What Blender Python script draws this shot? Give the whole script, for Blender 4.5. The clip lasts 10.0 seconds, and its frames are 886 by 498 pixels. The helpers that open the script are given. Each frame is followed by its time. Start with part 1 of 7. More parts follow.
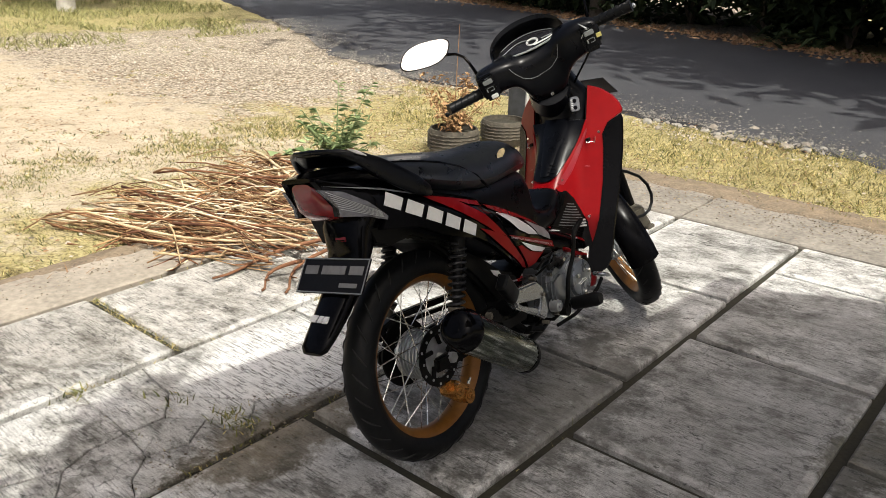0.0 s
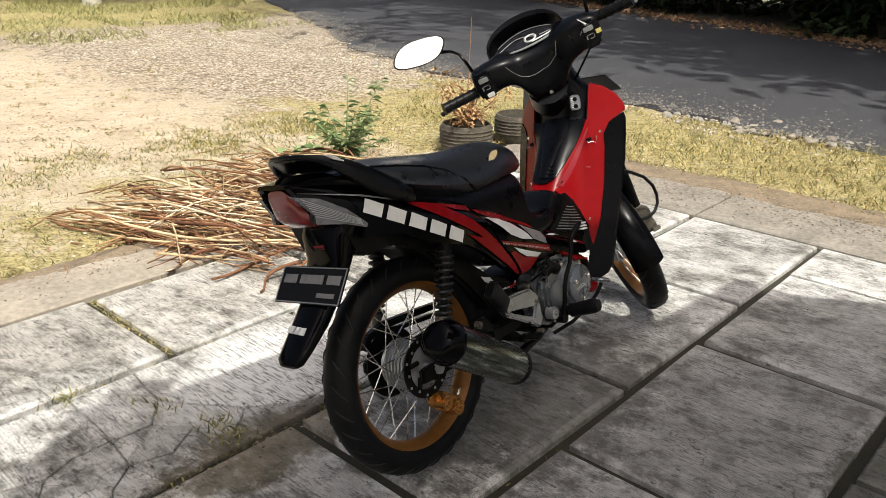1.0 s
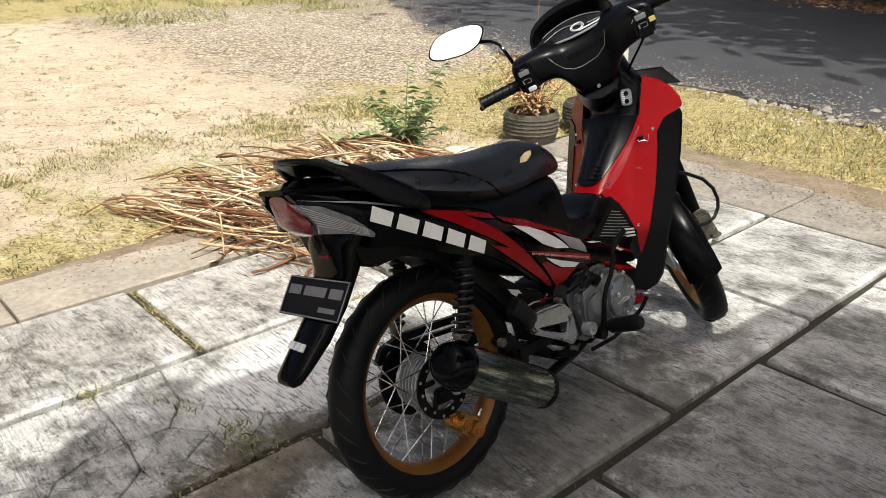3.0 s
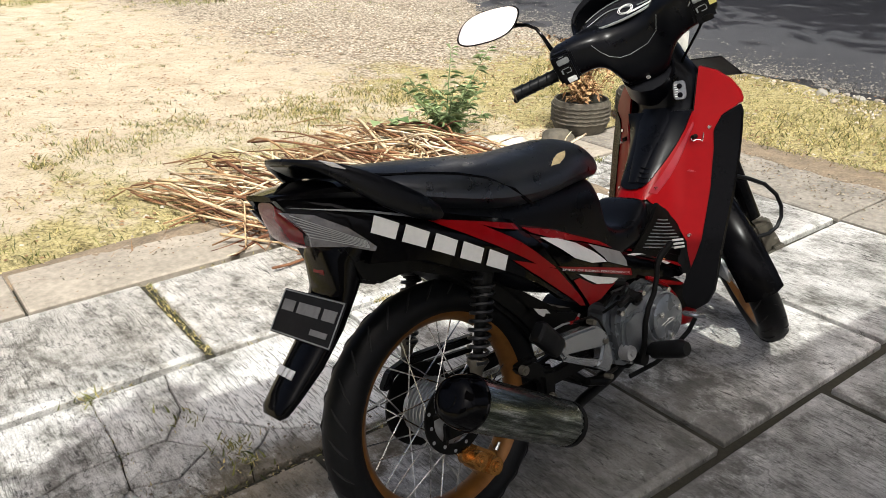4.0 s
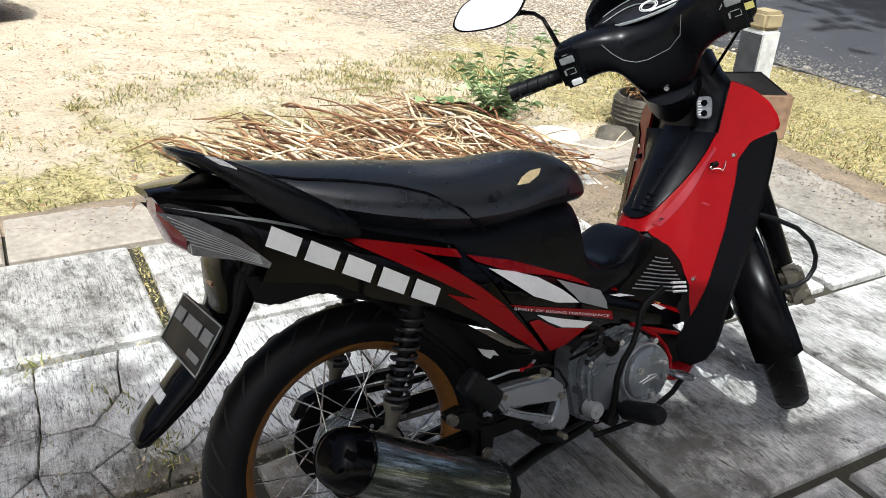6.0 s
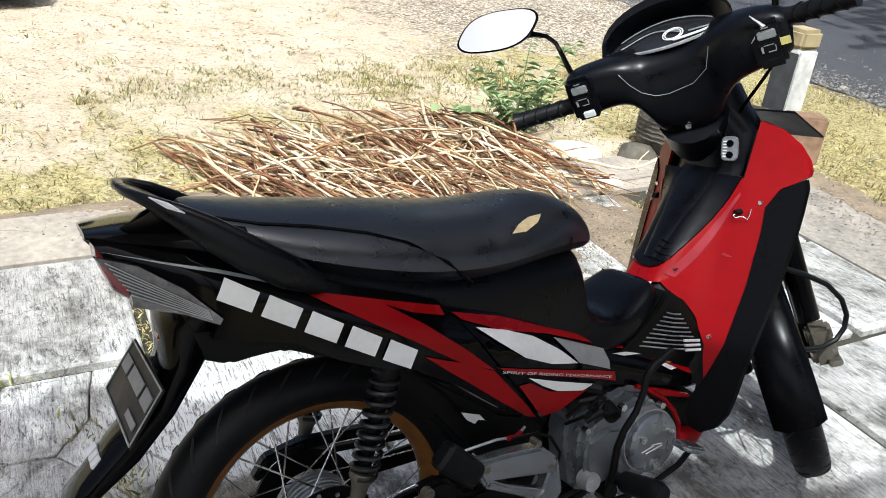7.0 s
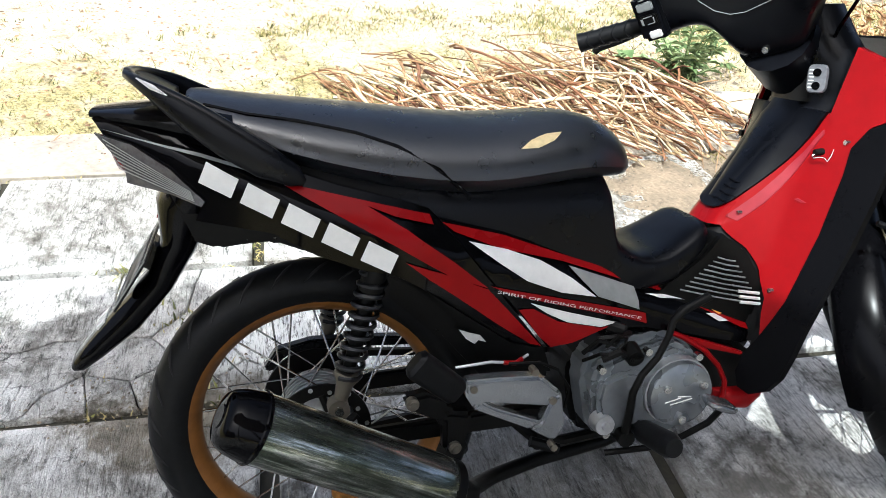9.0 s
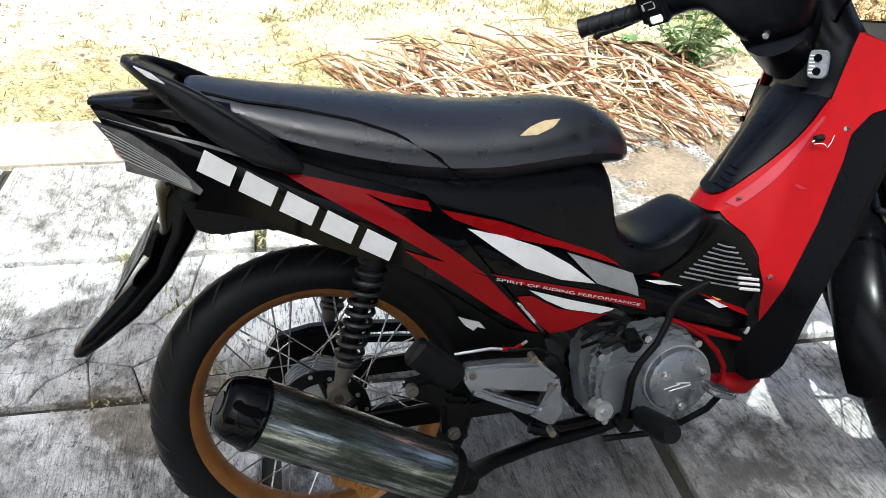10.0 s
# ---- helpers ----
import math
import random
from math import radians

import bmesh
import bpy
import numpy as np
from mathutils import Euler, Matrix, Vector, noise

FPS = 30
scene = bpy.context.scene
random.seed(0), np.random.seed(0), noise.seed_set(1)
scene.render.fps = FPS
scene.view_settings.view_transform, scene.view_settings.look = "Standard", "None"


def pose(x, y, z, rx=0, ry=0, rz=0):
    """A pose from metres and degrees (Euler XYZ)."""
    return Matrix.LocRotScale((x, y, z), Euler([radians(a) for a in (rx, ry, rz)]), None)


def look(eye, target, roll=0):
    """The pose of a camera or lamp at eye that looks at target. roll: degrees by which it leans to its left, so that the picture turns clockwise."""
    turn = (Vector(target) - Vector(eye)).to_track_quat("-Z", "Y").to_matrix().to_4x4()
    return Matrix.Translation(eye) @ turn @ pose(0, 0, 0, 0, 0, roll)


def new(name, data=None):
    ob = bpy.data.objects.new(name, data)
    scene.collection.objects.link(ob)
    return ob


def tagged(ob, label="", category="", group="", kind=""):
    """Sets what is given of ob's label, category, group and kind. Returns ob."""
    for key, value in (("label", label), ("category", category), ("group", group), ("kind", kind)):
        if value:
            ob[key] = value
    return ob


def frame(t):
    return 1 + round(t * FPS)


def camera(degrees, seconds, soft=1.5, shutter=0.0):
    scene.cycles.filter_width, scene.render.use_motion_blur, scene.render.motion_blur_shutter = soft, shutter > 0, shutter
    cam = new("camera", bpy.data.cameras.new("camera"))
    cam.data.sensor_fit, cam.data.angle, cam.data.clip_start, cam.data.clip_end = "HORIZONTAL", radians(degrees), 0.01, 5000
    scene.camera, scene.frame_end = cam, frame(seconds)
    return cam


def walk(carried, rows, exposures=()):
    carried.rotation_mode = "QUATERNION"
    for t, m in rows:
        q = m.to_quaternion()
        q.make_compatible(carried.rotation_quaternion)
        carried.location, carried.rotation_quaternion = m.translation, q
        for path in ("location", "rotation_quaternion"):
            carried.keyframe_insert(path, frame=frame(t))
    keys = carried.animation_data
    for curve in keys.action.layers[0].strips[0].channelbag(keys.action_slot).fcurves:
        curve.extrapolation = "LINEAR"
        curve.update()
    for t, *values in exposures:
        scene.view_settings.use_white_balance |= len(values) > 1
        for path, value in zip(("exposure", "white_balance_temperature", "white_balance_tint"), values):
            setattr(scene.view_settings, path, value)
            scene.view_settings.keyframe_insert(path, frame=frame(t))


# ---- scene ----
cam = camera(58.0, 10.0, soft=0.75)
PATH = [
    (0, (0.233, 0.256, 1.363), (0.112, 2.12, 0.647), 1.3),
    (0.5, (0.261, 0.303, 1.371), (0.119, 2.16, 0.641), 1.2),
    (1, (0.334, 0.352, 1.375), (0.144, 2.201, 0.638), 0.6),
    (1.5, (0.413, 0.388, 1.382), (0.174, 2.228, 0.635), 0.0),
    (2, (0.449, 0.415, 1.376), (0.136, 2.244, 0.629), -0.4),
    (3.5, (0.464, 0.67, 1.385), (0.029, 2.447, 0.578), -0.4),
    (4, (0.485, 0.807, 1.352), (-0.032, 2.555, 0.528), -0.4),
    (4.5, (0.587, 0.913, 1.357), (-0.053, 2.619, 0.533), 0.9),
    (5, (0.679, 0.972, 1.355), (-0.011, 2.643, 0.5), 1.8),
    (5.5, (0.674, 1.057, 1.336), (-0.021, 2.711, 0.451), 3.2),
    (7, (0.638, 1.352, 1.359), (-0.107, 2.973, 0.454), 5.7),
    (7.5, (0.762, 1.427, 1.354), (-0.195, 2.93, 0.446), 4.6),
    (8, (0.888, 1.496, 1.324), (-0.178, 2.893, 0.371), 4.4),
    (8.5, (0.919, 1.531, 1.306), (-0.22, 2.826, 0.294), 3.1),
    (9, (0.927, 1.541, 1.299), (-0.211, 2.824, 0.271), 2.8),
    (9.5, (0.932, 1.545, 1.302), (-0.204, 2.815, 0.253), 2.7),
    (10, (0.935, 1.548, 1.304), (-0.199, 2.809, 0.243), 2.5),
]
walk(cam, [(t, look(eye, target, roll)) for t, eye, target, roll in PATH], [(0, 0.36, 6500, 6), (3.5, 0.4, 6350, 6), (5.5, 0.55, 5900, 5), (7.0, 0.64, 5700, 4), (7.5, 0.66, 5700, 4), (8.0, 0.75, 5750, 5), (8.5, 1.03, 5700, 3), (10, 1.2, 5700, 3)])

# ---- light ----
SUN = Vector((0.45, -0.89, 1.75)).normalized()
world = bpy.data.worlds.new("world")
scene.world = world
world.use_nodes = True
wn = world.node_tree
sky = wn.nodes.new("ShaderNodeTexSky")
sky.sky_type, sky.sun_disc = "NISHITA", False
sky.sun_elevation = math.asin(SUN.z)
sky.sun_rotation = math.atan2(SUN.x, SUN.y)
sky.air_density, sky.dust_density, sky.ozone_density = 0.35, 8.0, 0.4
wn.nodes["Background"].inputs["Strength"].default_value = 0.15
wn.links.new(sky.outputs["Color"], wn.nodes["Background"].inputs["Color"])
sun_lamp = new("sun", bpy.data.lights.new("sun", "SUN"))
sun_lamp.data.energy, sun_lamp.data.angle, sun_lamp.data.color = 3.4, radians(0.6), (1.0, 0.96, 0.89)
sun_lamp.rotation_euler = SUN.to_track_quat("Z", "Y").to_euler()

# ---- materials ----
def nodes_of(name):
    m = bpy.data.materials.new(name)
    m.use_nodes = True
    t = m.node_tree
    return m, t, t.nodes["Principled BSDF"]


def ramp(t, src, stops):
    r = t.nodes.new("ShaderNodeValToRGB")
    e = r.color_ramp.elements
    while len(e) < len(stops):
        e.new(0.5)
    for el, (p, c) in zip(e, stops):
        el.position = p
        el.color = (*c, 1) if len(c) == 3 else c
    t.links.new(src, r.inputs["Fac"])
    return r.outputs["Color"]


def noise_tex(t, scale, detail=4.0, rough=0.55, vec=None, stretch=None, dist=0.0):
    n = t.nodes.new("ShaderNodeTexNoise")
    n.inputs["Scale"].default_value, n.inputs["Detail"].default_value, n.inputs["Roughness"].default_value = scale, detail, rough
    n.inputs["Distortion"].default_value = dist
    if vec is None:
        tc = t.nodes.new("ShaderNodeNewGeometry")
        vec = tc.outputs["Position"]
    if stretch:
        mp = t.nodes.new("ShaderNodeMapping")
        mp.inputs["Rotation"].default_value = (0, 0, radians(stretch[3]) if len(stretch) > 3 else 0)
        mp.inputs["Scale"].default_value = stretch[:3]
        mp.vector_type = "TEXTURE"
        t.links.new(vec, mp.inputs["Vector"])
        vec = mp.outputs["Vector"]
    t.links.new(vec, n.inputs["Vector"])
    return n.outputs["Fac"]


def mix(t, fac, a, b, mode="MIX"):
    m = t.nodes.new("ShaderNodeMix")
    m.data_type, m.blend_type = "RGBA", mode
    for sock, v in ((m.inputs[0], fac), (m.inputs[6], a), (m.inputs[7], b)):
        if isinstance(v, (int, float)):
            sock.default_value = v
        elif isinstance(v, tuple):
            sock.default_value = (*v, 1)
        else:
            t.links.new(v, sock)
    return m.outputs[2]


def calc(t, op, a, b=0.0):
    m = t.nodes.new("ShaderNodeMath")
    m.operation = op
    for sock, v in ((m.inputs[0], a), (m.inputs[1], b)):
        if isinstance(v, (int, float)):
            sock.default_value = v
        else:
            t.links.new(v, sock)
    return m.outputs[0]


def bump(t, bsdf, height, strength=0.3, dist=0.01):
    b = t.nodes.new("ShaderNodeBump")
    b.inputs["Strength"].default_value, b.inputs["Distance"].default_value = strength, dist
    t.links.new(height, b.inputs["Height"])
    t.links.new(b.outputs["Normal"], bsdf.inputs["Normal"])


def simple(name, col, rough=0.5, metal=0.0, grain=60.0, vary=0.25, bumpy=0.1, coat=0.0, coords=True, spec=0.5):
    """A material of one base colour with grain and blotches of two sizes."""
    m, t, b = nodes_of(name)
    tc = t.nodes.new("ShaderNodeTexCoord")
    vec = tc.outputs["Object"] if coords else None
    n1 = noise_tex(t, grain, 6, 0.6, vec)
    n2 = noise_tex(t, grain * 0.12, 4, 0.6, vec)
    f = calc(t, "ADD", calc(t, "MULTIPLY", n1, 0.5), calc(t, "MULTIPLY", n2, 0.5))
    lo = tuple(c * (1 - vary) for c in col)
    hi = tuple(min(1, c * (1 + vary)) for c in col)
    t.links.new(ramp(t, f, [(0.3, lo), (0.7, hi)]), b.inputs["Base Color"])
    rr = ramp(t, n2, [(0.3, (max(0.02, rough * 0.75),) * 3), (0.7, (min(1, rough * 1.25),) * 3)])
    t.links.new(rr, b.inputs["Roughness"])
    b.inputs["Metallic"].default_value = metal
    b.inputs["Coat Weight"].default_value = coat
    b.inputs["Coat Roughness"].default_value = 0.08
    b.inputs["Specular IOR Level"].default_value = spec
    if bumpy:
        bump(t, b, n1, bumpy, 0.002)
    return m


def crack_lines(t, scale, width, wobble=0.12):
    """Thin irregular cracks: 0 in a crack, 1 elsewhere, only in some places."""
    geo = t.nodes.new("ShaderNodeNewGeometry")
    w = t.nodes.new("ShaderNodeTexNoise")
    w.inputs["Scale"].default_value, w.inputs["Detail"].default_value = 6.0, 5.0
    t.links.new(geo.outputs["Position"], w.inputs["Vector"])
    add = t.nodes.new("ShaderNodeVectorMath")
    add.operation = "MULTIPLY_ADD"
    t.links.new(w.outputs["Color"], add.inputs[0])
    add.inputs[1].default_value = (wobble,) * 3
    t.links.new(geo.outputs["Position"], add.inputs[2])
    v = t.nodes.new("ShaderNodeTexVoronoi")
    v.feature = "DISTANCE_TO_EDGE"
    v.inputs["Scale"].default_value = scale
    t.links.new(add.outputs[0], v.inputs["Vector"])
    line = ramp(t, v.outputs["Distance"], [(0.0, (0, 0, 0)), (width, (1, 1, 1))])
    where = ramp(t, noise_tex(t, 1.3, 3, 0.5), [(0.5, (1, 1, 1)), (0.56, (0, 0, 0))])
    return mix(t, 1.0, line, where, "LIGHTEN")


def paving_axes(t):
    """The two paving directions of a place, as values in metres."""
    geo = t.nodes.new("ShaderNodeNewGeometry")
    sub = t.nodes.new("ShaderNodeVectorMath")
    sub.operation = "SUBTRACT"
    t.links.new(geo.outputs["Position"], sub.inputs[0])
    sub.inputs[1].default_value = (0.72, 2.66, 0)
    out = []
    for d in ((0.5948, 0.8039, 0), (-0.8039, 0.5948, 0)):
        dot = t.nodes.new("ShaderNodeVectorMath")
        dot.operation = "DOT_PRODUCT"
        t.links.new(sub.outputs[0], dot.inputs[0])
        dot.inputs[1].default_value = d
        out.append(dot.outputs["Value"])
    return out


def blob(t, u, v, cu, cv, ru, rv, rough):
    """1 inside an uneven patch, 0 outside."""
    du, dv = calc(t, "DIVIDE", calc(t, "SUBTRACT", u, cu), ru), calc(t, "DIVIDE", calc(t, "SUBTRACT", v, cv), rv)
    d = calc(t, "ADD", calc(t, "MULTIPLY", du, du), calc(t, "MULTIPLY", dv, dv))
    d = calc(t, "ADD", d, calc(t, "MULTIPLY", calc(t, "SUBTRACT", rough, 0.5), 3.2))
    return ramp(t, d, [(0.45, (1, 1, 1)), (1.0, (0, 0, 0))])


def slab_material(name="slab_concrete", brushed=1.0):
    """Worn concrete: combed grooves across the slab, dark flecks, cloudy dirt, oil and soil stains; some shade painted
    in.
    """
    m, t, b = nodes_of(name)
    info = t.nodes.new("ShaderNodeObjectInfo")
    u, v = paving_axes(t)
    big = noise_tex(t, 2.1, 6, 0.68)
    mid = noise_tex(t, 9, 7, 0.75)
    fine = noise_tex(t, 210, 4, 0.75)
    fleck = noise_tex(t, 34, 7, 0.8, stretch=(3.2, 1.0, 1.0, -30), dist=0.5)
    pit = noise_tex(t, 62, 5, 0.75, stretch=(2.4, 1.0, 1.0, -36))
    comb = noise_tex(t, 165, 5, 0.75, stretch=(9.0, 1.0, 1.0, -36.5), dist=0.5)
    coarse = noise_tex(t, 48, 6, 0.8, stretch=(3.4, 1.0, 1.0, -34), dist=0.8)
    col = ramp(t, big, [(0.3, (0.45, 0.44, 0.415)), (0.5, (0.63, 0.622, 0.6)), (0.7, (0.77, 0.763, 0.74))])
    cloud_ = noise_tex(t, 5.5, 7, 0.74, stretch=(1.7, 1.0, 1.0, -25))
    col = mix(t, 0.9, col, ramp(t, cloud_, [(0.37, (0.3, 0.29, 0.265)), (0.47, (0.86, 0.855, 0.84)), (0.58, (1.16, 1.16, 1.16))]), "MULTIPLY")
    col = mix(t, 0.7, col, ramp(t, mid, [(0.38, (0.36, 0.345, 0.31)), (0.48, (0.95, 0.95, 0.94)), (0.6, (1.12, 1.12, 1.12))]), "MULTIPLY")
    worn = ramp(t, noise_tex(t, 2.6, 5, 0.65), [(0.36, (0.25 * brushed,) * 3), (0.58, (0.95 * brushed,) * 3)])
    col = mix(t, worn, col, ramp(t, comb, [(0.39, (0.36, 0.355, 0.34)), (0.5, (1.05, 1.05, 1.05))]), "MULTIPLY")
    some = ramp(t, noise_tex(t, 3.6, 5, 0.7), [(0.4, (0.1 * brushed,) * 3), (0.6, (0.85 * brushed,) * 3)])
    col = mix(t, some, col, ramp(t, coarse, [(0.37, (0.24, 0.235, 0.22)), (0.45, (1, 1, 1))]), "MULTIPLY")
    here = ramp(t, noise_tex(t, 4.5, 5, 0.7), [(0.36, (0.3, 0.3, 0.3)), (0.6, (1, 1, 1))])
    col = mix(t, here, col, ramp(t, fleck, [(0.37, (0.1, 0.1, 0.09)), (0.43, (1, 1, 1))]), "MULTIPLY")
    col = mix(t, 0.8, col, ramp(t, pit, [(0.34, (0.1, 0.098, 0.09)), (0.4, (1, 1, 1))]), "MULTIPLY")
    col = mix(t, 0.6, col, ramp(t, fine, [(0.32, (0.5, 0.5, 0.5)), (0.6, (1.15, 1.15, 1.15))]), "MULTIPLY")
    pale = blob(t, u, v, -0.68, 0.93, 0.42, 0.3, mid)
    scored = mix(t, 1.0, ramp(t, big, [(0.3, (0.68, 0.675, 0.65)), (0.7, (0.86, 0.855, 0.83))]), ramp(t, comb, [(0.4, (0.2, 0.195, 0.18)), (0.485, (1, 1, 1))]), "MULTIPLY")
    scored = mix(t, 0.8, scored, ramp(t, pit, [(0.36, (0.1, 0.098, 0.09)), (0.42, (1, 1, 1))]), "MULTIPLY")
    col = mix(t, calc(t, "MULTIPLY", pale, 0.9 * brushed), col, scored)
    crack = crack_lines(t, 3.1, 0.009, 0.35)
    col = mix(t, 0.6, col, mix(t, 1.0, crack, (0.16, 0.145, 0.115), "LIGHTEN"), "MULTIPLY")
    # Oil stain, darkened further to paint the shade under the motorcycle.
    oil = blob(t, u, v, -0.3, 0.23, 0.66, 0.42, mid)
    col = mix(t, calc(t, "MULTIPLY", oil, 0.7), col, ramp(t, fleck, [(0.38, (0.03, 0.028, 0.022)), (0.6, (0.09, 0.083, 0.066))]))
    damp = blob(t, u, v, -0.98, 0.6, 0.42, 0.17, mid)
    col = mix(t, calc(t, "MULTIPLY", damp, 0.8), col, ramp(t, mid, [(0.35, (0.06, 0.05, 0.03)), (0.65, (0.24, 0.2, 0.135))]))
    # Wide soft tint: grime, with the shade of these rows put into it.
    grime_shade = blob(t, u, v, 0.2, -0.5, 1.5, 0.75, mid)
    col = mix(t, calc(t, "MULTIPLY", grime_shade, 0.3), col, (0.2, 0.195, 0.185))
    # Small dark flecked patch near u 0.05, v -0.72.
    dark_patch = blob(t, u, v, 0.05, -0.72, 0.3, 0.12, mid)
    col = mix(t, calc(t, "MULTIPLY", dark_patch, 0.75), col, ramp(t, fleck, [(0.38, (0.03, 0.03, 0.018)), (0.62, (0.12, 0.11, 0.075))]))
    r = calc(t, "MULTIPLY_ADD", info.outputs["Random"], 0.3)
    r.node.inputs[2].default_value = 0.95
    col = mix(t, 1.0, col, r, "MULTIPLY")
    dust = blob(t, u, v, -0.6, 1.75, 1.6, 0.5, mid)
    col = mix(t, calc(t, "MULTIPLY", dust, 0.3), col, (0.42, 0.35, 0.25), "MULTIPLY")
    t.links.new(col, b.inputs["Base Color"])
    b.inputs["Roughness"].default_value = 0.82
    b.inputs["Specular IOR Level"].default_value = 0.3
    h = calc(t, "ADD", calc(t, "MULTIPLY", comb, 0.9 * brushed), calc(t, "ADD", calc(t, "MULTIPLY", fine, 0.25), calc(t, "ADD", calc(t, "MULTIPLY", fleck, 0.8), calc(t, "MULTIPLY", coarse, 0.6 * brushed))))
    bump(t, b, h, 0.9, 0.014)
    return m


def ground_material():
    """Pale sandy yard, a gravel band towards the road, straw grass and dark crumbs."""
    m, t, b = nodes_of("yard_ground")
    u, v = paving_axes(t)
    mid = noise_tex(t, 3.0, 7, 0.75)
    fine = noise_tex(t, 60, 6, 0.8)
    blot = noise_tex(t, 11, 7, 0.8, stretch=(1.6, 1.0, 1.0, 10))
    peb = t.nodes.new("ShaderNodeTexVoronoi")
    peb.inputs["Scale"].default_value = 36
    geo = t.nodes.new("ShaderNodeNewGeometry")
    t.links.new(geo.outputs["Position"], peb.inputs["Vector"])
    sand = ramp(t, mid, [(0.25, (0.37, 0.295, 0.2)), (0.5, (0.49, 0.42, 0.31)), (0.75, (0.61, 0.55, 0.43))])
    grav = ramp(t, peb.outputs["Distance"], [(0.05, (0.66, 0.58, 0.47)), (0.4, (0.47, 0.41, 0.325)), (0.65, (0.2, 0.165, 0.12))])
    straw = ramp(t, fine, [(0.34, (0.085, 0.072, 0.024)), (0.48, (0.33, 0.285, 0.115)), (0.66, (0.55, 0.475, 0.25))])
    band = calc(t, "ADD", calc(t, "MINIMUM", calc(t, "SUBTRACT", u, 1.3), calc(t, "SUBTRACT", v, 4.0)), calc(t, "MULTIPLY", calc(t, "SUBTRACT", mid, 0.5), 4.0))
    g1 = ramp(t, band, [(0.0, (0, 0, 0)), (0.6, (1, 1, 1))])
    near = calc(t, "MINIMUM", calc(t, "SUBTRACT", 3.7, v), calc(t, "SUBTRACT", 1.3, u))
    verge = calc(t, "MINIMUM", calc(t, "SUBTRACT", 5.0, v), calc(t, "SUBTRACT", u, 1.0))
    far = calc(t, "SUBTRACT", v, 10.5)
    cover = calc(t, "ADD", calc(t, "MAXIMUM", calc(t, "MAXIMUM", near, verge), far), calc(t, "MULTIPLY", calc(t, "SUBTRACT", noise_tex(t, 1.6, 7, 0.75), 0.56), 5.0))
    chips = noise_tex(t, 24, 7, 0.8, stretch=(2.4, 1.0, 1.0, 5))
    grav = mix(t, 0.85, grav, ramp(t, chips, [(0.4, (0.3, 0.27, 0.23)), (0.5, (1.1, 1.1, 1.1))]), "MULTIPLY")
    straw = mix(t, 0.7, straw, ramp(t, chips, [(0.4, (0.35, 0.34, 0.2)), (0.52, (1.1, 1.1, 1.1))]), "MULTIPLY")
    g2 = ramp(t, cover, [(0.0, (0, 0, 0)), (0.7, (1, 1, 1))])
    col = mix(t, g1, sand, grav)
    col = mix(t, calc(t, "MULTIPLY", g2, 0.85), col, straw)
    col = mix(t, 0.65, col, ramp(t, blot, [(0.37, (0.26, 0.225, 0.165)), (0.43, (1.0, 1.0, 1.0))]), "MULTIPLY")
    col = mix(t, 0.85, col, ramp(t, fine, [(0.36, (0.2, 0.18, 0.15)), (0.46, (1.1, 1.1, 1.1))]), "MULTIPLY")
    t.links.new(col, b.inputs["Base Color"])
    b.inputs["Roughness"].default_value = 0.95
    b.inputs["Specular IOR Level"].default_value = 0.15
    bump(t, b, calc(t, "ADD", calc(t, "MULTIPLY", fine, 0.6), calc(t, "ADD", blot, mid)), 0.8, 0.025)
    return m


def asphalt_material():
    m, t, b = nodes_of("asphalt")
    big = noise_tex(t, 0.8, 5, 0.6)
    fine = noise_tex(t, 140, 4, 0.8)
    col = ramp(t, fine, [(0.3, (0.02, 0.021, 0.026)), (0.55, (0.052, 0.053, 0.06)), (0.75, (0.16, 0.158, 0.155))])
    col = mix(t, 0.5, col, ramp(t, big, [(0.35, (0.7, 0.7, 0.7)), (0.65, (1.25, 1.22, 1.15))]), "MULTIPLY")
    t.links.new(col, b.inputs["Base Color"])
    b.inputs["Roughness"].default_value = 0.8
    bump(t, b, fine, 0.5, 0.006)
    return m


def leafy(name, dark, light, scale=9.0):
    """Leaves or straw, varied per leaf."""
    m, t, b = nodes_of(name)
    geo = t.nodes.new("ShaderNodeNewGeometry")
    n = noise_tex(t, scale, 3, 0.6)
    f = calc(t, "ADD", calc(t, "MULTIPLY", geo.outputs["Random Per Island"], 0.6), calc(t, "MULTIPLY", n, 0.4))
    t.links.new(ramp(t, f, [(0.2, dark), (0.8, light)]), b.inputs["Base Color"])
    b.inputs["Roughness"].default_value = 0.65
    b.inputs["Specular IOR Level"].default_value = 0.3
    return m


def wood_material():
    """Dry peeled sticks: pale tan with brown bark remains."""
    m, t, b = nodes_of("dry_wood")
    info = t.nodes.new("ShaderNodeObjectInfo")
    tc = t.nodes.new("ShaderNodeTexCoord")
    n = noise_tex(t, 18, 6, 0.7, tc.outputs["Object"], stretch=(3.0, 0.5, 0.5))
    base = ramp(t, info.outputs["Random"], [(0.0, (0.1, 0.035, 0.016)), (0.25, (0.26, 0.12, 0.055)), (0.45, (0.4, 0.25, 0.12)), (0.7, (0.6, 0.46, 0.27)), (1.0, (0.76, 0.66, 0.48))])
    col = mix(t, 0.9, base, ramp(t, n, [(0.38, (0.26, 0.18, 0.13)), (0.52, (1, 1, 1))]), "MULTIPLY")
    t.links.new(col, b.inputs["Base Color"])
    b.inputs["Roughness"].default_value = 0.8
    bump(t, b, n, 0.4, 0.004)
    return m


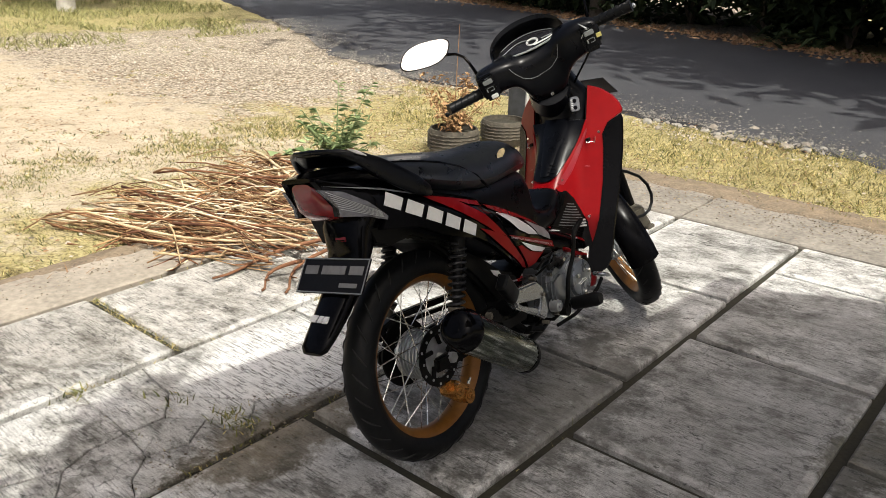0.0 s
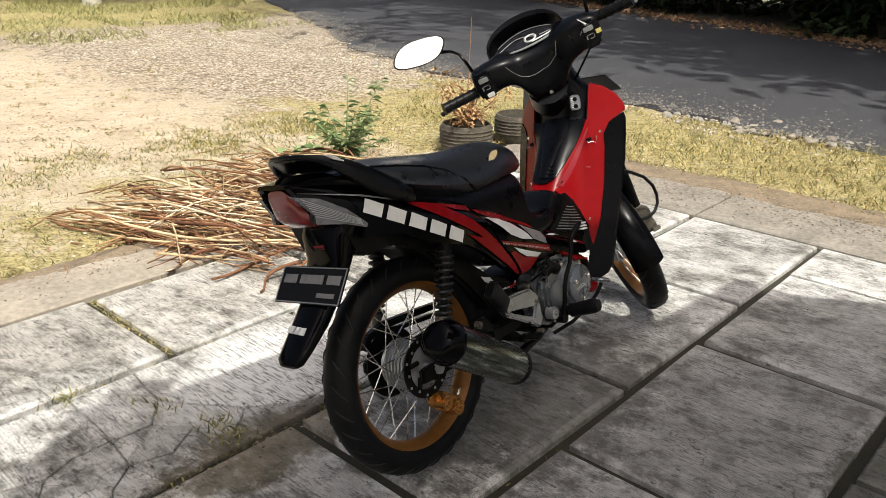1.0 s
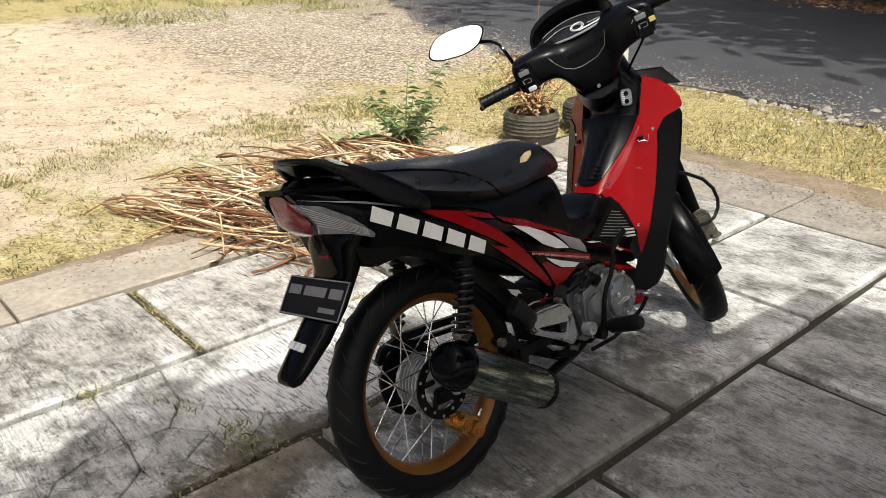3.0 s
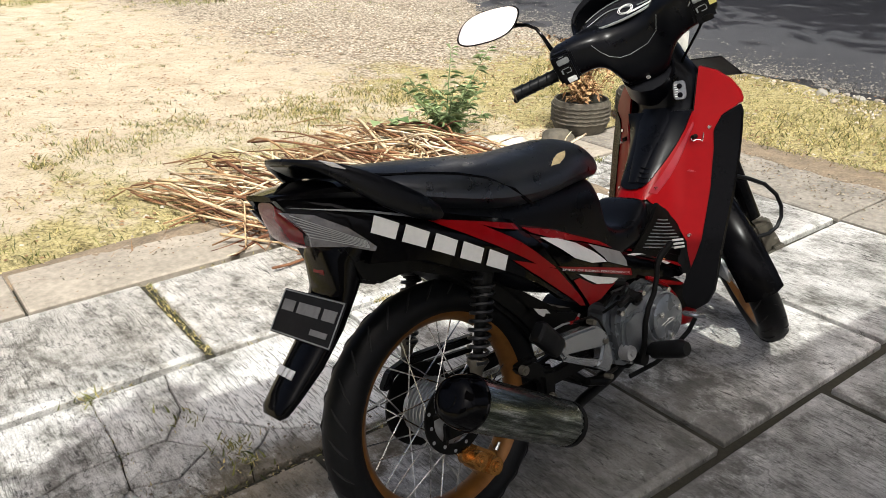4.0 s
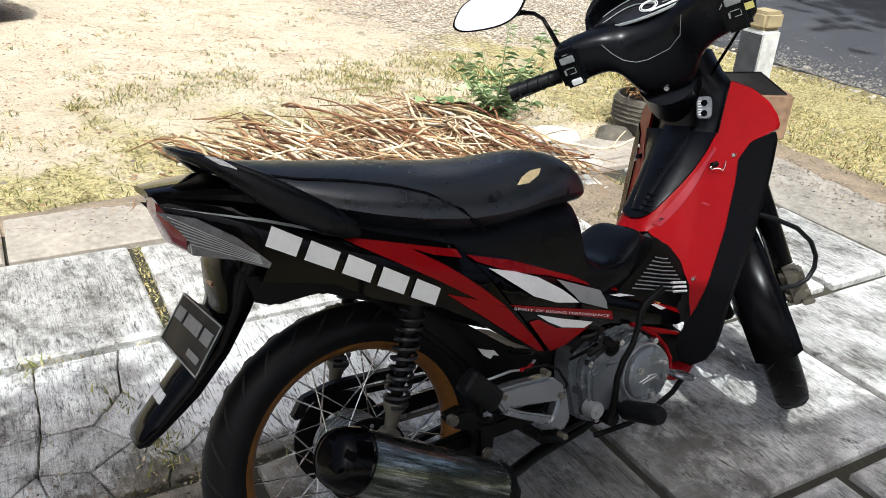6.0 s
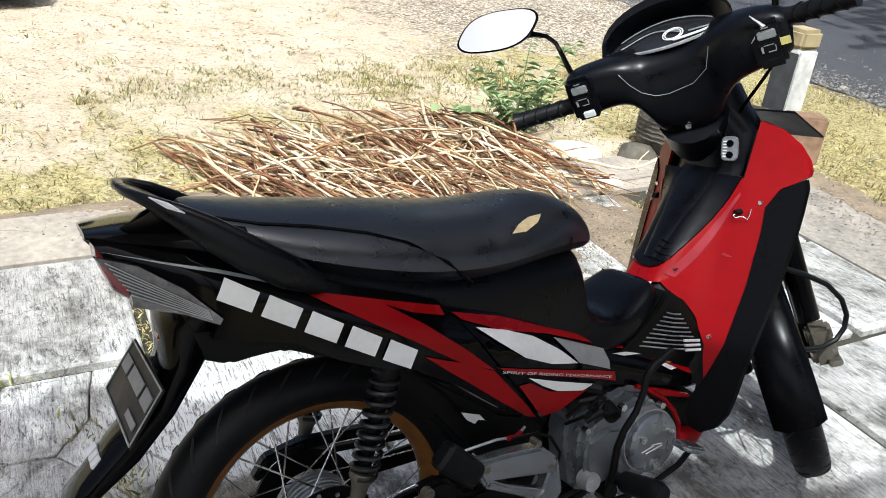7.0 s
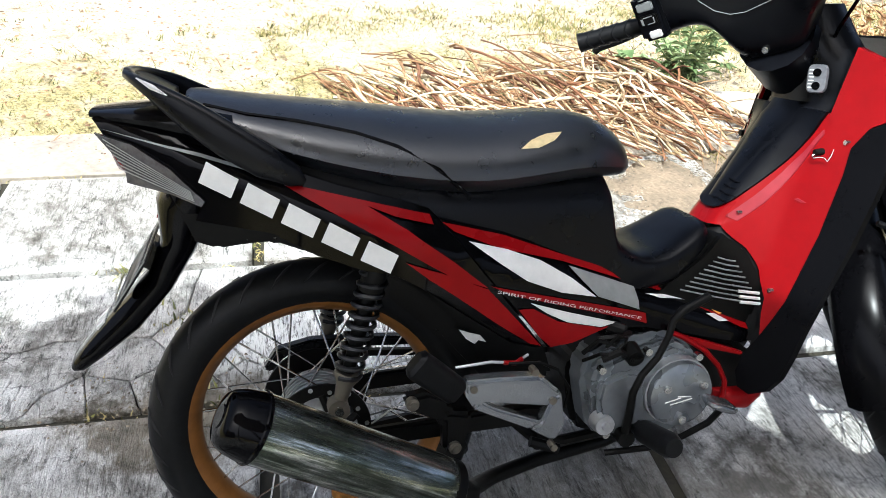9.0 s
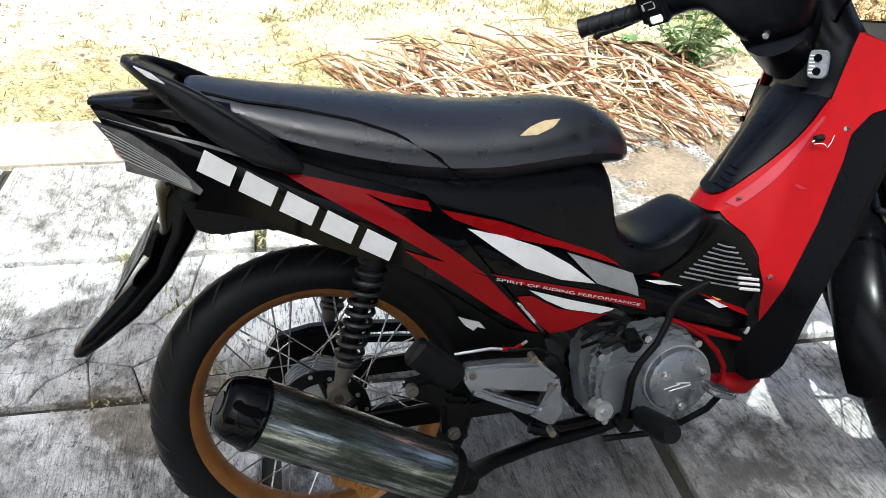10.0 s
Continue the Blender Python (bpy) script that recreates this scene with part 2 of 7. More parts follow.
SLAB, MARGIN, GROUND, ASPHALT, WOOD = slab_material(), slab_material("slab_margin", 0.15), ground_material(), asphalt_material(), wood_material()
KERB = simple("weathered_mortar", (0.3, 0.265, 0.215), 0.92, grain=35, vary=0.45, bumpy=0.5, coords=False)
APRON = simple("apron_concrete", (0.24, 0.218, 0.185), 0.92, grain=42, vary=0.6, bumpy=0.9, coords=False)
DIRT = simple("dry_dirt", (0.2, 0.155, 0.105), 0.95, grain=75, vary=0.65, bumpy=0.9, coords=False)
SOIL = simple("joint_soil", (0.034, 0.031, 0.02), 0.95, grain=80, vary=0.5, bumpy=0.6, coords=False)
STRAW = leafy("dry_grass", (0.1, 0.09, 0.028), (0.64, 0.53, 0.23), 30.0)
GREEN = leafy("green_weed", (0.07, 0.12, 0.04), (0.36, 0.45, 0.22))
OLIVE = leafy("olive_weed", (0.035, 0.045, 0.012), (0.26, 0.26, 0.08), 20.0)
BROWN = leafy("dead_leaves", (0.12, 0.06, 0.03), (0.36, 0.22, 0.11))
DRYLEAF = leafy("dried_leaf", (0.16, 0.075, 0.03), (0.58, 0.38, 0.19))
DARKLEAF = leafy("hedge_leaf", (0.012, 0.022, 0.008), (0.06, 0.085, 0.03))
BARK = simple("bark", (0.16, 0.13, 0.1), 0.9, grain=25, vary=0.5, bumpy=0.8)
PALEROCK = simple("flat_pale_rock", (0.48, 0.455, 0.4), 0.9, grain=14, vary=0.35, bumpy=0.8)
ROCK = simple("pale_rock", (0.3, 0.285, 0.25), 0.9, grain=14, vary=0.35, bumpy=0.8)
GRIT = leafy("asphalt_grit", (0.035, 0.034, 0.034), (0.24, 0.225, 0.2), 2.0)
CRUMB = leafy("soil_crumb", (0.07, 0.055, 0.036), (0.38, 0.32, 0.235), 2.0)
GRAVEL = leafy("gravel_stone", (0.15, 0.125, 0.09), (0.64, 0.57, 0.46), 2.0)
RUBBER = simple("tyre_rubber", (0.005, 0.0053, 0.0058), 0.42, grain=70, vary=0.5, bumpy=0.25, spec=0.13)
OLDRUBBER = simple("weathered_rubber", (0.085, 0.075, 0.056), 0.85, grain=34, vary=0.65, bumpy=0.5)
# Plaster of the unseen wall, kept dark so black parts mirror less.
WALL = simple("unseen_wall_plaster", (0.3, 0.28, 0.25), 0.9, grain=20, vary=0.15, bumpy=0.3)
ROOF = simple("roof_board", (0.3, 0.28, 0.26), 0.85, grain=20, vary=0.25, bumpy=0.3)

# ---- builders ----
def mesh_object(name, bm, mat, parent=None, smooth=False, bevel=0.0):
    me = bpy.data.meshes.new(name)
    if bevel:
        es = [e for e in bm.edges if len(e.link_faces) == 2 and e.calc_face_angle(0) > 0.6]
        bmesh.ops.bevel(bm, geom=es, offset=bevel, segments=2, affect="EDGES", clamp_overlap=True)
    bm.normal_update()
    bm.to_mesh(me)
    bm.free()
    for m in (mat if isinstance(mat, (list, tuple)) else [mat]):
        me.materials.append(m)
    if smooth:
        for p in me.polygons:
            p.use_smooth = True
        me.set_sharp_from_angle(angle=radians(38))
    ob = new(name, me)
    if parent:
        ob.parent = parent
    return ob


def part(name, bm, mat, parent, label="", smooth=True, bevel=0.0):
    ob = mesh_object(name, bm, mat, parent, smooth, bevel)
    return tagged(ob, label) if label else ob


def empty(name, m=None):
    ob = new(name)
    if m is not None:
        ob.matrix_world = m
    return ob


def prism(outline, z0, z1):
    """A solid from a flat outline, between two heights."""
    bm = bmesh.new()
    lo = [bm.verts.new((x, y, z0)) for x, y in outline]
    hi = [bm.verts.new((x, y, z1)) for x, y in outline]
    n = len(outline)
    bm.faces.new(lo[::-1])
    bm.faces.new(hi)
    for i in range(n):
        bm.faces.new((lo[i], lo[(i + 1) % n], hi[(i + 1) % n], hi[i]))
    bmesh.ops.recalc_face_normals(bm, faces=bm.faces)
    return bm


def tube(points, radii, sides=8, bm=None, caps=True):
    """A round bar along points, with one radius or one for each point."""
    bm = bm or bmesh.new()
    pts = [Vector(p) for p in points]
    rad = radii if isinstance(radii, (list, tuple)) else [radii] * len(pts)
    rings, side = [], None
    for i, p in enumerate(pts):
        d = (pts[min(i + 1, len(pts) - 1)] - pts[max(i - 1, 0)]).normalized()
        if side is None:
            side = d.orthogonal().normalized()
        side = (side - d * side.dot(d)).normalized()
        up = d.cross(side)
        rings.append([bm.verts.new(p + rad[i] * (math.cos(a) * side + math.sin(a) * up)) for a in (2 * math.pi * k / sides for k in range(sides))])
    for a, b in zip(rings, rings[1:]):
        for k in range(sides):
            bm.faces.new((a[k], a[(k + 1) % sides], b[(k + 1) % sides], b[k]))
    if caps:
        bm.faces.new(rings[0][::-1])
        bm.faces.new(rings[-1])
    return bm


SU, SV = Vector((math.cos(radians(53.5)), math.sin(radians(53.5)), 0)), Vector((-math.sin(radians(53.5)), math.cos(radians(53.5)), 0))


def uv(u, v, z=0.0):
    """A place in the paving's own directions: u along its long joints, v across them."""
    return Vector((0.72, 2.66, z)) + float(u) * SU + float(v) * SV


# ---- ground, road, paving ----
def steps(fine, lo, hi, far):
    a = list(np.arange(lo, hi + 1e-6, fine))
    out, d = [], fine
    x = hi
    while x < far:
        d *= 1.5
        x += d
        out.append(x)
    neg = [lo - (o - hi) for o in out][::-1]
    return neg + a + out


def ground():
    us, vs = steps(0.22, -3.0, 9.0, 2500), steps(0.22, -5.0, 12.0, 2500)
    bm = bmesh.new()
    grid = []
    for u in us:
        row = []
        for v in vs:
            near = -3.5 < u < 2.4 and -6 < v < 2.4
            p = uv(u, v)
            d = max(0.0, v - 2.4, u - 2.4) if u > -3.4 else 1.0
            z = -0.06 if near else -0.012 + 0.035 * min(1, d) * (noise.noise((p.x * 0.7, p.y * 0.7, 0)) + 0.4 * noise.noise((p.x * 2.6, p.y * 2.6, 5)))
            if u > 3.9:
                z = min(z, -0.01) - 0.03
            row.append(bm.verts.new((p.x, p.y, z)))
        grid.append(row)
    for i in range(len(us) - 1):
        for j in range(len(vs) - 1):
            bm.faces.new((grid[i][j], grid[i + 1][j], grid[i + 1][j + 1], grid[i][j + 1]))
    ob = mesh_object("ground", bm, GROUND, smooth=True)
    tagged(ob, "sandy yard ground with gravel and dry straw grass", "ground", kind="structure")


def road():
    """Asphalt with a ragged near edge."""
    bm = bmesh.new()
    rows = []
    vs = [-40 + 0.5 * k for k in range(76)] + [-2 + 0.06 * k for k in range(1, 234)] + [12 + 0.5 * k for k in range(1, 57)]
    for v in vs:
        near = float(np.interp(v, [-40, -1, 0.1, 0.4, 0.84, 1.26, 1.57, 2.3, 4.9, 5.7, 7.0, 8.5, 11.5, 15.6, 40], [3.3, 3.5, 3.68, 3.85, 4.1, 3.93, 4.2, 4.27, 4.29, 4.67, 4.96, 5.96, 7.46, 9.36, 20.0])) + 0.1 * noise.noise((v * 1.3, 0, 0)) + 0.09 * noise.noise((v * 4.1, 3, 0)) + 0.07 * noise.noise((v * 11, 5, 0))
        far = max(near + 2.5, 9.2 + 0.4 * max(0, v)) + 0.2 * noise.noise((v * 0.6, 9, 0))
        rows.append([bm.verts.new(uv(near - 0.05, v, -0.06)), bm.verts.new(uv(near, v, 0.0)), bm.verts.new(uv(near + 0.5, v, 0.018)), bm.verts.new(uv((near + far) / 2, v, 0.03)), bm.verts.new(uv(far, v, 0.0)), bm.verts.new(uv(far + 0.1, v, -0.1))])
    for a, b in zip(rows, rows[1:]):
        for k in range(5):
            bm.faces.new((a[k], a[k + 1], b[k + 1], b[k]))
    bmesh.ops.recalc_face_normals(bm, faces=bm.faces)
    tagged(mesh_object("road", bm, ASPHALT, smooth=True), "dark worn asphalt road with crumbling edge", "road", kind="structure")


def paving():
    rng = random.Random(4)
    bed = prism([uv(-3.4, -5.9)[:2], uv(2.36, -5.9)[:2], uv(2.36, 2.36)[:2], uv(-3.4, 2.36)[:2]], -0.055, -0.027)
    base = tagged(mesh_object("pavement", bed, SOIL), "grey concrete paving slabs with soil-filled joints", "pavement", kind="structure")

    def slab(outline, top=0.0, mat=SLAB, name="slab", margin=0.0, round_=0.007):
        bm = prism([tuple(uv(u, v)[:2]) for u, v in outline], -0.04, top)
        upper = [e for e in bm.edges if all(v.co.z > top - 0.001 for v in e.verts)]
        bmesh.ops.bevel(bm, geom=upper, offset=round_, segments=1, affect="EDGES")
        if margin:
            for f in bm.faces:
                f.material_index = 1
            face = max(bm.faces, key=lambda f: f.calc_center_median().z)
            bmesh.ops.inset_region(bm, faces=[face], thickness=margin, depth=0.0015)
            face.material_index = 0
        part(name, bm, [mat, MARGIN] if margin else mat, base, smooth=False)

    edges = [-5.2, -4.55, -3.9, -3.25, -2.6, -1.95, -1.3, -0.67, 0.0, 0.655, 1.275, 1.935]
    for r, (v0, v1) in enumerate(zip(edges, edges[1:])):
        off = {-0.67: 0.46, 0.0: 0.0, 0.655: 0.44, 1.275: -0.04}.get(v0, 0.43 * (r % 2))
        us = [u for u in (off + 0.865 * k for k in range(-5, 4)) if -3.35 < u < 1.72]
        us = [-3.4] + [u for u in us if 1.76 - u > 0.2] + [1.76]
        for u0, u1 in zip(us, us[1:]):
            if (v0 == 0.655 and u0 > -2.6 and u1 < 0) or (v0 == 1.275 and u0 > 0.7):
                continue
            g = 0.018
            j = lambda: rng.uniform(-0.006, 0.006)
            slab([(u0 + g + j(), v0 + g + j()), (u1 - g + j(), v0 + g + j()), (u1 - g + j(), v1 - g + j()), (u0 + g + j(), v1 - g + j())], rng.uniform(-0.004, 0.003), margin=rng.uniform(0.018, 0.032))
    # the cracked row, broken into irregular pieces
    def piece(pts, top):
        cu, cv = sum(p[0] for p in pts) / len(pts), sum(p[1] for p in pts) / len(pts)
        pts = [(cu + (u - cu) * (1 - 0.003 / max(0.05, math.hypot(u - cu, v - cv))), cv + (v - cv) * (1 - 0.003 / max(0.05, math.hypot(u - cu, v - cv)))) for u, v in pts]
        ragged = []
        for (u0, v0), (u1, v1) in zip(pts, pts[1:] + pts[:1]):
            steps_ = max(1, int(math.hypot(u1 - u0, v1 - v0) / 0.03))
            for k in range(steps_):
                f = k / steps_
                w = 0.012 * math.sin(math.pi * f)
                u, v = u0 + (u1 - u0) * f, v0 + (v1 - v0) * f
                ragged.append((u + w * noise.noise((u * 14, v * 14, 2)), v + w * noise.noise((u * 14, v * 14, 6))))
        slab([(u, min(1.262, max(0.668, v))) for u, v in ragged], top, round_=0.003)

    A, G, H = (-1.283, 1.275), (-1.29, 0.955), (-1.278, 0.655)
    B, E, F = (-1.062, 1.275), (-1.087, 1.06), (-1.17, 0.945)
    Q, I, J, K = (-1.035, 0.972), (-0.928, 0.822), (-1.045, 0.655), (-0.70, 0.655)
    piece([(-2.45, 0.655), (-1.93, 0.655), (-1.9, 0.93), (-1.96, 1.275), (-2.45, 1.275)], -0.002)
    piece([(-1.96, 1.275), (-1.9, 0.93), (-1.72, 0.985), (-1.5, 0.915), (-1.4, 0.955), G, A], -0.003)
    piece([(-1.93, 0.655), (-1.62, 0.655), (-1.58, 0.8), (-1.5, 0.915), (-1.72, 0.985), (-1.9, 0.93)], -0.005)
    piece([(-1.62, 0.655), (-1.43, 0.655), (-1.392, 0.745), (-1.31, 0.81), G, (-1.4, 0.955), (-1.5, 0.915), (-1.58, 0.8)], -0.004)
    piece([(-1.43, 0.655), H, (-1.31, 0.81), (-1.392, 0.745)], -0.005)
    piece([A, G, F, E, B], -0.004)
    piece([G, (-1.31, 0.81), (-1.2, 0.775), (-1.09, 0.85), F], -0.006)
    piece([(-1.31, 0.81), H, (-1.16, 0.655), (-1.2, 0.775)], -0.006)
    piece([(-1.16, 0.655), J, (-1.02, 0.74), (-1.09, 0.85), (-1.2, 0.775)], -0.007)
    piece([F, (-1.09, 0.85), (-1.02, 0.74), I, Q, E], -0.006)
    piece([J, K, (-0.785, 0.715), I, (-1.02, 0.74)], -0.005)
    piece([B, E, Q, I, (-0.785, 0.715), (-0.66, 0.725), (-0.425, 0.79), (-0.425, 1.275)], -0.002)
    piece([K, (-0.425, 0.655), (-0.425, 0.79), (-0.66, 0.725), (-0.785, 0.715)], -0.004)
    # broken paving between the firewood and the apron
    node = lambda i, k: (0.825 + 0.187 * i + (0.05 * noise.noise((i * 1.7, k * 2.3, 4)) if 0 < i < 5 else 0), 1.275 + 0.165 * k + (0.05 * noise.noise((i * 2.1, k * 1.9, 8)) if 0 < k < 4 else 0))
    for i in range(5):
        for k in range(4):
            if (i * 3 + k * 5) % 7 == 0:
                continue
            quad = [node(i, k), node(i + 1, k), node(i + 1, k + 1), node(i, k + 1)]
            if (i + k) % 3 == 0:
                quad.insert(2, ((quad[1][0] + quad[2][0]) / 2 - 0.03, (quad[1][1] + quad[2][1]) / 2))
            cu, cv = sum(q[0] for q in quad) / len(quad), sum(q[1] for q in quad) / len(quad)
            w = rng.uniform(0.86, 0.95)
            slab([(cu + (a - cu) * w, cv + (b - cv) * w) for a, b in quad], rng.uniform(-0.014, -0.002))
    # worn kerb band beside the yard and the plain apron towards the road
    ks = [-3.4, -2.2, -1.31, -0.3, 0.75, 1.75]
    for a, b in zip(ks, ks[1:]):
        slab([(a + 0.006, 1.95), (b - 0.006, 1.95), (b - 0.006, 2.33), (a + 0.006, 2.31)], 0.002, KERB, "kerb_block")
    vs = [-5.2, -3.1, -1.2, 0.66, 2.3]
    for a, b in zip(vs, vs[1:]):
        slab([(1.785, a + 0.006), (2.3, a + 0.006), (2.33, b - 0.006), (1.785, b - 0.006)], -0.006, APRON, "apron_block")


def dirt_patch(label, cu, cv, ru, rv, rise, mat, seed, turn=0.0):
    """A thin uneven spread of loose soil lying on the slabs."""
    bm = bmesh.new()
    nu, nv = int(2.8 * ru / 0.022), int(2.8 * rv / 0.022)
    grid = []
    for i in range(nu + 1):
        row = []
        for k in range(nv + 1):
            a, b = -1.4 + 2.8 * i / nu, -1.4 + 2.8 * k / nv
            p = uv(cu + ru * a + turn * rv * b, cv + rv * b)
            d = a * a + b * b + 1.1 * noise.noise((p.x * 4, p.y * 4, seed)) + 0.5 * noise.noise((p.x * 13, p.y * 13, seed))
            z = rise * (1 - d) + 0.003 * noise.noise((p.x * 40, p.y * 40, seed)) - 0.003
            row.append(bm.verts.new((p.x, p.y, max(-0.02, min(rise, z)))))
        grid.append(row)
    for i in range(nu):
        for k in range(nv):
            q = (grid[i][k], grid[i + 1][k], grid[i + 1][k + 1], grid[i][k + 1])
            if max(w.co.z for w in q) > -0.016:
                bm.faces.new(q)
    bmesh.ops.delete(bm, geom=[w for w in bm.verts if not w.link_faces], context="VERTS")
    tagged(mesh_object("loose_dirt", bm, mat, smooth=True), label, "dirt", kind="stuff")


ground()
road()
paving()
dirt_patch("dry gritty dirt spread over paving by firewood", 0.56, 1.62, 0.34, 0.28, 0.013, DIRT, 3)
dirt_patch("dry gritty dirt between the broken paving pieces", 0.98, 1.72, 0.2, 0.16, 0.006, DIRT, 9)
dirt_patch("sandy soil washed over the worn kerb", -0.7, 2.3, 0.5, 0.07, 0.008, DIRT, 15)
dirt_patch("gravelly soil over the edge of the apron", 2.4, 0.5, 0.12, 1.6, 0.01, DIRT, 18)
dirt_patch("gravelly soil over the edge of the apron", 2.36, -1.2, 0.14, 1.0, 0.01, DIRT, 22)


# ---- unseen canopy, added to shade the paving ----
def canopy():
    # Outline cut so that its shadow gives the wanted edge on the slabs.
    out = [(-0.6, -0.34), (0.02, 0.62), (-0.07, 0.905), (0.12, 1.11), (0.36, 1.36), (0.5, 1.59), (1.36, 1.64), (1.64, 1.7), (2.02, 2.14), (2.22, 2.0), (2.58, 1.94), (3.7, 1.6), (4.6, 1.2), (4.6, -0.3)]
    h = empty("canopy", Matrix.Translation((0, 0, 0)))
    tagged(h, "unseen flat canopy on posts, added to shade the paving", "canopy", kind="structure")
    part("roof", prism(out, 2.8, 2.92), ROOF, h, smooth=False)
    for x, y in ((-0.55, -0.26), (2.0, -0.26), (4.5, -0.22), (4.5, 1.1)):
        part("post", prism([(x - 0.05, y - 0.05), (x + 0.05, y - 0.05), (x + 0.05, y + 0.05), (x - 0.05, y + 0.05)], -0.01, 2.8), ROOF, h, smooth=False)
    # Wall added out of view behind the camera.
    w = mesh_object("wall_south", prism([(-2.4, -6.2), (4.4, -6.2), (4.4, -6.0), (-2.4, -6.0)], -0.05, 2.8), WALL)
    tagged(w, "unseen plain plastered wall, added at the edge of paving", "wall", kind="structure")


canopy()


# ---- motorcycle ----
BLACK = simple("gloss_black_plastic", (0.0015, 0.0015, 0.002), 0.09, grain=40, vary=0.3, bumpy=0.015, spec=0.1)
SATIN = simple("satin_black_plastic", (0.0018, 0.0021, 0.0032), 0.31, grain=120, vary=0.3, bumpy=0.05, spec=0.17)
DULL = simple("dull_black_metal", (0.003, 0.003, 0.0028), 0.45, spec=0.12, metal=0.0, grain=60, vary=0.5, bumpy=0.2)
VINYL = simple("seat_vinyl", (0.0055, 0.0068, 0.0092), 0.33, grain=260, vary=0.25, bumpy=0.15, spec=0.9)
RED = simple("red_paint", (0.19, 0.0015, 0.003), 0.32, grain=30, vary=0.12, bumpy=0.02, coat=0.0, spec=0.12)
# Lighter red for painted sky sheen on the shield crease, and a scratch.
PINK = simple("sheen_scratch_red", (0.21, 0.009, 0.016), 0.32, grain=30, vary=0.2, bumpy=0.03)
WHITE = simple("white_decal", (0.62, 0.62, 0.61), 0.4, grain=90, vary=0.1, bumpy=0.04)
GREYDECAL = simple("grey_decal", (0.2, 0.21, 0.21), 0.35, grain=60, vary=0.2, bumpy=0.03)
ALU = simple("cast_aluminium", (0.4, 0.41, 0.42), 0.38, metal=0.7, grain=70, vary=0.25, bumpy=0.15)
CRANK = simple("grey_engine_paint", (0.19, 0.207, 0.222), 0.27, metal=0.65, grain=55, vary=0.22, bumpy=0.12)
HANGER = simple("polished_casting", (0.3, 0.315, 0.33), 0.2, metal=0.85, grain=40, vary=0.2, bumpy=0.08)
TREAD = simple("tread_groove", (0.016, 0.016, 0.016), 0.6, grain=60, vary=0.3, bumpy=0.1, spec=0.2)
CALIPER = simple("dull_caliper", (0.1, 0.09, 0.07), 0.5, metal=0.3, grain=50, vary=0.4, bumpy=0.2)
BRASS = simple("gold_caliper", (0.42, 0.2, 0.05), 0.25, metal=0.75, grain=45, vary=0.35, bumpy=0.1)
CHROME = simple("steel_spoke", (0.6, 0.6, 0.58), 0.25, metal=1.0, grain=90, vary=0.2, bumpy=0.05)
def streaked_steel():
    """Polished sheet with dull streaks along the silencer; bright and green reflections are painted in."""
    m, t, b = nodes_of("streaked_steel")
    tc = t.nodes.new("ShaderNodeTexCoord")
    turn = t.nodes.new("ShaderNodeMapping")
    turn.vector_type = "TEXTURE"
    turn.inputs["Rotation"].default_value = (0, radians(32), radians(9))
    turn.inputs["Scale"].default_value = (14, 1, 1)
    t.links.new(tc.outputs["Object"], turn.inputs["Vector"])
    streak = noise_tex(t, 95, 5, 0.7, turn.outputs["Vector"])
    blotch = noise_tex(t, 22, 5, 0.65, tc.outputs["Object"])
    col = ramp(t, streak, [(0.36, (0.06, 0.066, 0.055)), (0.5, (0.15, 0.165, 0.145)), (0.6, (0.48, 0.5, 0.48))])
    col = mix(t, 0.7, col, ramp(t, blotch, [(0.36, (0.35, 0.42, 0.3)), (0.62, (1.1, 1.1, 1.1))]), "MULTIPLY")
    t.links.new(col, b.inputs["Base Color"])
    t.links.new(ramp(t, streak, [(0.38, (0.34,) * 3), (0.62, (0.12,) * 3)]), b.inputs["Roughness"])
    b.inputs["Metallic"].default_value = 0.95
    bump(t, b, streak, 0.25, 0.002)
    return m


STEEL = streaked_steel()
GOLD = simple("bronze_rim_paint", (0.2, 0.085, 0.018), 0.4, metal=0.45, grain=50, vary=0.3, bumpy=0.06)
REDLENS = simple("red_lamp_lens", (0.13, 0.006, 0.008), 0.15, grain=30, vary=0.3, bumpy=0.02, coat=0.3)
CLEARLENS = simple("smoked_clear_lens", (0.13, 0.13, 0.145), 0.16, metal=0.6, grain=110, vary=0.7, bumpy=0.5, coat=0.3)
DIAL = simple("dial_face", (0.012, 0.012, 0.014), 0.15, grain=30, vary=0.4, bumpy=0.02, coat=0.0, spec=0.3)
WINGBLACK = simple("dark_wing_plastic", (0.002, 0.002, 0.0025), 0.22, grain=90, vary=0.3, bumpy=0.03, spec=0.07)
KEYPLATE = simple("dull_lock_plate", (0.16, 0.165, 0.18), 0.35, metal=0.4, grain=120, vary=0.4, bumpy=0.1)
YELLOW = simple("yellow_label", (0.5, 0.44, 0.14), 0.5, grain=40, vary=0.15)
SPRING = simple("worn_spring_paint", (0.011, 0.0115, 0.013), 0.35, grain=90, vary=0.5, bumpy=0.1, spec=0.4)
FOAM = simple("seat_foam", (0.62, 0.5, 0.27), 0.9, grain=80, vary=0.3, bumpy=0.4)
ORANGE = simple("orange_decal", (0.7, 0.3, 0.05), 0.4, grain=40, vary=0.1)
PLATE = simple("plate_black", (0.005, 0.005, 0.006), 0.45, grain=60, vary=0.3, bumpy=0.05, spec=0.15)
PLATEBAR = simple("plate_bar_paint", (0.15, 0.15, 0.15), 0.5, grain=60, vary=0.3)
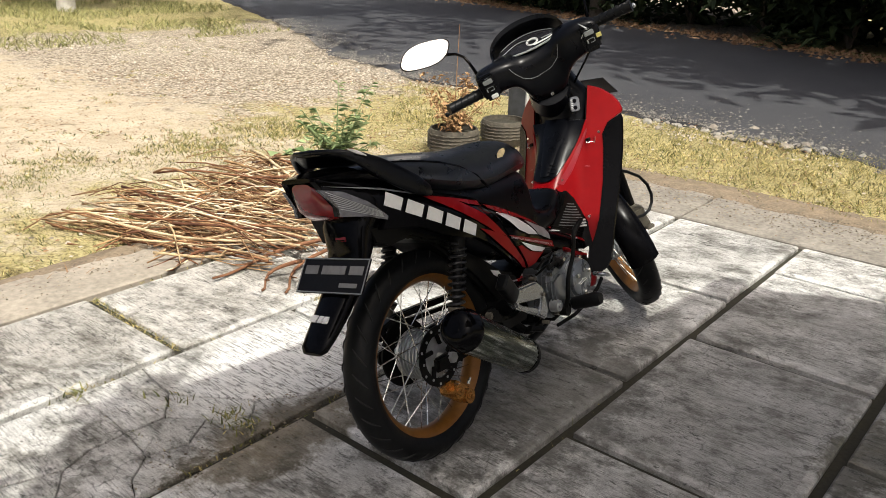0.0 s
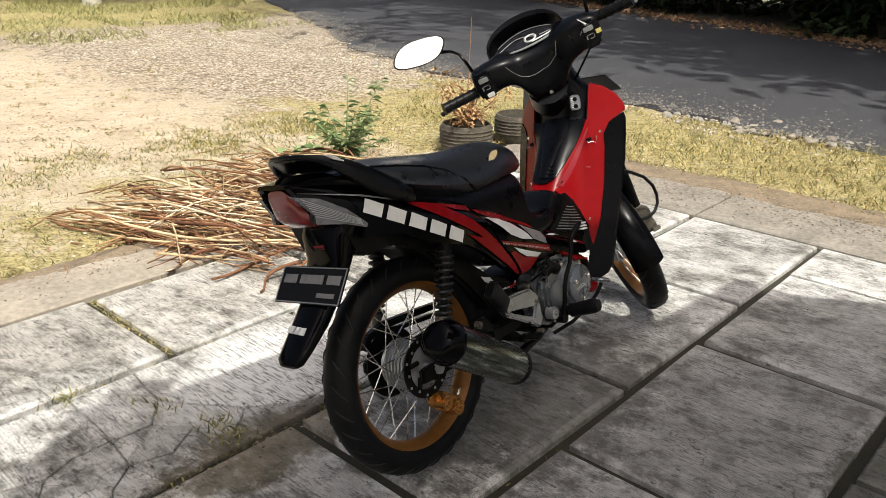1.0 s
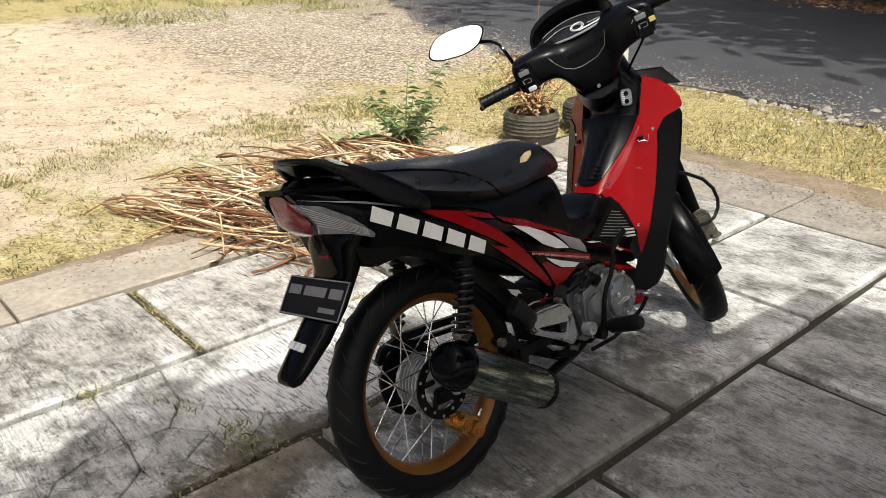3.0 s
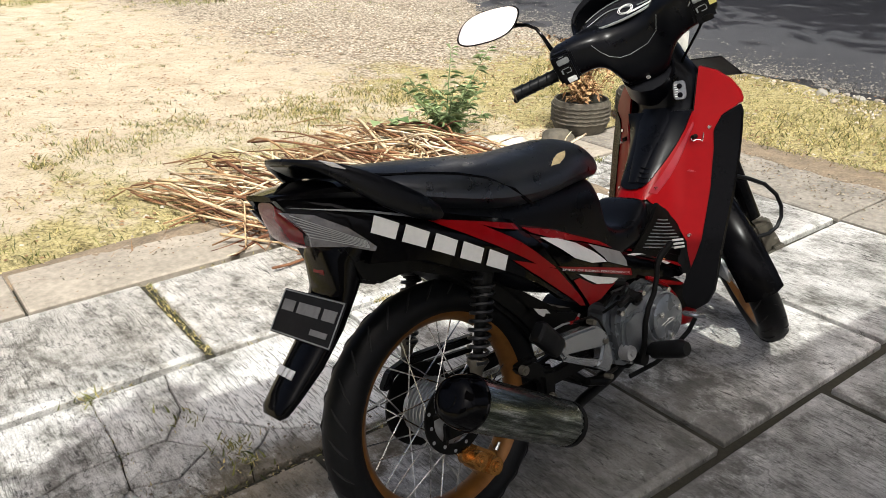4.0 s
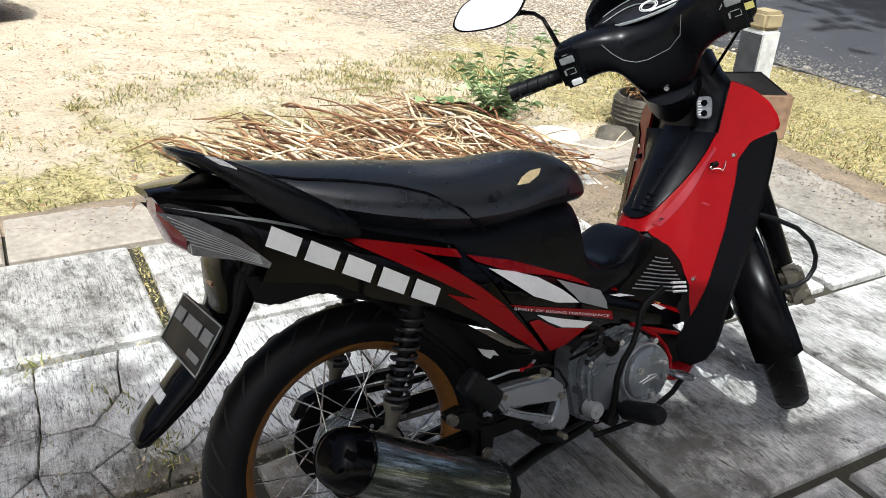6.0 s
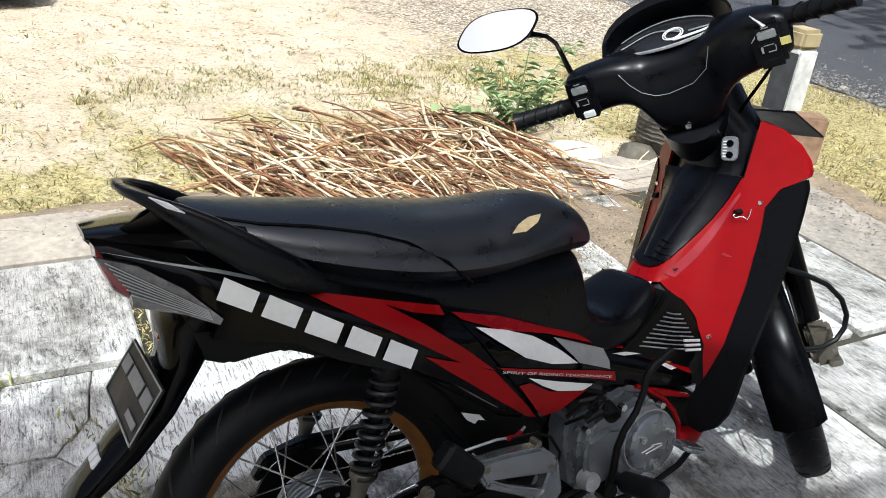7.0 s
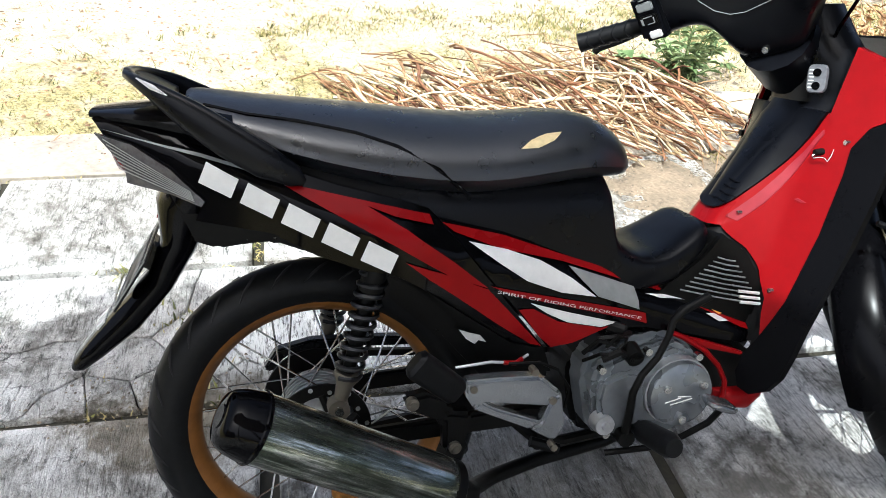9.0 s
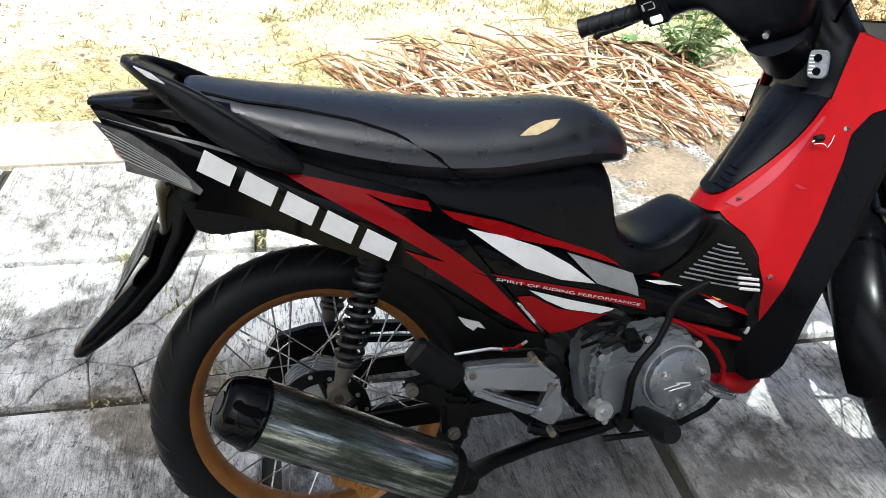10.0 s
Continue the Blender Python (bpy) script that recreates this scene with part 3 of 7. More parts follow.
MIRROR, _t, _b = nodes_of("mirror_glass")
_b.inputs["Base Color"].default_value, _b.inputs["Metallic"].default_value, _b.inputs["Roughness"].default_value = (1.0, 0.98, 0.93, 1), 1.0, 0.02

BIKE = Matrix.Translation((0.036, 2.197, 0.2925)) @ Matrix.Rotation(radians(56.65), 4, "Z") @ Matrix.Rotation(radians(-14), 4, "X")
bike = tagged(empty("motorcycle", BIKE), "red and black underbone motorcycle leaning on its side stand", "motorcycle")
HEAD = Vector((1.235, 0, 0))
WHEEL_TURN = Matrix.Translation(HEAD) @ Matrix.Rotation(radians(48.5), 4, Vector((-0.446, 0, 0.895))) @ Matrix.Translation(-HEAD)
STEER = Matrix.Translation(HEAD) @ Matrix.Rotation(radians(38), 4, Vector((-0.446, 0, 0.895))) @ Matrix.Translation(-HEAD)


def half_width(x, z):
    """How far the flank stands out from the middle of the machine."""
    w = np.interp(x, [-0.36, -0.30, -0.15, 0.0, 0.106, 0.186, 0.35, 0.575, 0.83, 1.0], [0.03, 0.05, 0.117, 0.155, 0.171, 0.175, 0.155, 0.112, 0.105, 0.1])
    line = 0.435 - 0.42 * x if x < 0.2 else 0.351 - 0.40 * (x - 0.2)
    up, down = max(0.0, z - line), max(0.0, line - 0.11 - z)
    return float(w - 0.75 * up - 0.5 * down)


def skin(outline, lift=0.0, depth=0.0, side=-1, field=half_width, cell=0.035):
    """A flat outline (x, z) bent onto a flank, with depth where it is a panel."""
    bm = bmesh.new()
    bm.faces.new([bm.verts.new((x, 0, z)) for x, z in outline])
    xs, zs = [p[0] for p in outline], [p[1] for p in outline]
    for axis, lo, hi in (((1, 0, 0), min(xs), max(xs)), ((0, 0, 1), min(zs), max(zs))):
        for k in range(1, int((hi - lo) / cell) + 1):
            co = Vector(axis) * (lo + k * cell)
            bmesh.ops.bisect_plane(bm, geom=bm.verts[:] + bm.edges[:] + bm.faces[:], plane_co=co, plane_no=axis)
    bmesh.ops.triangulate(bm, faces=bm.faces[:])
    for v in bm.verts:
        v.co.y = side * (field(v.co.x, v.co.z) + lift)
    bmesh.ops.recalc_face_normals(bm, faces=bm.faces)
    if sum(f.normal.y for f in bm.faces) * side < 0:
        bmesh.ops.reverse_faces(bm, faces=bm.faces[:])
    if depth:
        ret = bmesh.ops.extrude_face_region(bm, geom=bm.faces[:])
        for v in [g for g in ret["geom"] if isinstance(g, bmesh.types.BMVert)]:
            v.co.y -= side * depth
        bmesh.ops.recalc_face_normals(bm, faces=bm.faces)
    return bm


def loft(rings, closed_ends=True):
    bm = bmesh.new()
    vr = [[bm.verts.new(p) for p in r] for r in rings]
    n = len(vr[0])
    for a, b in zip(vr, vr[1:]):
        for k in range(n):
            bm.faces.new((a[k], a[(k + 1) % n], b[(k + 1) % n], b[k]))
    if closed_ends:
        bm.faces.new(vr[0][::-1])
        bm.faces.new(vr[-1])
    bmesh.ops.recalc_face_normals(bm, faces=bm.faces)
    return bm


def oval(cx, cy, rx, ry, n=20, power=2.6):
    """Points of a rounded box."""
    out = []
    for k in range(n):
        a = 2 * math.pi * k / n
        c, s = math.cos(a), math.sin(a)
        out.append((cx + rx * math.copysign(abs(c) ** (2 / power), c), cy + ry * math.copysign(abs(s) ** (2 / power), s)))
    return out


def across(outline, y0, y1, bevel=0.0):
    """A solid from an (x, z) outline between two widths."""
    bm = prism(outline, y0, y1)
    for v in bm.verts:
        v.co = Vector((v.co.x, v.co.z, v.co.y))
    bmesh.ops.recalc_face_normals(bm, faces=bm.faces)
    if bevel:
        bmesh.ops.bevel(bm, geom=bm.edges[:], offset=bevel, segments=2, affect="EDGES", clamp_overlap=True)
    return bm


def joined(*bms):
    out = bms[0]
    for b in bms[1:]:
        me = bpy.data.meshes.new("tmp")
        b.to_mesh(me)
        b.free()
        out.from_mesh(me)
        bpy.data.meshes.remove(me)
    return out


def box(cx, cy, cz, sx, sy, sz, rot=None, bevel=0.0):
    bm = bmesh.new()
    bmesh.ops.create_cube(bm, size=1.0)
    if bevel:
        for v in bm.verts:
            v.co = Vector((v.co.x * sx, v.co.y * sy, v.co.z * sz))
        bmesh.ops.bevel(bm, geom=bm.edges[:], offset=bevel, segments=2, affect="EDGES")
        m = Matrix.Translation((cx, cy, cz)) @ (rot or Matrix())
    else:
        m = Matrix.Translation((cx, cy, cz)) @ (rot or Matrix()) @ Matrix.Diagonal((sx, sy, sz, 1))
    bm.transform(m)
    return bm


def spun(profile, centre, n=40):
    """A ring turned round the axle: profile points (radius, width)."""
    rings = []
    for k in range(n):
        a = 2 * math.pi * k / n
        rings.append([(centre[0] + r * math.cos(a), centre[1] + y, centre[2] + r * math.sin(a)) for r, y in profile])
    bm = bmesh.new()
    vr = [[bm.verts.new(p) for p in r] for r in rings]
    m = len(profile)
    for i in range(n):
        a, b = vr[i], vr[(i + 1) % n]
        for k in range(m):
            bm.faces.new((a[k], a[(k + 1) % m], b[(k + 1) % m], b[k]))
    bmesh.ops.recalc_face_normals(bm, faces=bm.faces)
    return bm


def wheel(name, centre, move=None, disc_r=0.085, disc_y=-0.055, size=0.968):
    """A spoked wheel: hub, tyre with tread grooves, painted rim, 36 spokes, drilled disc."""
    cx, cy, cz = centre
    fit_size = (move or Matrix()) @ Matrix.Translation(centre) @ Matrix.Diagonal((size, 1, size, 1)) @ Matrix.Translation([-q for q in centre])
    mv = lambda bm: (bm.transform(fit_size), bm)[1]
    hub = joined(tube([(cx, -0.052, cz), (cx, -0.045, cz), (cx, -0.04, cz), (cx, 0.04, cz), (cx, 0.045, cz), (cx, 0.06, cz)], [0.034, 0.06, 0.064, 0.064, 0.068, 0.034], 28), tube([(cx, -0.105, cz), (cx, 0.105, cz)], 0.009, 10), tube([(cx, -0.108, cz), (cx, -0.094, cz)], 0.016, 6))
    w = part(name, mv(hub), ALU, bike, "dull aluminium hub with laced spokes")
    for y in (-0.034, -0.022, -0.01, 0.002, 0.014, 0.026):
        part("hub_fin", mv(tube([(cx, y, cz), (cx, y + 0.004, cz)], 0.071, 32)), ALU, w)
    prof = []
    for k in range(13):
        a = radians(-110 + 220 * k / 12)
        prof.append((0.254 + 0.041 * math.cos(a), 0.043 * math.sin(a)))
    prof = [(0.222, -0.028), (0.232, -0.036)] + prof + [(0.232, 0.036), (0.222, 0.028)]
    t = part("tyre", mv(spun(prof, centre, 56)), RUBBER, w, "black road tyre with worn tread")
    grooves = bmesh.new()
    for k in range(30):
        a0 = 2 * math.pi * k / 30
        for sgn in (-1, 1):
            pts = []
            for j in range(4):
                ww = radians(18 + 17 * j)
                aa = a0 + 0.05 * j + (0.1 if sgn > 0 else 0)
                r = 0.254 + 0.0416 * math.cos(ww)
                pts.append((cx + r * math.cos(aa), cy + sgn * 0.0436 * math.sin(ww), cz + r * math.sin(aa)))
            tube(pts, [0.0012, 0.0026, 0.0026, 0.001], 4, grooves)
    tagged(part("tread_mark", mv(grooves), TREAD, t), kind="stuff")
    rim = [(0.238, -0.034), (0.241, -0.031), (0.238, -0.028), (0.226, -0.026), (0.213, -0.012), (0.211, 0.0), (0.213, 0.012), (0.226, 0.026), (0.238, 0.028), (0.241, 0.031), (0.238, 0.034), (0.222, 0.031), (0.206, 0.013), (0.204, 0.0), (0.206, -0.013), (0.222, -0.031)]
    part("rim", mv(spun(rim, centre, 56)), GOLD, w, "bronze-gold painted spoke rim")
    for k in range(36):
        a = 2 * math.pi * k / 36
        s = -1 if k % 2 else 1
        b = a + (0.9 if (k // 2) % 2 else -0.9)
        p0 = (cx + 0.062 * math.cos(b), cy + s * 0.036, cz + 0.062 * math.sin(b))
        p1 = (cx + 0.207 * math.cos(a), cy + s * 0.004, cz + 0.207 * math.sin(a))
        part("spoke", mv(tube([p0, p1], 0.0017, 5)), CHROME, w)
    d = [(disc_r * 0.72, disc_y - 0.002), (disc_r, disc_y - 0.002), (disc_r, disc_y + 0.002), (disc_r * 0.72, disc_y + 0.002)]
    disc = spun(d, centre, 40)
    for k in range(5):
        a = 2 * math.pi * k / 5
        disc = joined(disc, tube([(cx + 0.035 * math.cos(a), disc_y, cz + 0.035 * math.sin(a)), (cx + disc_r * 0.76 * math.cos(a + 0.3), disc_y, cz + disc_r * 0.76 * math.sin(a + 0.3))], 0.007, 6))
    dk = part("brake_disc", mv(disc), DULL, w, "dark drilled brake disc")
    holes = bmesh.new()
    for k in range(14):
        a = 2 * math.pi * k / 14
        r = disc_r * (0.82 if k % 2 else 0.91)
        tube([(cx + r * math.cos(a), disc_y - 0.0032, cz + r * math.sin(a)), (cx + r * math.cos(a), disc_y + 0.0032, cz + r * math.sin(a))], 0.0042, 8, holes)
    tagged(part("disc_hole", mv(holes), ALU, dk), kind="stuff")
    return w


def seat_ring(x, top, low, hw):
    mid = (top + low) / 2
    pts = []
    for y, z in oval(0, mid, hw, (top - low) / 2, 28, 3.0):
        if z > mid:
            z -= 0.25 * (top - low) * (y / hw) ** 2
        pts.append((x, y, z))
    return pts


def bodywork():
    panel = [(-0.279, 0.552), (-0.269, 0.558), (-0.22, 0.56), (-0.164, 0.556), (-0.13, 0.544), (-0.029, 0.484), (0.01, 0.466), (0.065, 0.445), (0.147, 0.419), (0.203, 0.399), (0.216, 0.385), (0.4, 0.137), (0.31, 0.188), (0.223, 0.256), (0.143, 0.305), (0.092, 0.318), (0.026, 0.344), (-0.037, 0.381), (-0.146, 0.402), (-0.135, 0.424), (-0.178, 0.443), (-0.239, 0.458), (-0.239, 0.481)]
    cover = [(0.219, 0.383), (0.329, 0.347), (0.434, 0.301), (0.583, 0.237), (0.758, 0.176), (0.854, 0.123), (0.864, 0.09), (0.803, 0.086), (0.601, 0.143), (0.484, 0.154), (0.408, 0.136)]
    decals = [
        ("stripe", RED, [(-0.023, 0.459), (0.097, 0.424), (0.203, 0.392), (0.207, 0.377), (0.146, 0.396), (0.105, 0.415), (0.163, 0.376), (0.233, 0.32), (0.292, 0.267), (0.233, 0.292), (0.145, 0.352), (0.063, 0.404), (0.008, 0.438)], 0),
        ("stripe", RED, [(0.157, 0.326), (0.214, 0.303), (0.292, 0.265), (0.33, 0.22), (0.393, 0.144), (0.373, 0.151), (0.3, 0.209), (0.233, 0.264), (0.196, 0.293)], 0),
        ("stripe", RED, [(0.222, 0.378), (0.329, 0.343), (0.434, 0.297), (0.583, 0.233), (0.584, 0.222), (0.434, 0.286), (0.31, 0.329), (0.24, 0.362)], 1),
        ("stripe", RED, [(0.296, 0.27), (0.599, 0.171), (0.602, 0.151), (0.336, 0.248)], 1),
        ("stripe", RED, [(0.345, 0.222), (0.372, 0.219), (0.421, 0.187), (0.507, 0.159), (0.536, 0.16), (0.45, 0.142), (0.411, 0.138), (0.385, 0.166)], 1),
        ("stripe", RED, [(0.583, 0.233), (0.782, 0.17), (0.852, 0.123), (0.862, 0.092), (0.8, 0.117), (0.665, 0.191), (0.584, 0.222)], 1),
        ("flash", WHITE, [(0.262, 0.346), (0.33, 0.323), (0.391, 0.296), (0.446, 0.26), (0.495, 0.219), (0.425, 0.239), (0.36, 0.27), (0.31, 0.308)], 1),
        ("flash", GREYDECAL, [(0.445, 0.278), (0.579, 0.219), (0.585, 0.18), (0.498, 0.219), (0.468, 0.251)], 1),
        ("flash", WHITE, [(0.366, 0.231), (0.437, 0.202), (0.539, 0.164), (0.507, 0.161), (0.438, 0.183), (0.399, 0.206)], 1),
        ("flash", WHITE, [(0.60, 0.205), (0.64, 0.197), (0.70, 0.176), (0.665, 0.186), (0.63, 0.193)], 1),
        ("flash", ORANGE, [(0.71, 0.178), (0.76, 0.155), (0.80, 0.142), (0.755, 0.146)], 1),
        ("flash", WHITE, [(0.725, 0.153), (0.745, 0.149), (0.775, 0.132), (0.752, 0.135)], 1),
    ]
    for side in (-1, 1):
        p = part("side_panel", skin(panel, 0, 0.02, side, cell=0.018), BLACK, bike, "gloss black tail panel with red flashes")
        c = part("side_cover", skin(cover, 0.0015, 0.02, side, cell=0.018), BLACK, bike, "black side cover with red and white flashes")
        for name, mat, poly, where in decals:
            part(name, skin(poly, 0.0045 if mat is RED else 0.0065, 0.0, side, cell=0.018), mat, c if where else p)
        # brand mark as five plain slanted blocks
        for k in range(5):
            x0, z0 = -0.119 + 0.0562 * k, 0.489 - 0.0313 * k
            q = lambda a, b: (x0 - 0.003 + 0.0445 * a - 0.0145 * b, z0 + 0.0015 - 0.0245 * a - 0.030 * b)
            part("mark_block", skin([q(0, 0), q(1, 0.06), q(1, 1), q(0, 1)], 0.004, 0, side), WHITE, p)
        part("corner_lens", skin([(-0.278, 0.531), (-0.239, 0.481), (-0.239, 0.458), (-0.178, 0.443), (-0.135, 0.424), (-0.13, 0.432), (-0.174, 0.479), (-0.226, 0.515)], 0.006, 0.012, side), CLEARLENS, p, "smoked clear corner lens")
        for k in range(7):
            f = (k + 0.5) / 7
            xa, za, xb, zb = -0.268 + 0.03 * f, 0.528 - 0.054 * f, -0.148 + 0.004 * f, 0.449 - 0.016 * f
            part("lens_rib", skin([(xa, za), (xb, zb), (xb, zb - 0.0016), (xa, za - 0.0022)], 0.0085, 0, side), GREYDECAL, p)
        # Thin pale line paints the gloss highlight on the tail panel.
        part("gloss_line", skin([(-0.27, 0.538), (-0.13, 0.502), (-0.02, 0.463), (-0.02, 0.459), (-0.13, 0.497)], 0.003, 0, side), GREYDECAL, p)
        part("small_mark", across([(0.256, 0.178), (0.275, 0.17), (0.293, 0.164), (0.304, 0.15), (0.29, 0.155), (0.283, 0.149), (0.268, 0.16)], side * 0.112, side * 0.114), WHITE, bike)
        part("grille", skin([(0.68, 0.235), (0.72, 0.262), (0.75, 0.3), (0.79, 0.268), (0.84, 0.2), (0.855, 0.166), (0.848, 0.126), (0.76, 0.165), (0.64, 0.21)], -0.004, 0.01, side, lambda x, z: 0.105), DULL, bike)
        # Slats coloured pale grey to paint the highlights along them.
        for k in range(9):
            a = k / 8
            x0, z0 = 0.742 - 0.07 * a, 0.258 - 0.055 * a
            x1, z1 = 0.775 + 0.062 * a, 0.249 - 0.09 * a
            part("grille_slat", tube([(x0, side * 0.1035, z0), ((x0 + x1) / 2, side * 0.109, (z0 + z1) / 2 - 0.001), (x1, side * 0.1085, z1)], 0.0017, 5), GREYDECAL, bike)
        for k in range(3):
            part("grille_label", tube([(0.786 + 0.003 * k, side * 0.1105, 0.191 - 0.011 * k), (0.829 + 0.002 * k, side * 0.1105, 0.182 - 0.0105 * k)], 0.0032, 6), WHITE, bike)
    # lettered strip
    fc = bpy.data.curves.new("strip_text", "FONT")
    fc.body, fc.size, fc.align_x = "SPIRIT OF RIDING PERFORMANCE", 1.0, "LEFT"
    tmp = new("strip_text", fc)
    bpy.context.view_layer.update()
    me = bpy.data.meshes.new_from_object(tmp.evaluated_get(bpy.context.evaluated_depsgraph_get()))
    bpy.data.objects.remove(tmp)
    width = max(v.co.x for v in me.vertices)
    for v in me.vertices:
        a, h = v.co.x / width, v.co.y
        x, z = 0.306 + 0.283 * a, 0.2575 - 0.097 * a + 0.0068 * h
        v.co = (x + 0.002 * h, -half_width(x, z) - 0.0068, z)
    me.materials.append(WHITE)
    ob = new("strip_lettering", me)
    ob.parent = bike

    rows = [(-0.2, 0.545, 0.43, 0.075), (-0.1, 0.53, 0.39, 0.1), (0.0, 0.5, 0.345, 0.115), (0.1, 0.47, 0.31, 0.13), (0.2, 0.45, 0.24, 0.134), (0.3, 0.44, 0.19, 0.128), (0.4, 0.435, 0.16, 0.115), (0.47, 0.432, 0.15, 0.106), (0.522, 0.43, 0.15, 0.1), (0.538, 0.41, 0.15, 0.1), (0.543, 0.35, 0.16, 0.1), (0.55, 0.3, 0.18, 0.102), (0.6, 0.268, 0.2, 0.104), (0.645, 0.272, 0.205, 0.102), (0.69, 0.296, 0.21, 0.096), (0.722, 0.316, 0.215, 0.088), (0.745, 0.32, 0.22, 0.08)]
    ib = part("inner_body", loft([[(x, y, z) for y, z in oval(0, (top + low) / 2, hw, (top - low) / 2, 32, 4.2)] for x, top, low, hw in rows]), SATIN, bike, "satin black step-through body under the seat")
    m = ib.modifiers.new("round", "SUBSURF")
    m.levels = m.render_levels = 1
    part("under_panel", across([(-0.19, 0.445), (-0.16, 0.365), (-0.12, 0.348), (-0.075, 0.352), (-0.034, 0.352), (0.015, 0.33), (0.09, 0.3), (0.18, 0.26), (0.22, 0.34), (0.05, 0.43), (-0.1, 0.47)], -0.096, 0.096, 0.008), DULL, bike)
    part("under_panel", across([(0.02, 0.34), (0.2, 0.26), (0.36, 0.14), (0.42, 0.12), (0.44, 0.05), (0.3, 0.06), (0.22, 0.16), (0.1, 0.28)], -0.085, 0.085, 0.01), DULL, bike)

    rows = [(-0.15, 0.583, 0.556, 0.05), (-0.135, 0.586, 0.54, 0.085), (-0.08, 0.577, 0.505, 0.118), (0.0, 0.566, 0.468, 0.142), (0.1, 0.555, 0.432, 0.152), (0.2, 0.539, 0.408, 0.153), (0.3, 0.526, 0.398, 0.147), (0.38, 0.526, 0.402, 0.139), (0.45, 0.529, 0.408, 0.126), (0.515, 0.517, 0.408, 0.108), (0.56, 0.49, 0.405, 0.085), (0.588, 0.455, 0.408, 0.055)]
    st = part("seat", loft([seat_ring(*r) for r in rows]), VINYL, bike, "black vinyl two-step seat with a small tear")
    m = st.modifiers.new("round", "SUBSURF")
    m.levels = m.render_levels = 1

    def seat_y(x, z):
        top, low, hw = (float(np.interp(x, [r[0] for r in rows], [r[i] for r in rows])) for i in (1, 2, 3))
        best = hw
        for k in range(60):
            a = k / 59 * math.pi / 2
            y = hw * math.cos(a) ** (2 / 3.0)
            zz = (top + low) / 2 + (top - low) / 2 * math.sin(a) ** (2 / 3.0)
            zz -= 0.25 * (top - low) * (y / hw) ** 2
            if zz <= z:
                best = y
        return best

    seam = [(-0.12, 0.566), (-0.06, 0.552), (0.012, 0.54), (0.096, 0.52), (0.157, 0.498), (0.219, 0.46), (0.265, 0.417)]
    for side in (-1, 1):
        part("seat_seam", tube([(x, side * (seat_y(x, z) - 0.0035), z) for x, z in seam], 0.0036, 6), BLACK, st)
    tear = [(0.358, 0.481), (0.38, 0.492), (0.408, 0.499), (0.437, 0.5), (0.42, 0.489), (0.388, 0.48)]
    part("tear_patch", skin([(x, z) for x, z in tear], 0.0, 0, -1, lambda x, z: seat_y(x, z) - 0.0006, 0.012), FOAM, st, "torn patch of yellow foam")

    rail = [(0.014, -0.15, 0.456, 0.006, 0.006), (0.0, -0.152, 0.466, 0.009, 0.017), (-0.04, -0.15, 0.49, 0.011, 0.025), (-0.09, -0.14, 0.523, 0.011, 0.026), (-0.135, -0.126, 0.556, 0.011, 0.023), (-0.172, -0.11, 0.583, 0.01, 0.016), (-0.203, -0.085, 0.602, 0.009, 0.009), (-0.222, -0.05, 0.611, 0.009, 0.006), (-0.227, 0.0, 0.613, 0.009, 0.006)]
    rail += [(x, -y, z, a, c) for x, y, z, a, c in rail[-2::-1]]
    rings = []
    for i, (x, y, z, a, c) in enumerate(rail):
        p, q = Vector(rail[max(0, i - 1)][:3]), Vector(rail[min(len(rail) - 1, i + 1)][:3])
        d = (q - p).normalized()
        thin = d.cross(Vector((0.25, 0, 1))).normalized()
        tall = thin.cross(d).normalized()
        rings.append([Vector((x, y, z)) + thin * u * a + tall * w * c for u, w in oval(0, 0, 1, 1, 14, 2.8)])
    part("grab_rail", loft(rings), SATIN, bike, "scuffed black grab rail")
    plate = [[(x, y, z) for y, z in oval(0, zc, hw, 0.007, 20, 4)] for x, zc, hw in ((-0.165, 0.574, 0.1), (-0.19, 0.59, 0.09), (-0.212, 0.602, 0.072), (-0.228, 0.61, 0.045))]
    part("grab_rail_plate", loft(plate), SATIN, bike)
    part("grab_rail_scuff", tube([(-0.165, -0.128, 0.587), (-0.185, -0.12, 0.599), (-0.205, -0.109, 0.611)], [0.001, 0.0045, 0.001], 6), WHITE, bike)
    part("tail_bridge", loft([[(x, y, z) for y, z in oval(0, zc, hw, h, 18, 3)] for x, zc, hw, h in ((-0.08, 0.525, 0.125, 0.035), (-0.13, 0.538, 0.117, 0.028), (-0.19, 0.548, 0.1, 0.018), (-0.24, 0.553, 0.078, 0.012), (-0.284, 0.556, 0.05, 0.006))]), BLACK, bike)

    lamp = [[(x, y, z) for y, z in oval(0, zc, hw, h, 20, 3.2)] for x, zc, hw, h in ((-0.15, 0.485, 0.09, 0.045), (-0.228, 0.485, 0.066, 0.038), (-0.256, 0.502, 0.048, 0.034), (-0.272, 0.53, 0.034, 0.016))]
    part("tail_lamp", loft(lamp), REDLENS, bike, "dark red tail lamp lens")

    stalk = [(-0.13, 0.45, 0.09, 0.05), (-0.165, 0.405, 0.075, 0.047), (-0.18, 0.352, 0.066, 0.03), (-0.214, 0.29, 0.056, 0.023), (-0.27, 0.232, 0.05, 0.025), (-0.326, 0.184, 0.046, 0.018), (-0.352, 0.163, 0.042, 0.014), (-0.362, 0.155, 0.03, 0.007)]
    rings = []
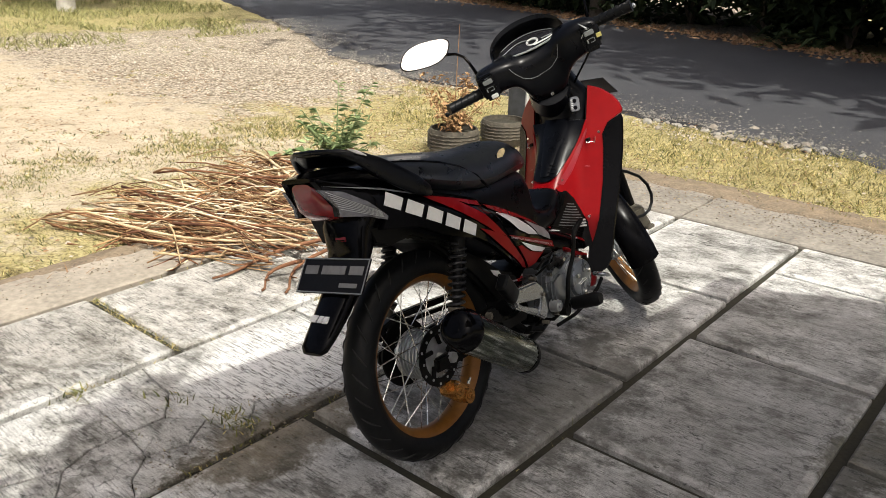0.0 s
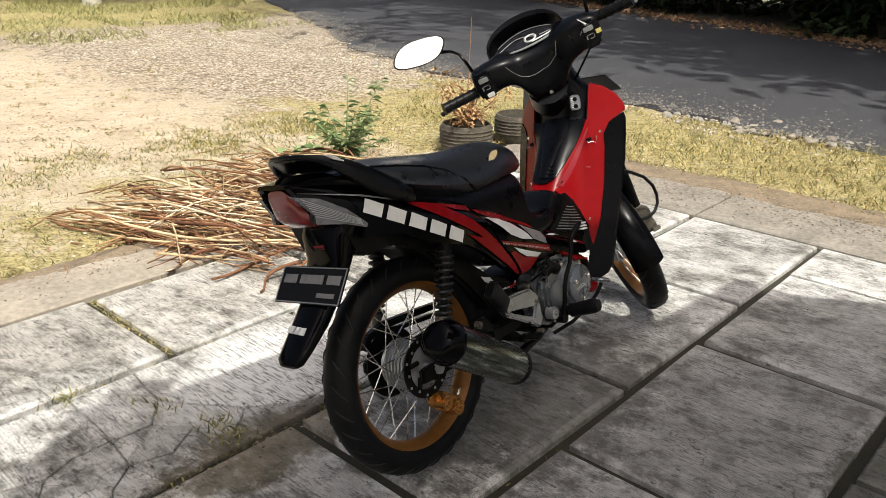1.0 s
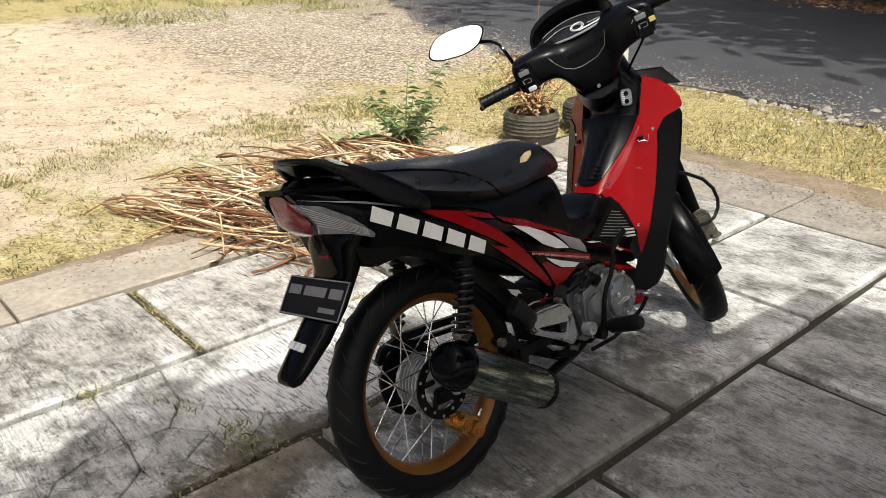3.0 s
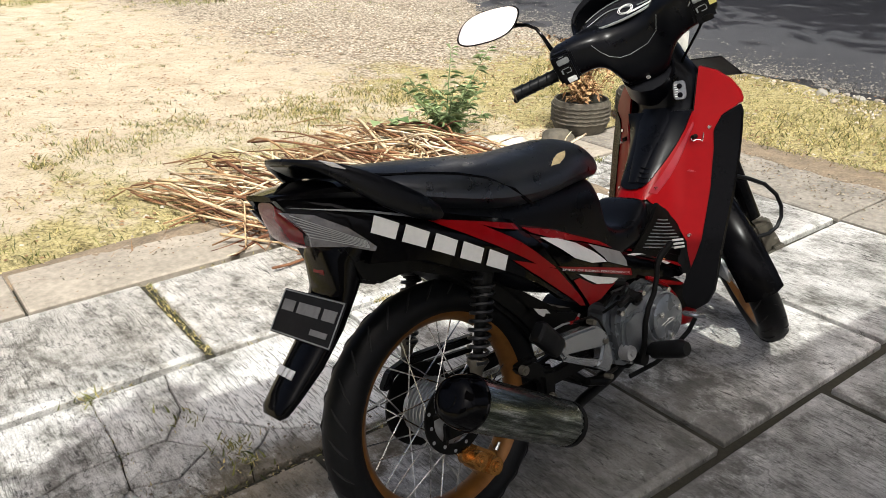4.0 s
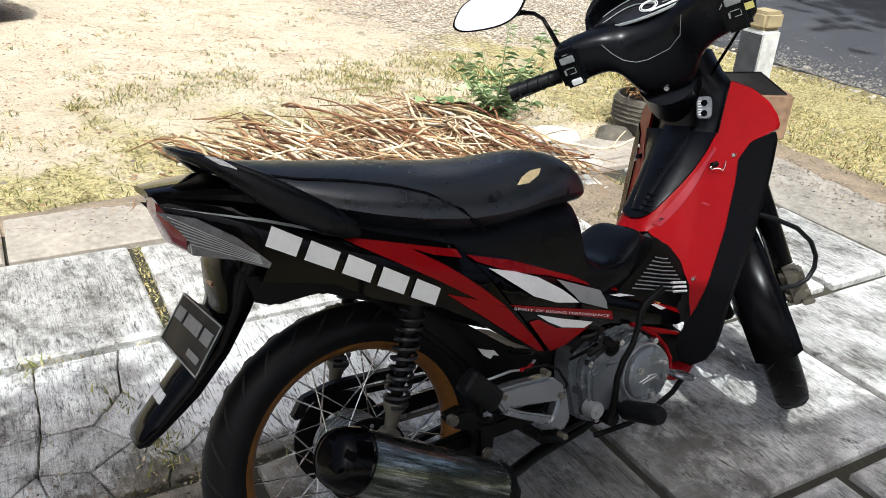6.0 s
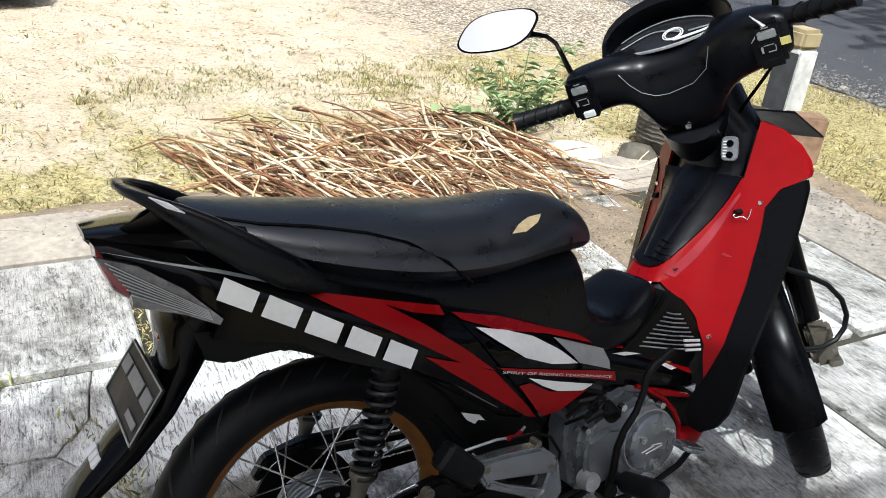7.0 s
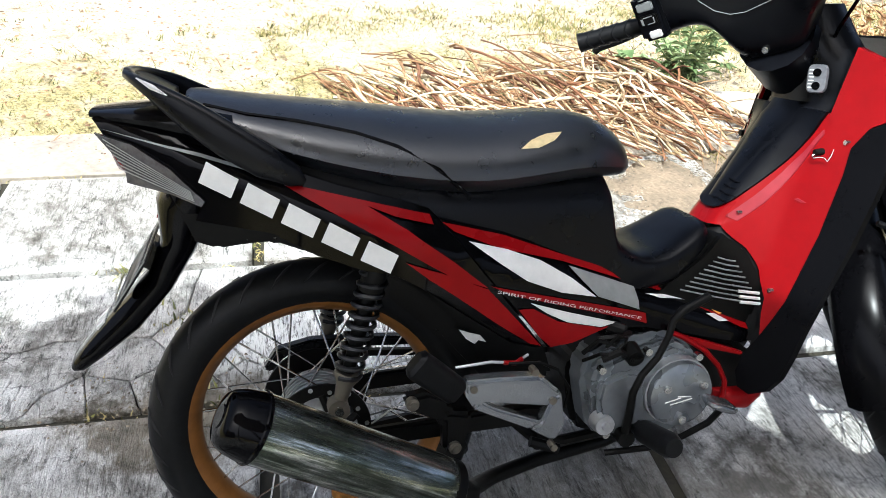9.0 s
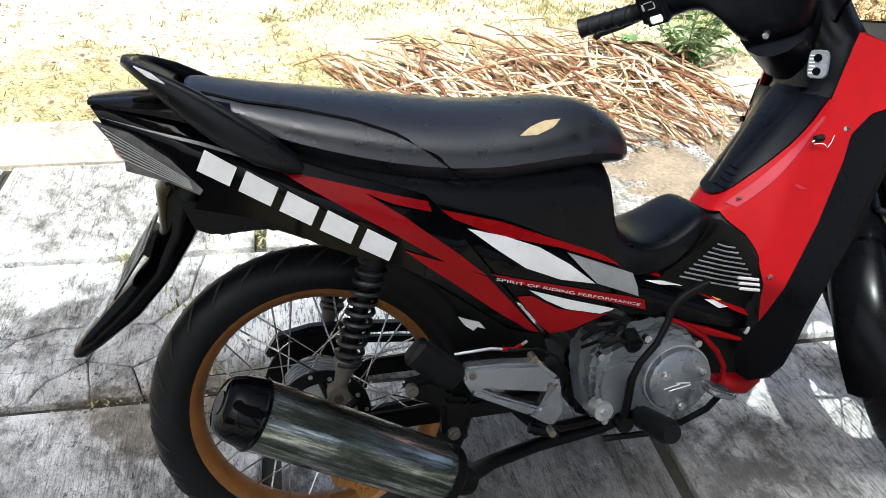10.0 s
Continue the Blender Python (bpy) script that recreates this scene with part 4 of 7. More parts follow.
    for i, (x, z, hw, th) in enumerate(stalk):
        a, b = stalk[max(0, i - 1)], stalk[min(len(stalk) - 1, i + 1)]
        d = Vector((b[0] - a[0], 0, b[1] - a[1])).normalized()
        nrm = Vector((d.z, 0, -d.x))
        rings.append([Vector((x, 0, z)) + nrm * q * th + Vector((0, p * hw - 0.02, 0)) for p, q in oval(0, 0, 1, 1, 20, 2.8)])
    fd = part("rear_mudguard", loft(rings), BLACK, bike, "long black rear mudguard")
    for j, (y0, w) in enumerate(((0.004, 0.02), (-0.018, 0.014), (-0.036, 0.016))):
        part("mudguard_mark", box(-0.3125, y0, 0.2255 - 0.001 * j, 0.004, w, 0.018, Matrix.Rotation(radians(49.5), 4, "Y")), WHITE, fd)
    part("reflector", box(-0.2, -0.028, 0.406, 0.008, 0.042, 0.036, Matrix.Rotation(radians(20), 4, "Y"), 0.003), REDLENS, bike, "small square red reflector")
    part("reflector_rim", box(-0.192, -0.028, 0.406, 0.016, 0.05, 0.044, Matrix.Rotation(radians(20), 4, "Y"), 0.003), SATIN, bike)
    pm = Matrix.Translation((-0.247, -0.019, 0.3135)) @ Matrix.Rotation(radians(36), 4, "Y")

    def on_plate(y, z, w, h, x=-0.0028, th=0.0016):
        b = box(x, y, z, th, w, h)
        b.transform(pm)
        return b

    plate_bm = box(0, 0, 0, 0.003, 0.234, 0.092, None, 0.001)
    plate_bm.transform(pm)
    pl = part("number_plate", plate_bm, PLATE, bike, "black number plate with pale rim and blank bars")
    for y, z, w, h in ((0, 0.043, 0.228, 0.0025), (0, -0.043, 0.228, 0.0025), (0.113, 0, 0.0025, 0.086), (-0.113, 0, 0.0025, 0.086)):
        part("plate_rim", on_plate(y, z, w, h), GREYDECAL, pl)
    for y, w in ((0.078, 0.046), (0.0, 0.082), (-0.078, 0.046)):
        part("plate_bar", on_plate(y, 0.014, w, 0.022), PLATEBAR, pl)
    part("plate_bar", on_plate(-0.062, -0.024, 0.06, 0.011), PLATEBAR, pl)
    part("plate_bracket", box(-0.222, -0.02, 0.33, 0.02, 0.06, 0.04, Matrix.Rotation(radians(36), 4, "Y")), SATIN, bike)


def shield_x(y, z):
    """The leg shield: flat sides that bulge to a ridge in the middle, lower down more than at the top."""
    a, side = abs(y), 0.80 + 0.33 * (z - 0.1)
    if a > 0.1:
        return side + 0.7 * (a - 0.1)
    ridge = min(side - 0.005, 0.775 + 0.8 * (z - 0.32))
    f = min(1.0, (0.1 - a) / 0.065)
    return side + (ridge - side) * f * f * (3 - 2 * f)


def shield(outline, side, lift=0.0, depth=0.012):
    """An outline (y outwards, z) bent onto the leg shield, facing the rider."""
    bm = bmesh.new()
    bm.faces.new([bm.verts.new((0, y, z)) for y, z in outline])
    ys, zs = [p[0] for p in outline], [p[1] for p in outline]
    for axis, lo, hi in (((0, 1, 0), min(ys), max(ys)), ((0, 0, 1), min(zs), max(zs))):
        for k in range(1, int((hi - lo) / 0.015) + 1):
            bmesh.ops.bisect_plane(bm, geom=bm.verts[:] + bm.edges[:] + bm.faces[:], plane_co=Vector(axis) * (lo + k * 0.015), plane_no=axis)
    bmesh.ops.triangulate(bm, faces=bm.faces[:])
    for v in bm.verts:
        y = v.co.y
        v.co = Vector((shield_x(y, v.co.z) - lift, side * y, v.co.z))
    ret = bmesh.ops.extrude_face_region(bm, geom=bm.faces[:])
    for v in [g for g in ret["geom"] if isinstance(g, bmesh.types.BMVert)]:
        v.co.x += depth
    bmesh.ops.recalc_face_normals(bm, faces=bm.faces)
    return bm


def front_body():
    red = [(0.0, 0.30), (0.05, 0.302), (0.076, 0.262), (0.102, 0.202), (0.117, 0.174), (0.121, 0.147), (0.133, 0.1), (0.14, 0.135), (0.15, 0.18), (0.158, 0.3), (0.157, 0.408), (0.153, 0.456), (0.166, 0.488), (0.19, 0.503), (0.201, 0.512), (0.202, 0.522), (0.194, 0.543), (0.174, 0.572), (0.142, 0.6), (0.107, 0.618), (0.106, 0.505), (0.0, 0.505)]
    edge = [(0.05, 0.318), (0.062, 0.353), (0.08, 0.416), (0.107, 0.478), (0.109, 0.47), (0.09, 0.405), (0.074, 0.345), (0.062, 0.31)]
    inset = [(0.0, 0.327), (0.02, 0.329), (0.036, 0.335), (0.046, 0.345), (0.064, 0.393), (0.09, 0.466), (0.104, 0.509), (0.0, 0.512)]
    wing = [(0.131, 0.098), (0.14, 0.132), (0.15, 0.178), (0.158, 0.3), (0.157, 0.406), (0.153, 0.452), (0.166, 0.485), (0.19, 0.5), (0.2, 0.507), (0.206, 0.49), (0.208, 0.44), (0.208, 0.38), (0.204, 0.29), (0.196, 0.2), (0.19, 0.13), (0.188, 0.08), (0.184, 0.04), (0.172, 0.012), (0.152, 0.0), (0.132, 0.008), (0.12, 0.035), (0.122, 0.075)]
    for side in (-1, 1):
        s = part("leg_shield", shield(red, side), RED, bike, "glossy red inner leg shield")
        # Strip that paints the sky's sheen on the crease.
        part("shield_edge", shield(edge, side, 0.003, 0.004), PINK, s)
        part("shield_inset", shield(inset, side, 0.006, 0.006), SATIN, s, "glossy black inset panel")
        part("shield_wing", shield(wing, side, 0.004, 0.012), WINGBLACK, bike, "black outer leg shield")
        hk = [(0.113, 0.441, 0.004), (0.112, 0.434, 0.013), (0.117, 0.4305, 0.015), (0.124, 0.433, 0.014), (0.13, 0.432, 0.013), (0.1345, 0.427, 0.012), (0.136, 0.436, 0.011), (0.1355, 0.448, 0.01)]
        part("hook_screw", tube([(shield_x(0.113, 0.44) - 0.012, side * 0.113, 0.44), (shield_x(0.113, 0.44) + 0.004, side * 0.113, 0.44)], [0.0055, 0.007], 10), DULL, s)
        part("hook", tube([(shield_x(y, z) - o, side * y, z) for y, z, o in hk], 0.0012, 6), CHROME, s, "small bent steel bag hook")
        for y, z in ((0.122, 0.19), (0.058, 0.325), (0.143, 0.46)):
            part("shield_screw", tube([(shield_x(y, z) - 0.005, side * y, z), (shield_x(y, z) + 0.005, side * y, z)], 0.0045, 8), CHROME, s)
        part("scratch", shield([(0.104, 0.355), (0.108, 0.3575), (0.122, 0.3515), (0.116, 0.3505)], side, 0.0025, 0.002), PINK, s)
        # a deep lip that hides the shield's hollow back
        part("wing_back", shield([(0.12, 0.035), (0.165, 0.03), (0.172, 0.2), (0.18, 0.4), (0.18, 0.5), (0.14, 0.57), (0.1, 0.6), (0.1, 0.22), (0.118, 0.1)], side, -0.008, 0.03), DULL, bike)
        part("shield_gap", shield([(0.03, 0.31), (0.06, 0.295), (0.085, 0.25), (0.112, 0.19), (0.13, 0.15), (0.13, 0.09), (0.1, 0.09), (0.07, 0.16), (0.05, 0.22), (0.03, 0.27)], side, -0.013, 0.02), DULL, bike)
    neck = [(0.345, 0.853, 0.07, 0.034), (0.37, 0.873, 0.07, 0.048), (0.4, 0.897, 0.07, 0.06), (0.43, 0.921, 0.07, 0.07), (0.46, 0.944, 0.07, 0.08), (0.49, 0.968, 0.07, 0.09), (0.52, 0.995, 0.07, 0.1), (0.55, 0.995, 0.072, 0.102), (0.58, 0.988, 0.072, 0.1), (0.61, 0.978, 0.07, 0.09), (0.64, 0.968, 0.066, 0.07), (0.69, 0.95, 0.06, 0.05)]
    part("centre_cover", loft([[(cx + x, y, z) for x, y in oval(0, 0, rx, ry, 32, 2.2)] for z, cx, rx, ry in neck]), SATIN, bike, "satin black steering neck cover")
    for k in range(4):
        z = 0.35 + 0.011 * k
        part("cover_rib", tube([(shield_x(y, z) - 0.012 - 0.006 * (1 - abs(y) / 0.05), y, z - 0.2 * abs(y)) for y in (-0.044 - 0.004 * k, -0.03, -0.015)], 0.0016, 5), BLACK, bike)
    kp = part("key_plate", loft([[(x, y * s, z * s) for y, z in oval(0, 0, 0.017, 0.025, 24, 4)] for x, s in ((0.006, 1.0), (-0.003, 1.0), (-0.005, 0.92))]), KEYPLATE, bike, "dull silver ignition lock plate")
    kp.matrix_local = Matrix.Translation((0.925, -0.077, 0.564)) @ Matrix.Rotation(radians(38), 4, "Z") @ Matrix.Rotation(radians(4), 4, "Y")
    for k in range(6):
        part("lock_mark", box(-0.0055, 0.009, 0.015 - 0.006 * k, 0.001, 0.009, 0.002), WHITE, kp)
    for dz in (0.011, -0.012):
        part("key_hole", tube([(-0.0065, 0, dz), (0.0, 0, dz)], 0.007, 12), BLACK, kp)
    part("shield_filler", across([(0.6, 0.14), (0.62, 0.2), (0.7, 0.25), (0.745, 0.3), (0.8, 0.27), (0.845, 0.2), (0.87, 0.14), (0.87, 0.09)], -0.098, 0.098, 0.006), DULL, bike)
    nose = [[(x, y, z) for y, z in oval(0, zc, hw, h, 22, 2.8)] for x, zc, hw, h in ((0.985, 0.4, 0.1, 0.1), (1.05, 0.4, 0.1, 0.1), (1.11, 0.41, 0.075, 0.075), (1.14, 0.415, 0.03, 0.04))]
    part("front_cowl", loft(nose), RED, bike, "red front cowl")
    part("front_plate", box(1.09, -0.01, 0.603, 0.115, 0.25, 0.004, Matrix.Rotation(radians(31), 4, "Y"), 0.001), PLATE, bike, "dark front plate seen edge-on")
    part("lower_guard", across([(0.60, 0.14), (0.80, 0.085), (0.86, 0.04), (0.84, -0.03), (0.76, -0.03), (0.70, 0.05)], -0.10, 0.10, 0.012), DULL, bike)


def bars():
    """Handlebar cover, dials, grips, levers and mirrors, turned to the left."""
    c = Vector((0.78, 0.012, 0.734))
    nn, up = Vector((math.cos(radians(25)), 0, math.sin(radians(25)))), Vector((-math.sin(radians(25)), 0, math.cos(radians(25))))

    def at(lat, u, n=0.0):
        return STEER @ (c + Vector((0, lat, 0)) + up * u + nn * n)

    rows = []
    for lat, lo, hi, n0, n1 in ((0.215, -0.055, 0.03, -0.02, 0.045), (0.19, -0.062, 0.04, -0.022, 0.055), (0.14, -0.056, 0.04, -0.02, 0.06), (0.105, -0.06, 0.036, -0.016, 0.085), (0.08, -0.085, 0.032, -0.01, 0.12), (0.062, -0.15, 0.026, -0.002, 0.14), (0.045, -0.165, 0.022, 0.0, 0.15), (0.0, -0.17, 0.018, 0.002, 0.16), (-0.045, -0.165, 0.022, 0.0, 0.15), (-0.062, -0.15, 0.026, -0.002, 0.14), (-0.085, -0.1, 0.036, -0.012, 0.12), (-0.115, -0.075, 0.046, -0.018, 0.09), (-0.15, -0.066, 0.052, -0.02, 0.062), (-0.19, -0.058, 0.046, -0.022, 0.055), (-0.222, -0.045, 0.034, -0.02, 0.045)):
        rows.append([at(lat, u, n) for n, u in oval((n0 + n1) / 2, (lo + hi) / 2, (n1 - n0) / 2, (hi - lo) / 2, 20, 3.2)])
    cv = part("handlebar_cover", loft(rows), SATIN, bike, "satin black handlebar cover")
    m = cv.modifiers.new("round", "SUBSURF")
    m.levels = m.render_levels = 1
    # dial cluster: crescent lens under an arched hood
    def crescent(k, s):
        x = -1 + 2 * k / 16
        w = 1 - x * x
        return at(0.006 - 0.122 * x, 0.026 + (0.022 * w if s else -0.004 * w), 0.066 - 0.006 * x + (0.058 * w if s else -0.034 * w))
    lens = bmesh.new()
    lo, hi = [lens.verts.new(crescent(k, 0)) for k in range(17)], [lens.verts.new(crescent(k, 1)) for k in range(1, 16)]
    lens.faces.new(lo + hi[::-1])
    bmesh.ops.triangulate(lens, faces=lens.faces[:])
    bmesh.ops.recalc_face_normals(lens, faces=lens.faces)
    dl = part("dial_lens", lens, DIAL, cv, "speedometer dial behind clear lens")
    part("dial_bezel", tube([crescent(k, 0) for k in range(17)], 0.0035, 6), GREYDECAL, cv)
    mid = lambda k, f: crescent(k, 0).lerp(crescent(k, 1), f) + STEER.to_3x3() @ (up * 0.004)
    part("dial_arc", tube([mid(k, 0.12) for k in range(9, 17)], 0.0026, 5), WHITE, dl)
    part("dial_arc", tube([mid(k, 0.88) for k in range(2, 15)], 0.0012, 5), GREYDECAL, dl)
    part("dial_arc", tube([mid(k, 0.3) for k in range(11, 17)], 0.0016, 5), GREYDECAL, dl)
    part("dial_arc", tube([mid(2 + 0.8 * k, 0.35 + 0.25 * math.sin(k / 10 * math.pi)) for k in range(11)], 0.0014, 5), GREYDECAL, dl)
    for r in (0.016, 0.0125):
        c0 = mid(9, 0.34)
        part("dial_ring", tube([c0 + STEER.to_3x3() @ (Vector((0, 1, 0)) * r * 1.25 * math.cos(a) + (nn * 0.85 + up * 0.4) * r * math.sin(a)) for a in (2 * math.pi * q / 20 for q in range(21))], 0.0012, 5), WHITE, dl)
    rings = []
    for k in range(17):
        a = math.pi * k / 16
        lat, rise = 0.006 + 0.13 * math.cos(a), math.sin(a) ** 0.8
        rings.append([at(lat, 0.024 + 0.062 * rise, 0.062 + 0.062 * rise), at(lat * 1.01, 0.03 + 0.07 * rise, 0.064 + 0.066 * rise), at(lat * 0.97, 0.012 + 0.06 * rise, 0.115 + 0.055 * rise), at(lat * 0.95, -0.01 + 0.03 * rise, 0.10 + 0.055 * rise)])
    part("dial_hood", loft(rings), SATIN, cv, "black arched dial hood")
    part("trim_line", tube([at(0.098, 0.012, -0.014), at(0.085, -0.015, -0.012), at(0.068, -0.04, -0.006), at(0.045, -0.056, -0.001), at(0.02, -0.06, 0.001), at(-0.03, -0.052, 0.0), at(-0.06, -0.03, -0.002), at(-0.075, 0.012, -0.006)], 0.0008, 5), GREYDECAL, cv)
    part("cover_flash", tube([at(-0.158, 0.05, -0.021), at(-0.176, 0.026, -0.024), at(-0.15, 0.0, -0.023)], [0.001, 0.005, 0.001], 6), ALU, cv)
    part("cover_screw", tube([at(0.0, -0.13, -0.02), at(0.0, -0.13, -0.008)], 0.006, 8), CHROME, cv)
    part("yellow_label", box(0, 0, 0, 0.002, 0.03, 0.014), YELLOW, cv)
    bpy.data.objects["yellow_label"].matrix_local = Matrix.Translation(at(-0.2, -0.012, -0.0235)) @ STEER.to_3x3().to_4x4() @ Matrix.Rotation(radians(-25), 4, "Y")
    turn = STEER.to_3x3().to_4x4() @ Matrix.Rotation(radians(-25), 4, "Y")
    for sgn in (1, -1):
        sw = part("switch_box", box(0, 0, 0, 0.05, 0.055, 0.09, None, 0.008), SATIN, cv, "switch box with small buttons")
        sw.matrix_local = Matrix.Translation(at(sgn * 0.178, -0.012, -0.003)) @ turn
        for dy, dz, w, h, mt in ((0.0, 0.022, 0.032, 0.016, GREYDECAL), (0.0, -0.004, 0.036, 0.02, DULL), (-0.004, -0.032, 0.024, 0.014, WHITE if sgn > 0 else DULL)):
            part("switch_button", box(-0.026, dy, dz, 0.006, w, h, None, 0.002), mt, sw)
        for dy, dz, w, h in ((0.012, -0.004, 0.004, 0.012), (0.0, 0.003, 0.018, 0.0016), (-0.004, -0.01, 0.014, 0.0016), (-0.011, -0.004, 0.0016, 0.01), (0.0, 0.036, 0.012, 0.0016)):
            part("switch_mark", box(-0.0295, dy, dz, 0.0012, w, h), GREYDECAL, sw)
        g = [at(sgn * (0.215 + 0.0115 * k), (-0.03 if sgn > 0 else 0.018) + 0.0013 * k, 0.008 - 0.004 * k) for k in range(11)]
        gp = part("grip", tube(g, [0.0185, 0.0165, 0.018, 0.0165, 0.018, 0.0165, 0.018, 0.0165, 0.018, 0.0175, 0.0195], 14), RUBBER, cv, "ribbed black rubber grip")
        for k in (2, 4, 6, 8):
            d = (g[k + 1] - g[k - 1]).normalized() if k < 10 else Vector((0, 1, 0))
            e1 = d.orthogonal().normalized()
            e2 = d.cross(e1)
            part("grip_ridge", tube([g[k] + 0.0182 * (math.cos(a) * e1 + math.sin(a) * e2) + d * 0.006 * math.sin(2 * a) for a in (2 * math.pi * q / 24 for q in range(25))], 0.0013, 5), SATIN, gp)
        lv = [at(sgn * 0.19, -0.04, 0.05), at(sgn * 0.23, -0.052, 0.062), at(sgn * 0.29, -0.058, 0.05), at(sgn * 0.345, -0.06, 0.045)] if sgn > 0 else [at(-0.2, 0.005, 0.03), at(-0.24, 0.0, 0.045), at(-0.29, 0.0, 0.04), at(-0.345, 0.004, 0.03)]
        part("lever", tube(lv, [0.009, 0.007, 0.006, 0.005], 8), ALU if sgn < 0 else DULL, cv)
        part("lever_end", tube([lv[-1] + (lv[-1] - lv[-2]).normalized() * q for q in (-0.004, 0.005, 0.01)], [0.006, 0.009, 0.005], 8), ALU if sgn < 0 else DULL, cv)
        stem = [at(sgn * 0.199, 0.03, 0.03), at(sgn * 0.206, 0.07, 0.038), at(sgn * 0.214, 0.094, 0.052), at(sgn * 0.235, 0.108, 0.075), at(sgn * 0.262, 0.116, 0.088), at(sgn * 0.278, 0.122, 0.088)]
        mr = part("mirror", tube(stem, [0.006, 0.005, 0.0045, 0.0048, 0.006, 0.009], 8), BLACK, bike, "black stalk mirror with rounded glass")
        mc = at(sgn * 0.328, 0.153, 0.068)
        nb = (BIKE.to_3x3().inverted() @ (Vector((0.0, -0.87, 0.48)) if sgn > 0 else Vector((0.3, -0.93, 0.1)))).normalized()
        ya = STEER.to_3x3() @ (Vector((0, sgn * 0.0615, 0)) + up * 0.037 - nn * 0.0285)
        za = STEER.to_3x3() @ (Vector((0, -sgn * 0.0225, 0)) + up * 0.026 + nn * 0.0405)
        ya, za = ya - nb * ya.dot(nb), za - nb * za.dot(nb)
        ya, za = ya * 0.081 / ya.length, za * 0.045 / za.length
        out = [(0.97 * a - 0.1 * b, b) for a, b in oval(0, 0, 1, 1, 40, 2.7)]
        P3 = lambda s, d: [mc + ya * y * s + za * z * s + nb * d for y, z in out]
        part("mirror_shell", loft([P3(0.55, -0.022), P3(0.9, -0.014), P3(1.04, 0.0), P3(1.04, 0.003), P3(0.985, 0.003)]), BLACK, mr)
        gl = bmesh.new()
        gl.faces.new([gl.verts.new(p) for p in P3(0.98, 0.0045)])
        bmesh.ops.recalc_face_normals(gl, faces=gl.faces)
        part("mirror_glass", gl, MIRROR, mr, "bright mirror glass", smooth=False)
    part("brake_cable", tube([at(-0.2, -0.05, 0.05), at(-0.15, -0.1, 0.05), at(-0.1, -0.15, 0.06), at(-0.06, -0.2, 0.08)], 0.0035, 6), BLACK, bike)
    part("steering_neck", tube([at(0, -0.13, 0.05), at(0, -0.2, 0.11)], [0.07, 0.075], 16), SATIN, bike)


def fork_and_front():
    mv = lambda bm: (bm.transform(WHEEL_TURN), bm)[1]
    wheel("front_wheel", (1.25, 0, 0), WHEEL_TURN, 0.11, -0.058)
    for s in (-1, 1):
        f = part("fork_leg", mv(tube([(0.985, s * 0.082, 0.47), (1.10, s * 0.082, 0.24), (1.12, s * 0.082, 0.21), (1.235, s * 0.082, 0.0)], [0.026, 0.026, 0.021, 0.019], 12)), DULL, bike, "dark telescopic fork leg")
    rings = []
    for k in range(21):
        deg = 10 + 184 * k / 20
        a = radians(deg)
        flap = 0.05 + 0.04 * min(1, max(0, (deg - 60) / 60)) - 0.06 * min(1, max(0, (deg - 120) / 60))
        w = 0.046 + 0.008 * min(1, max(0, (deg - 20) / 30))
        shape = [(0.31 - flap, -w), (0.31 - 0.5 * flap, -w - 0.002), (0.302, -w + 0.006), (0.314, -w * 0.62), (0.318, 0), (0.314, w * 0.62), (0.302, w - 0.006), (0.31 - 0.5 * flap, w + 0.002), (0.31 - flap, w)]
        shape += [(r - 0.004, y * 0.94) for r, y in shape[::-1]]
        rings.append([(1.25 + r * math.cos(a), y, r * math.sin(a)) for r, y in shape])
    part("front_mudguard", mv(loft(rings)), WINGBLACK, bike, "black front mudguard")
    for s in (-1, 1):
        part("fork_cover", mv(loft([[(x + dx, s * 0.09 + dy, z) for dx, dy in oval(0, 0, rx, 0.026, 14, 3)] for x, z, rx in ((0.985, 0.46, 0.04), (1.05, 0.33, 0.05), (1.12, 0.2, 0.05), (1.17, 0.1, 0.036))])), WINGBLACK, bike)
    part("caliper", mv(joined(box(1.145, -0.1, 0.045, 0.05, 0.05, 0.10, Matrix.Rotation(radians(-20), 4, "Y"), 0.008), tube([(1.14, -0.128, 0.07), (1.14, -0.07, 0.07)], 0.016, 10), tube([(1.15, -0.128, 0.02), (1.15, -0.07, 0.02)], 0.018, 10), box(1.13, -0.115, 0.0, 0.05, 0.03, 0.014, None, 0.003))), CALIPER, bike, "dull bronze-grey brake caliper")
    part("brake_hose", tube([(1.03, -0.15, 0.31), (1.07, -0.165, 0.295), (1.13, -0.18, 0.265), (1.175, -0.187, 0.225), (1.197, -0.188, 0.185), (1.195, -0.187, 0.155), (1.175, -0.183, 0.13), (1.14, -0.176, 0.118), (1.09, -0.165, 0.12)], 0.0058, 8), RUBBER, bike, "looping black brake hose")


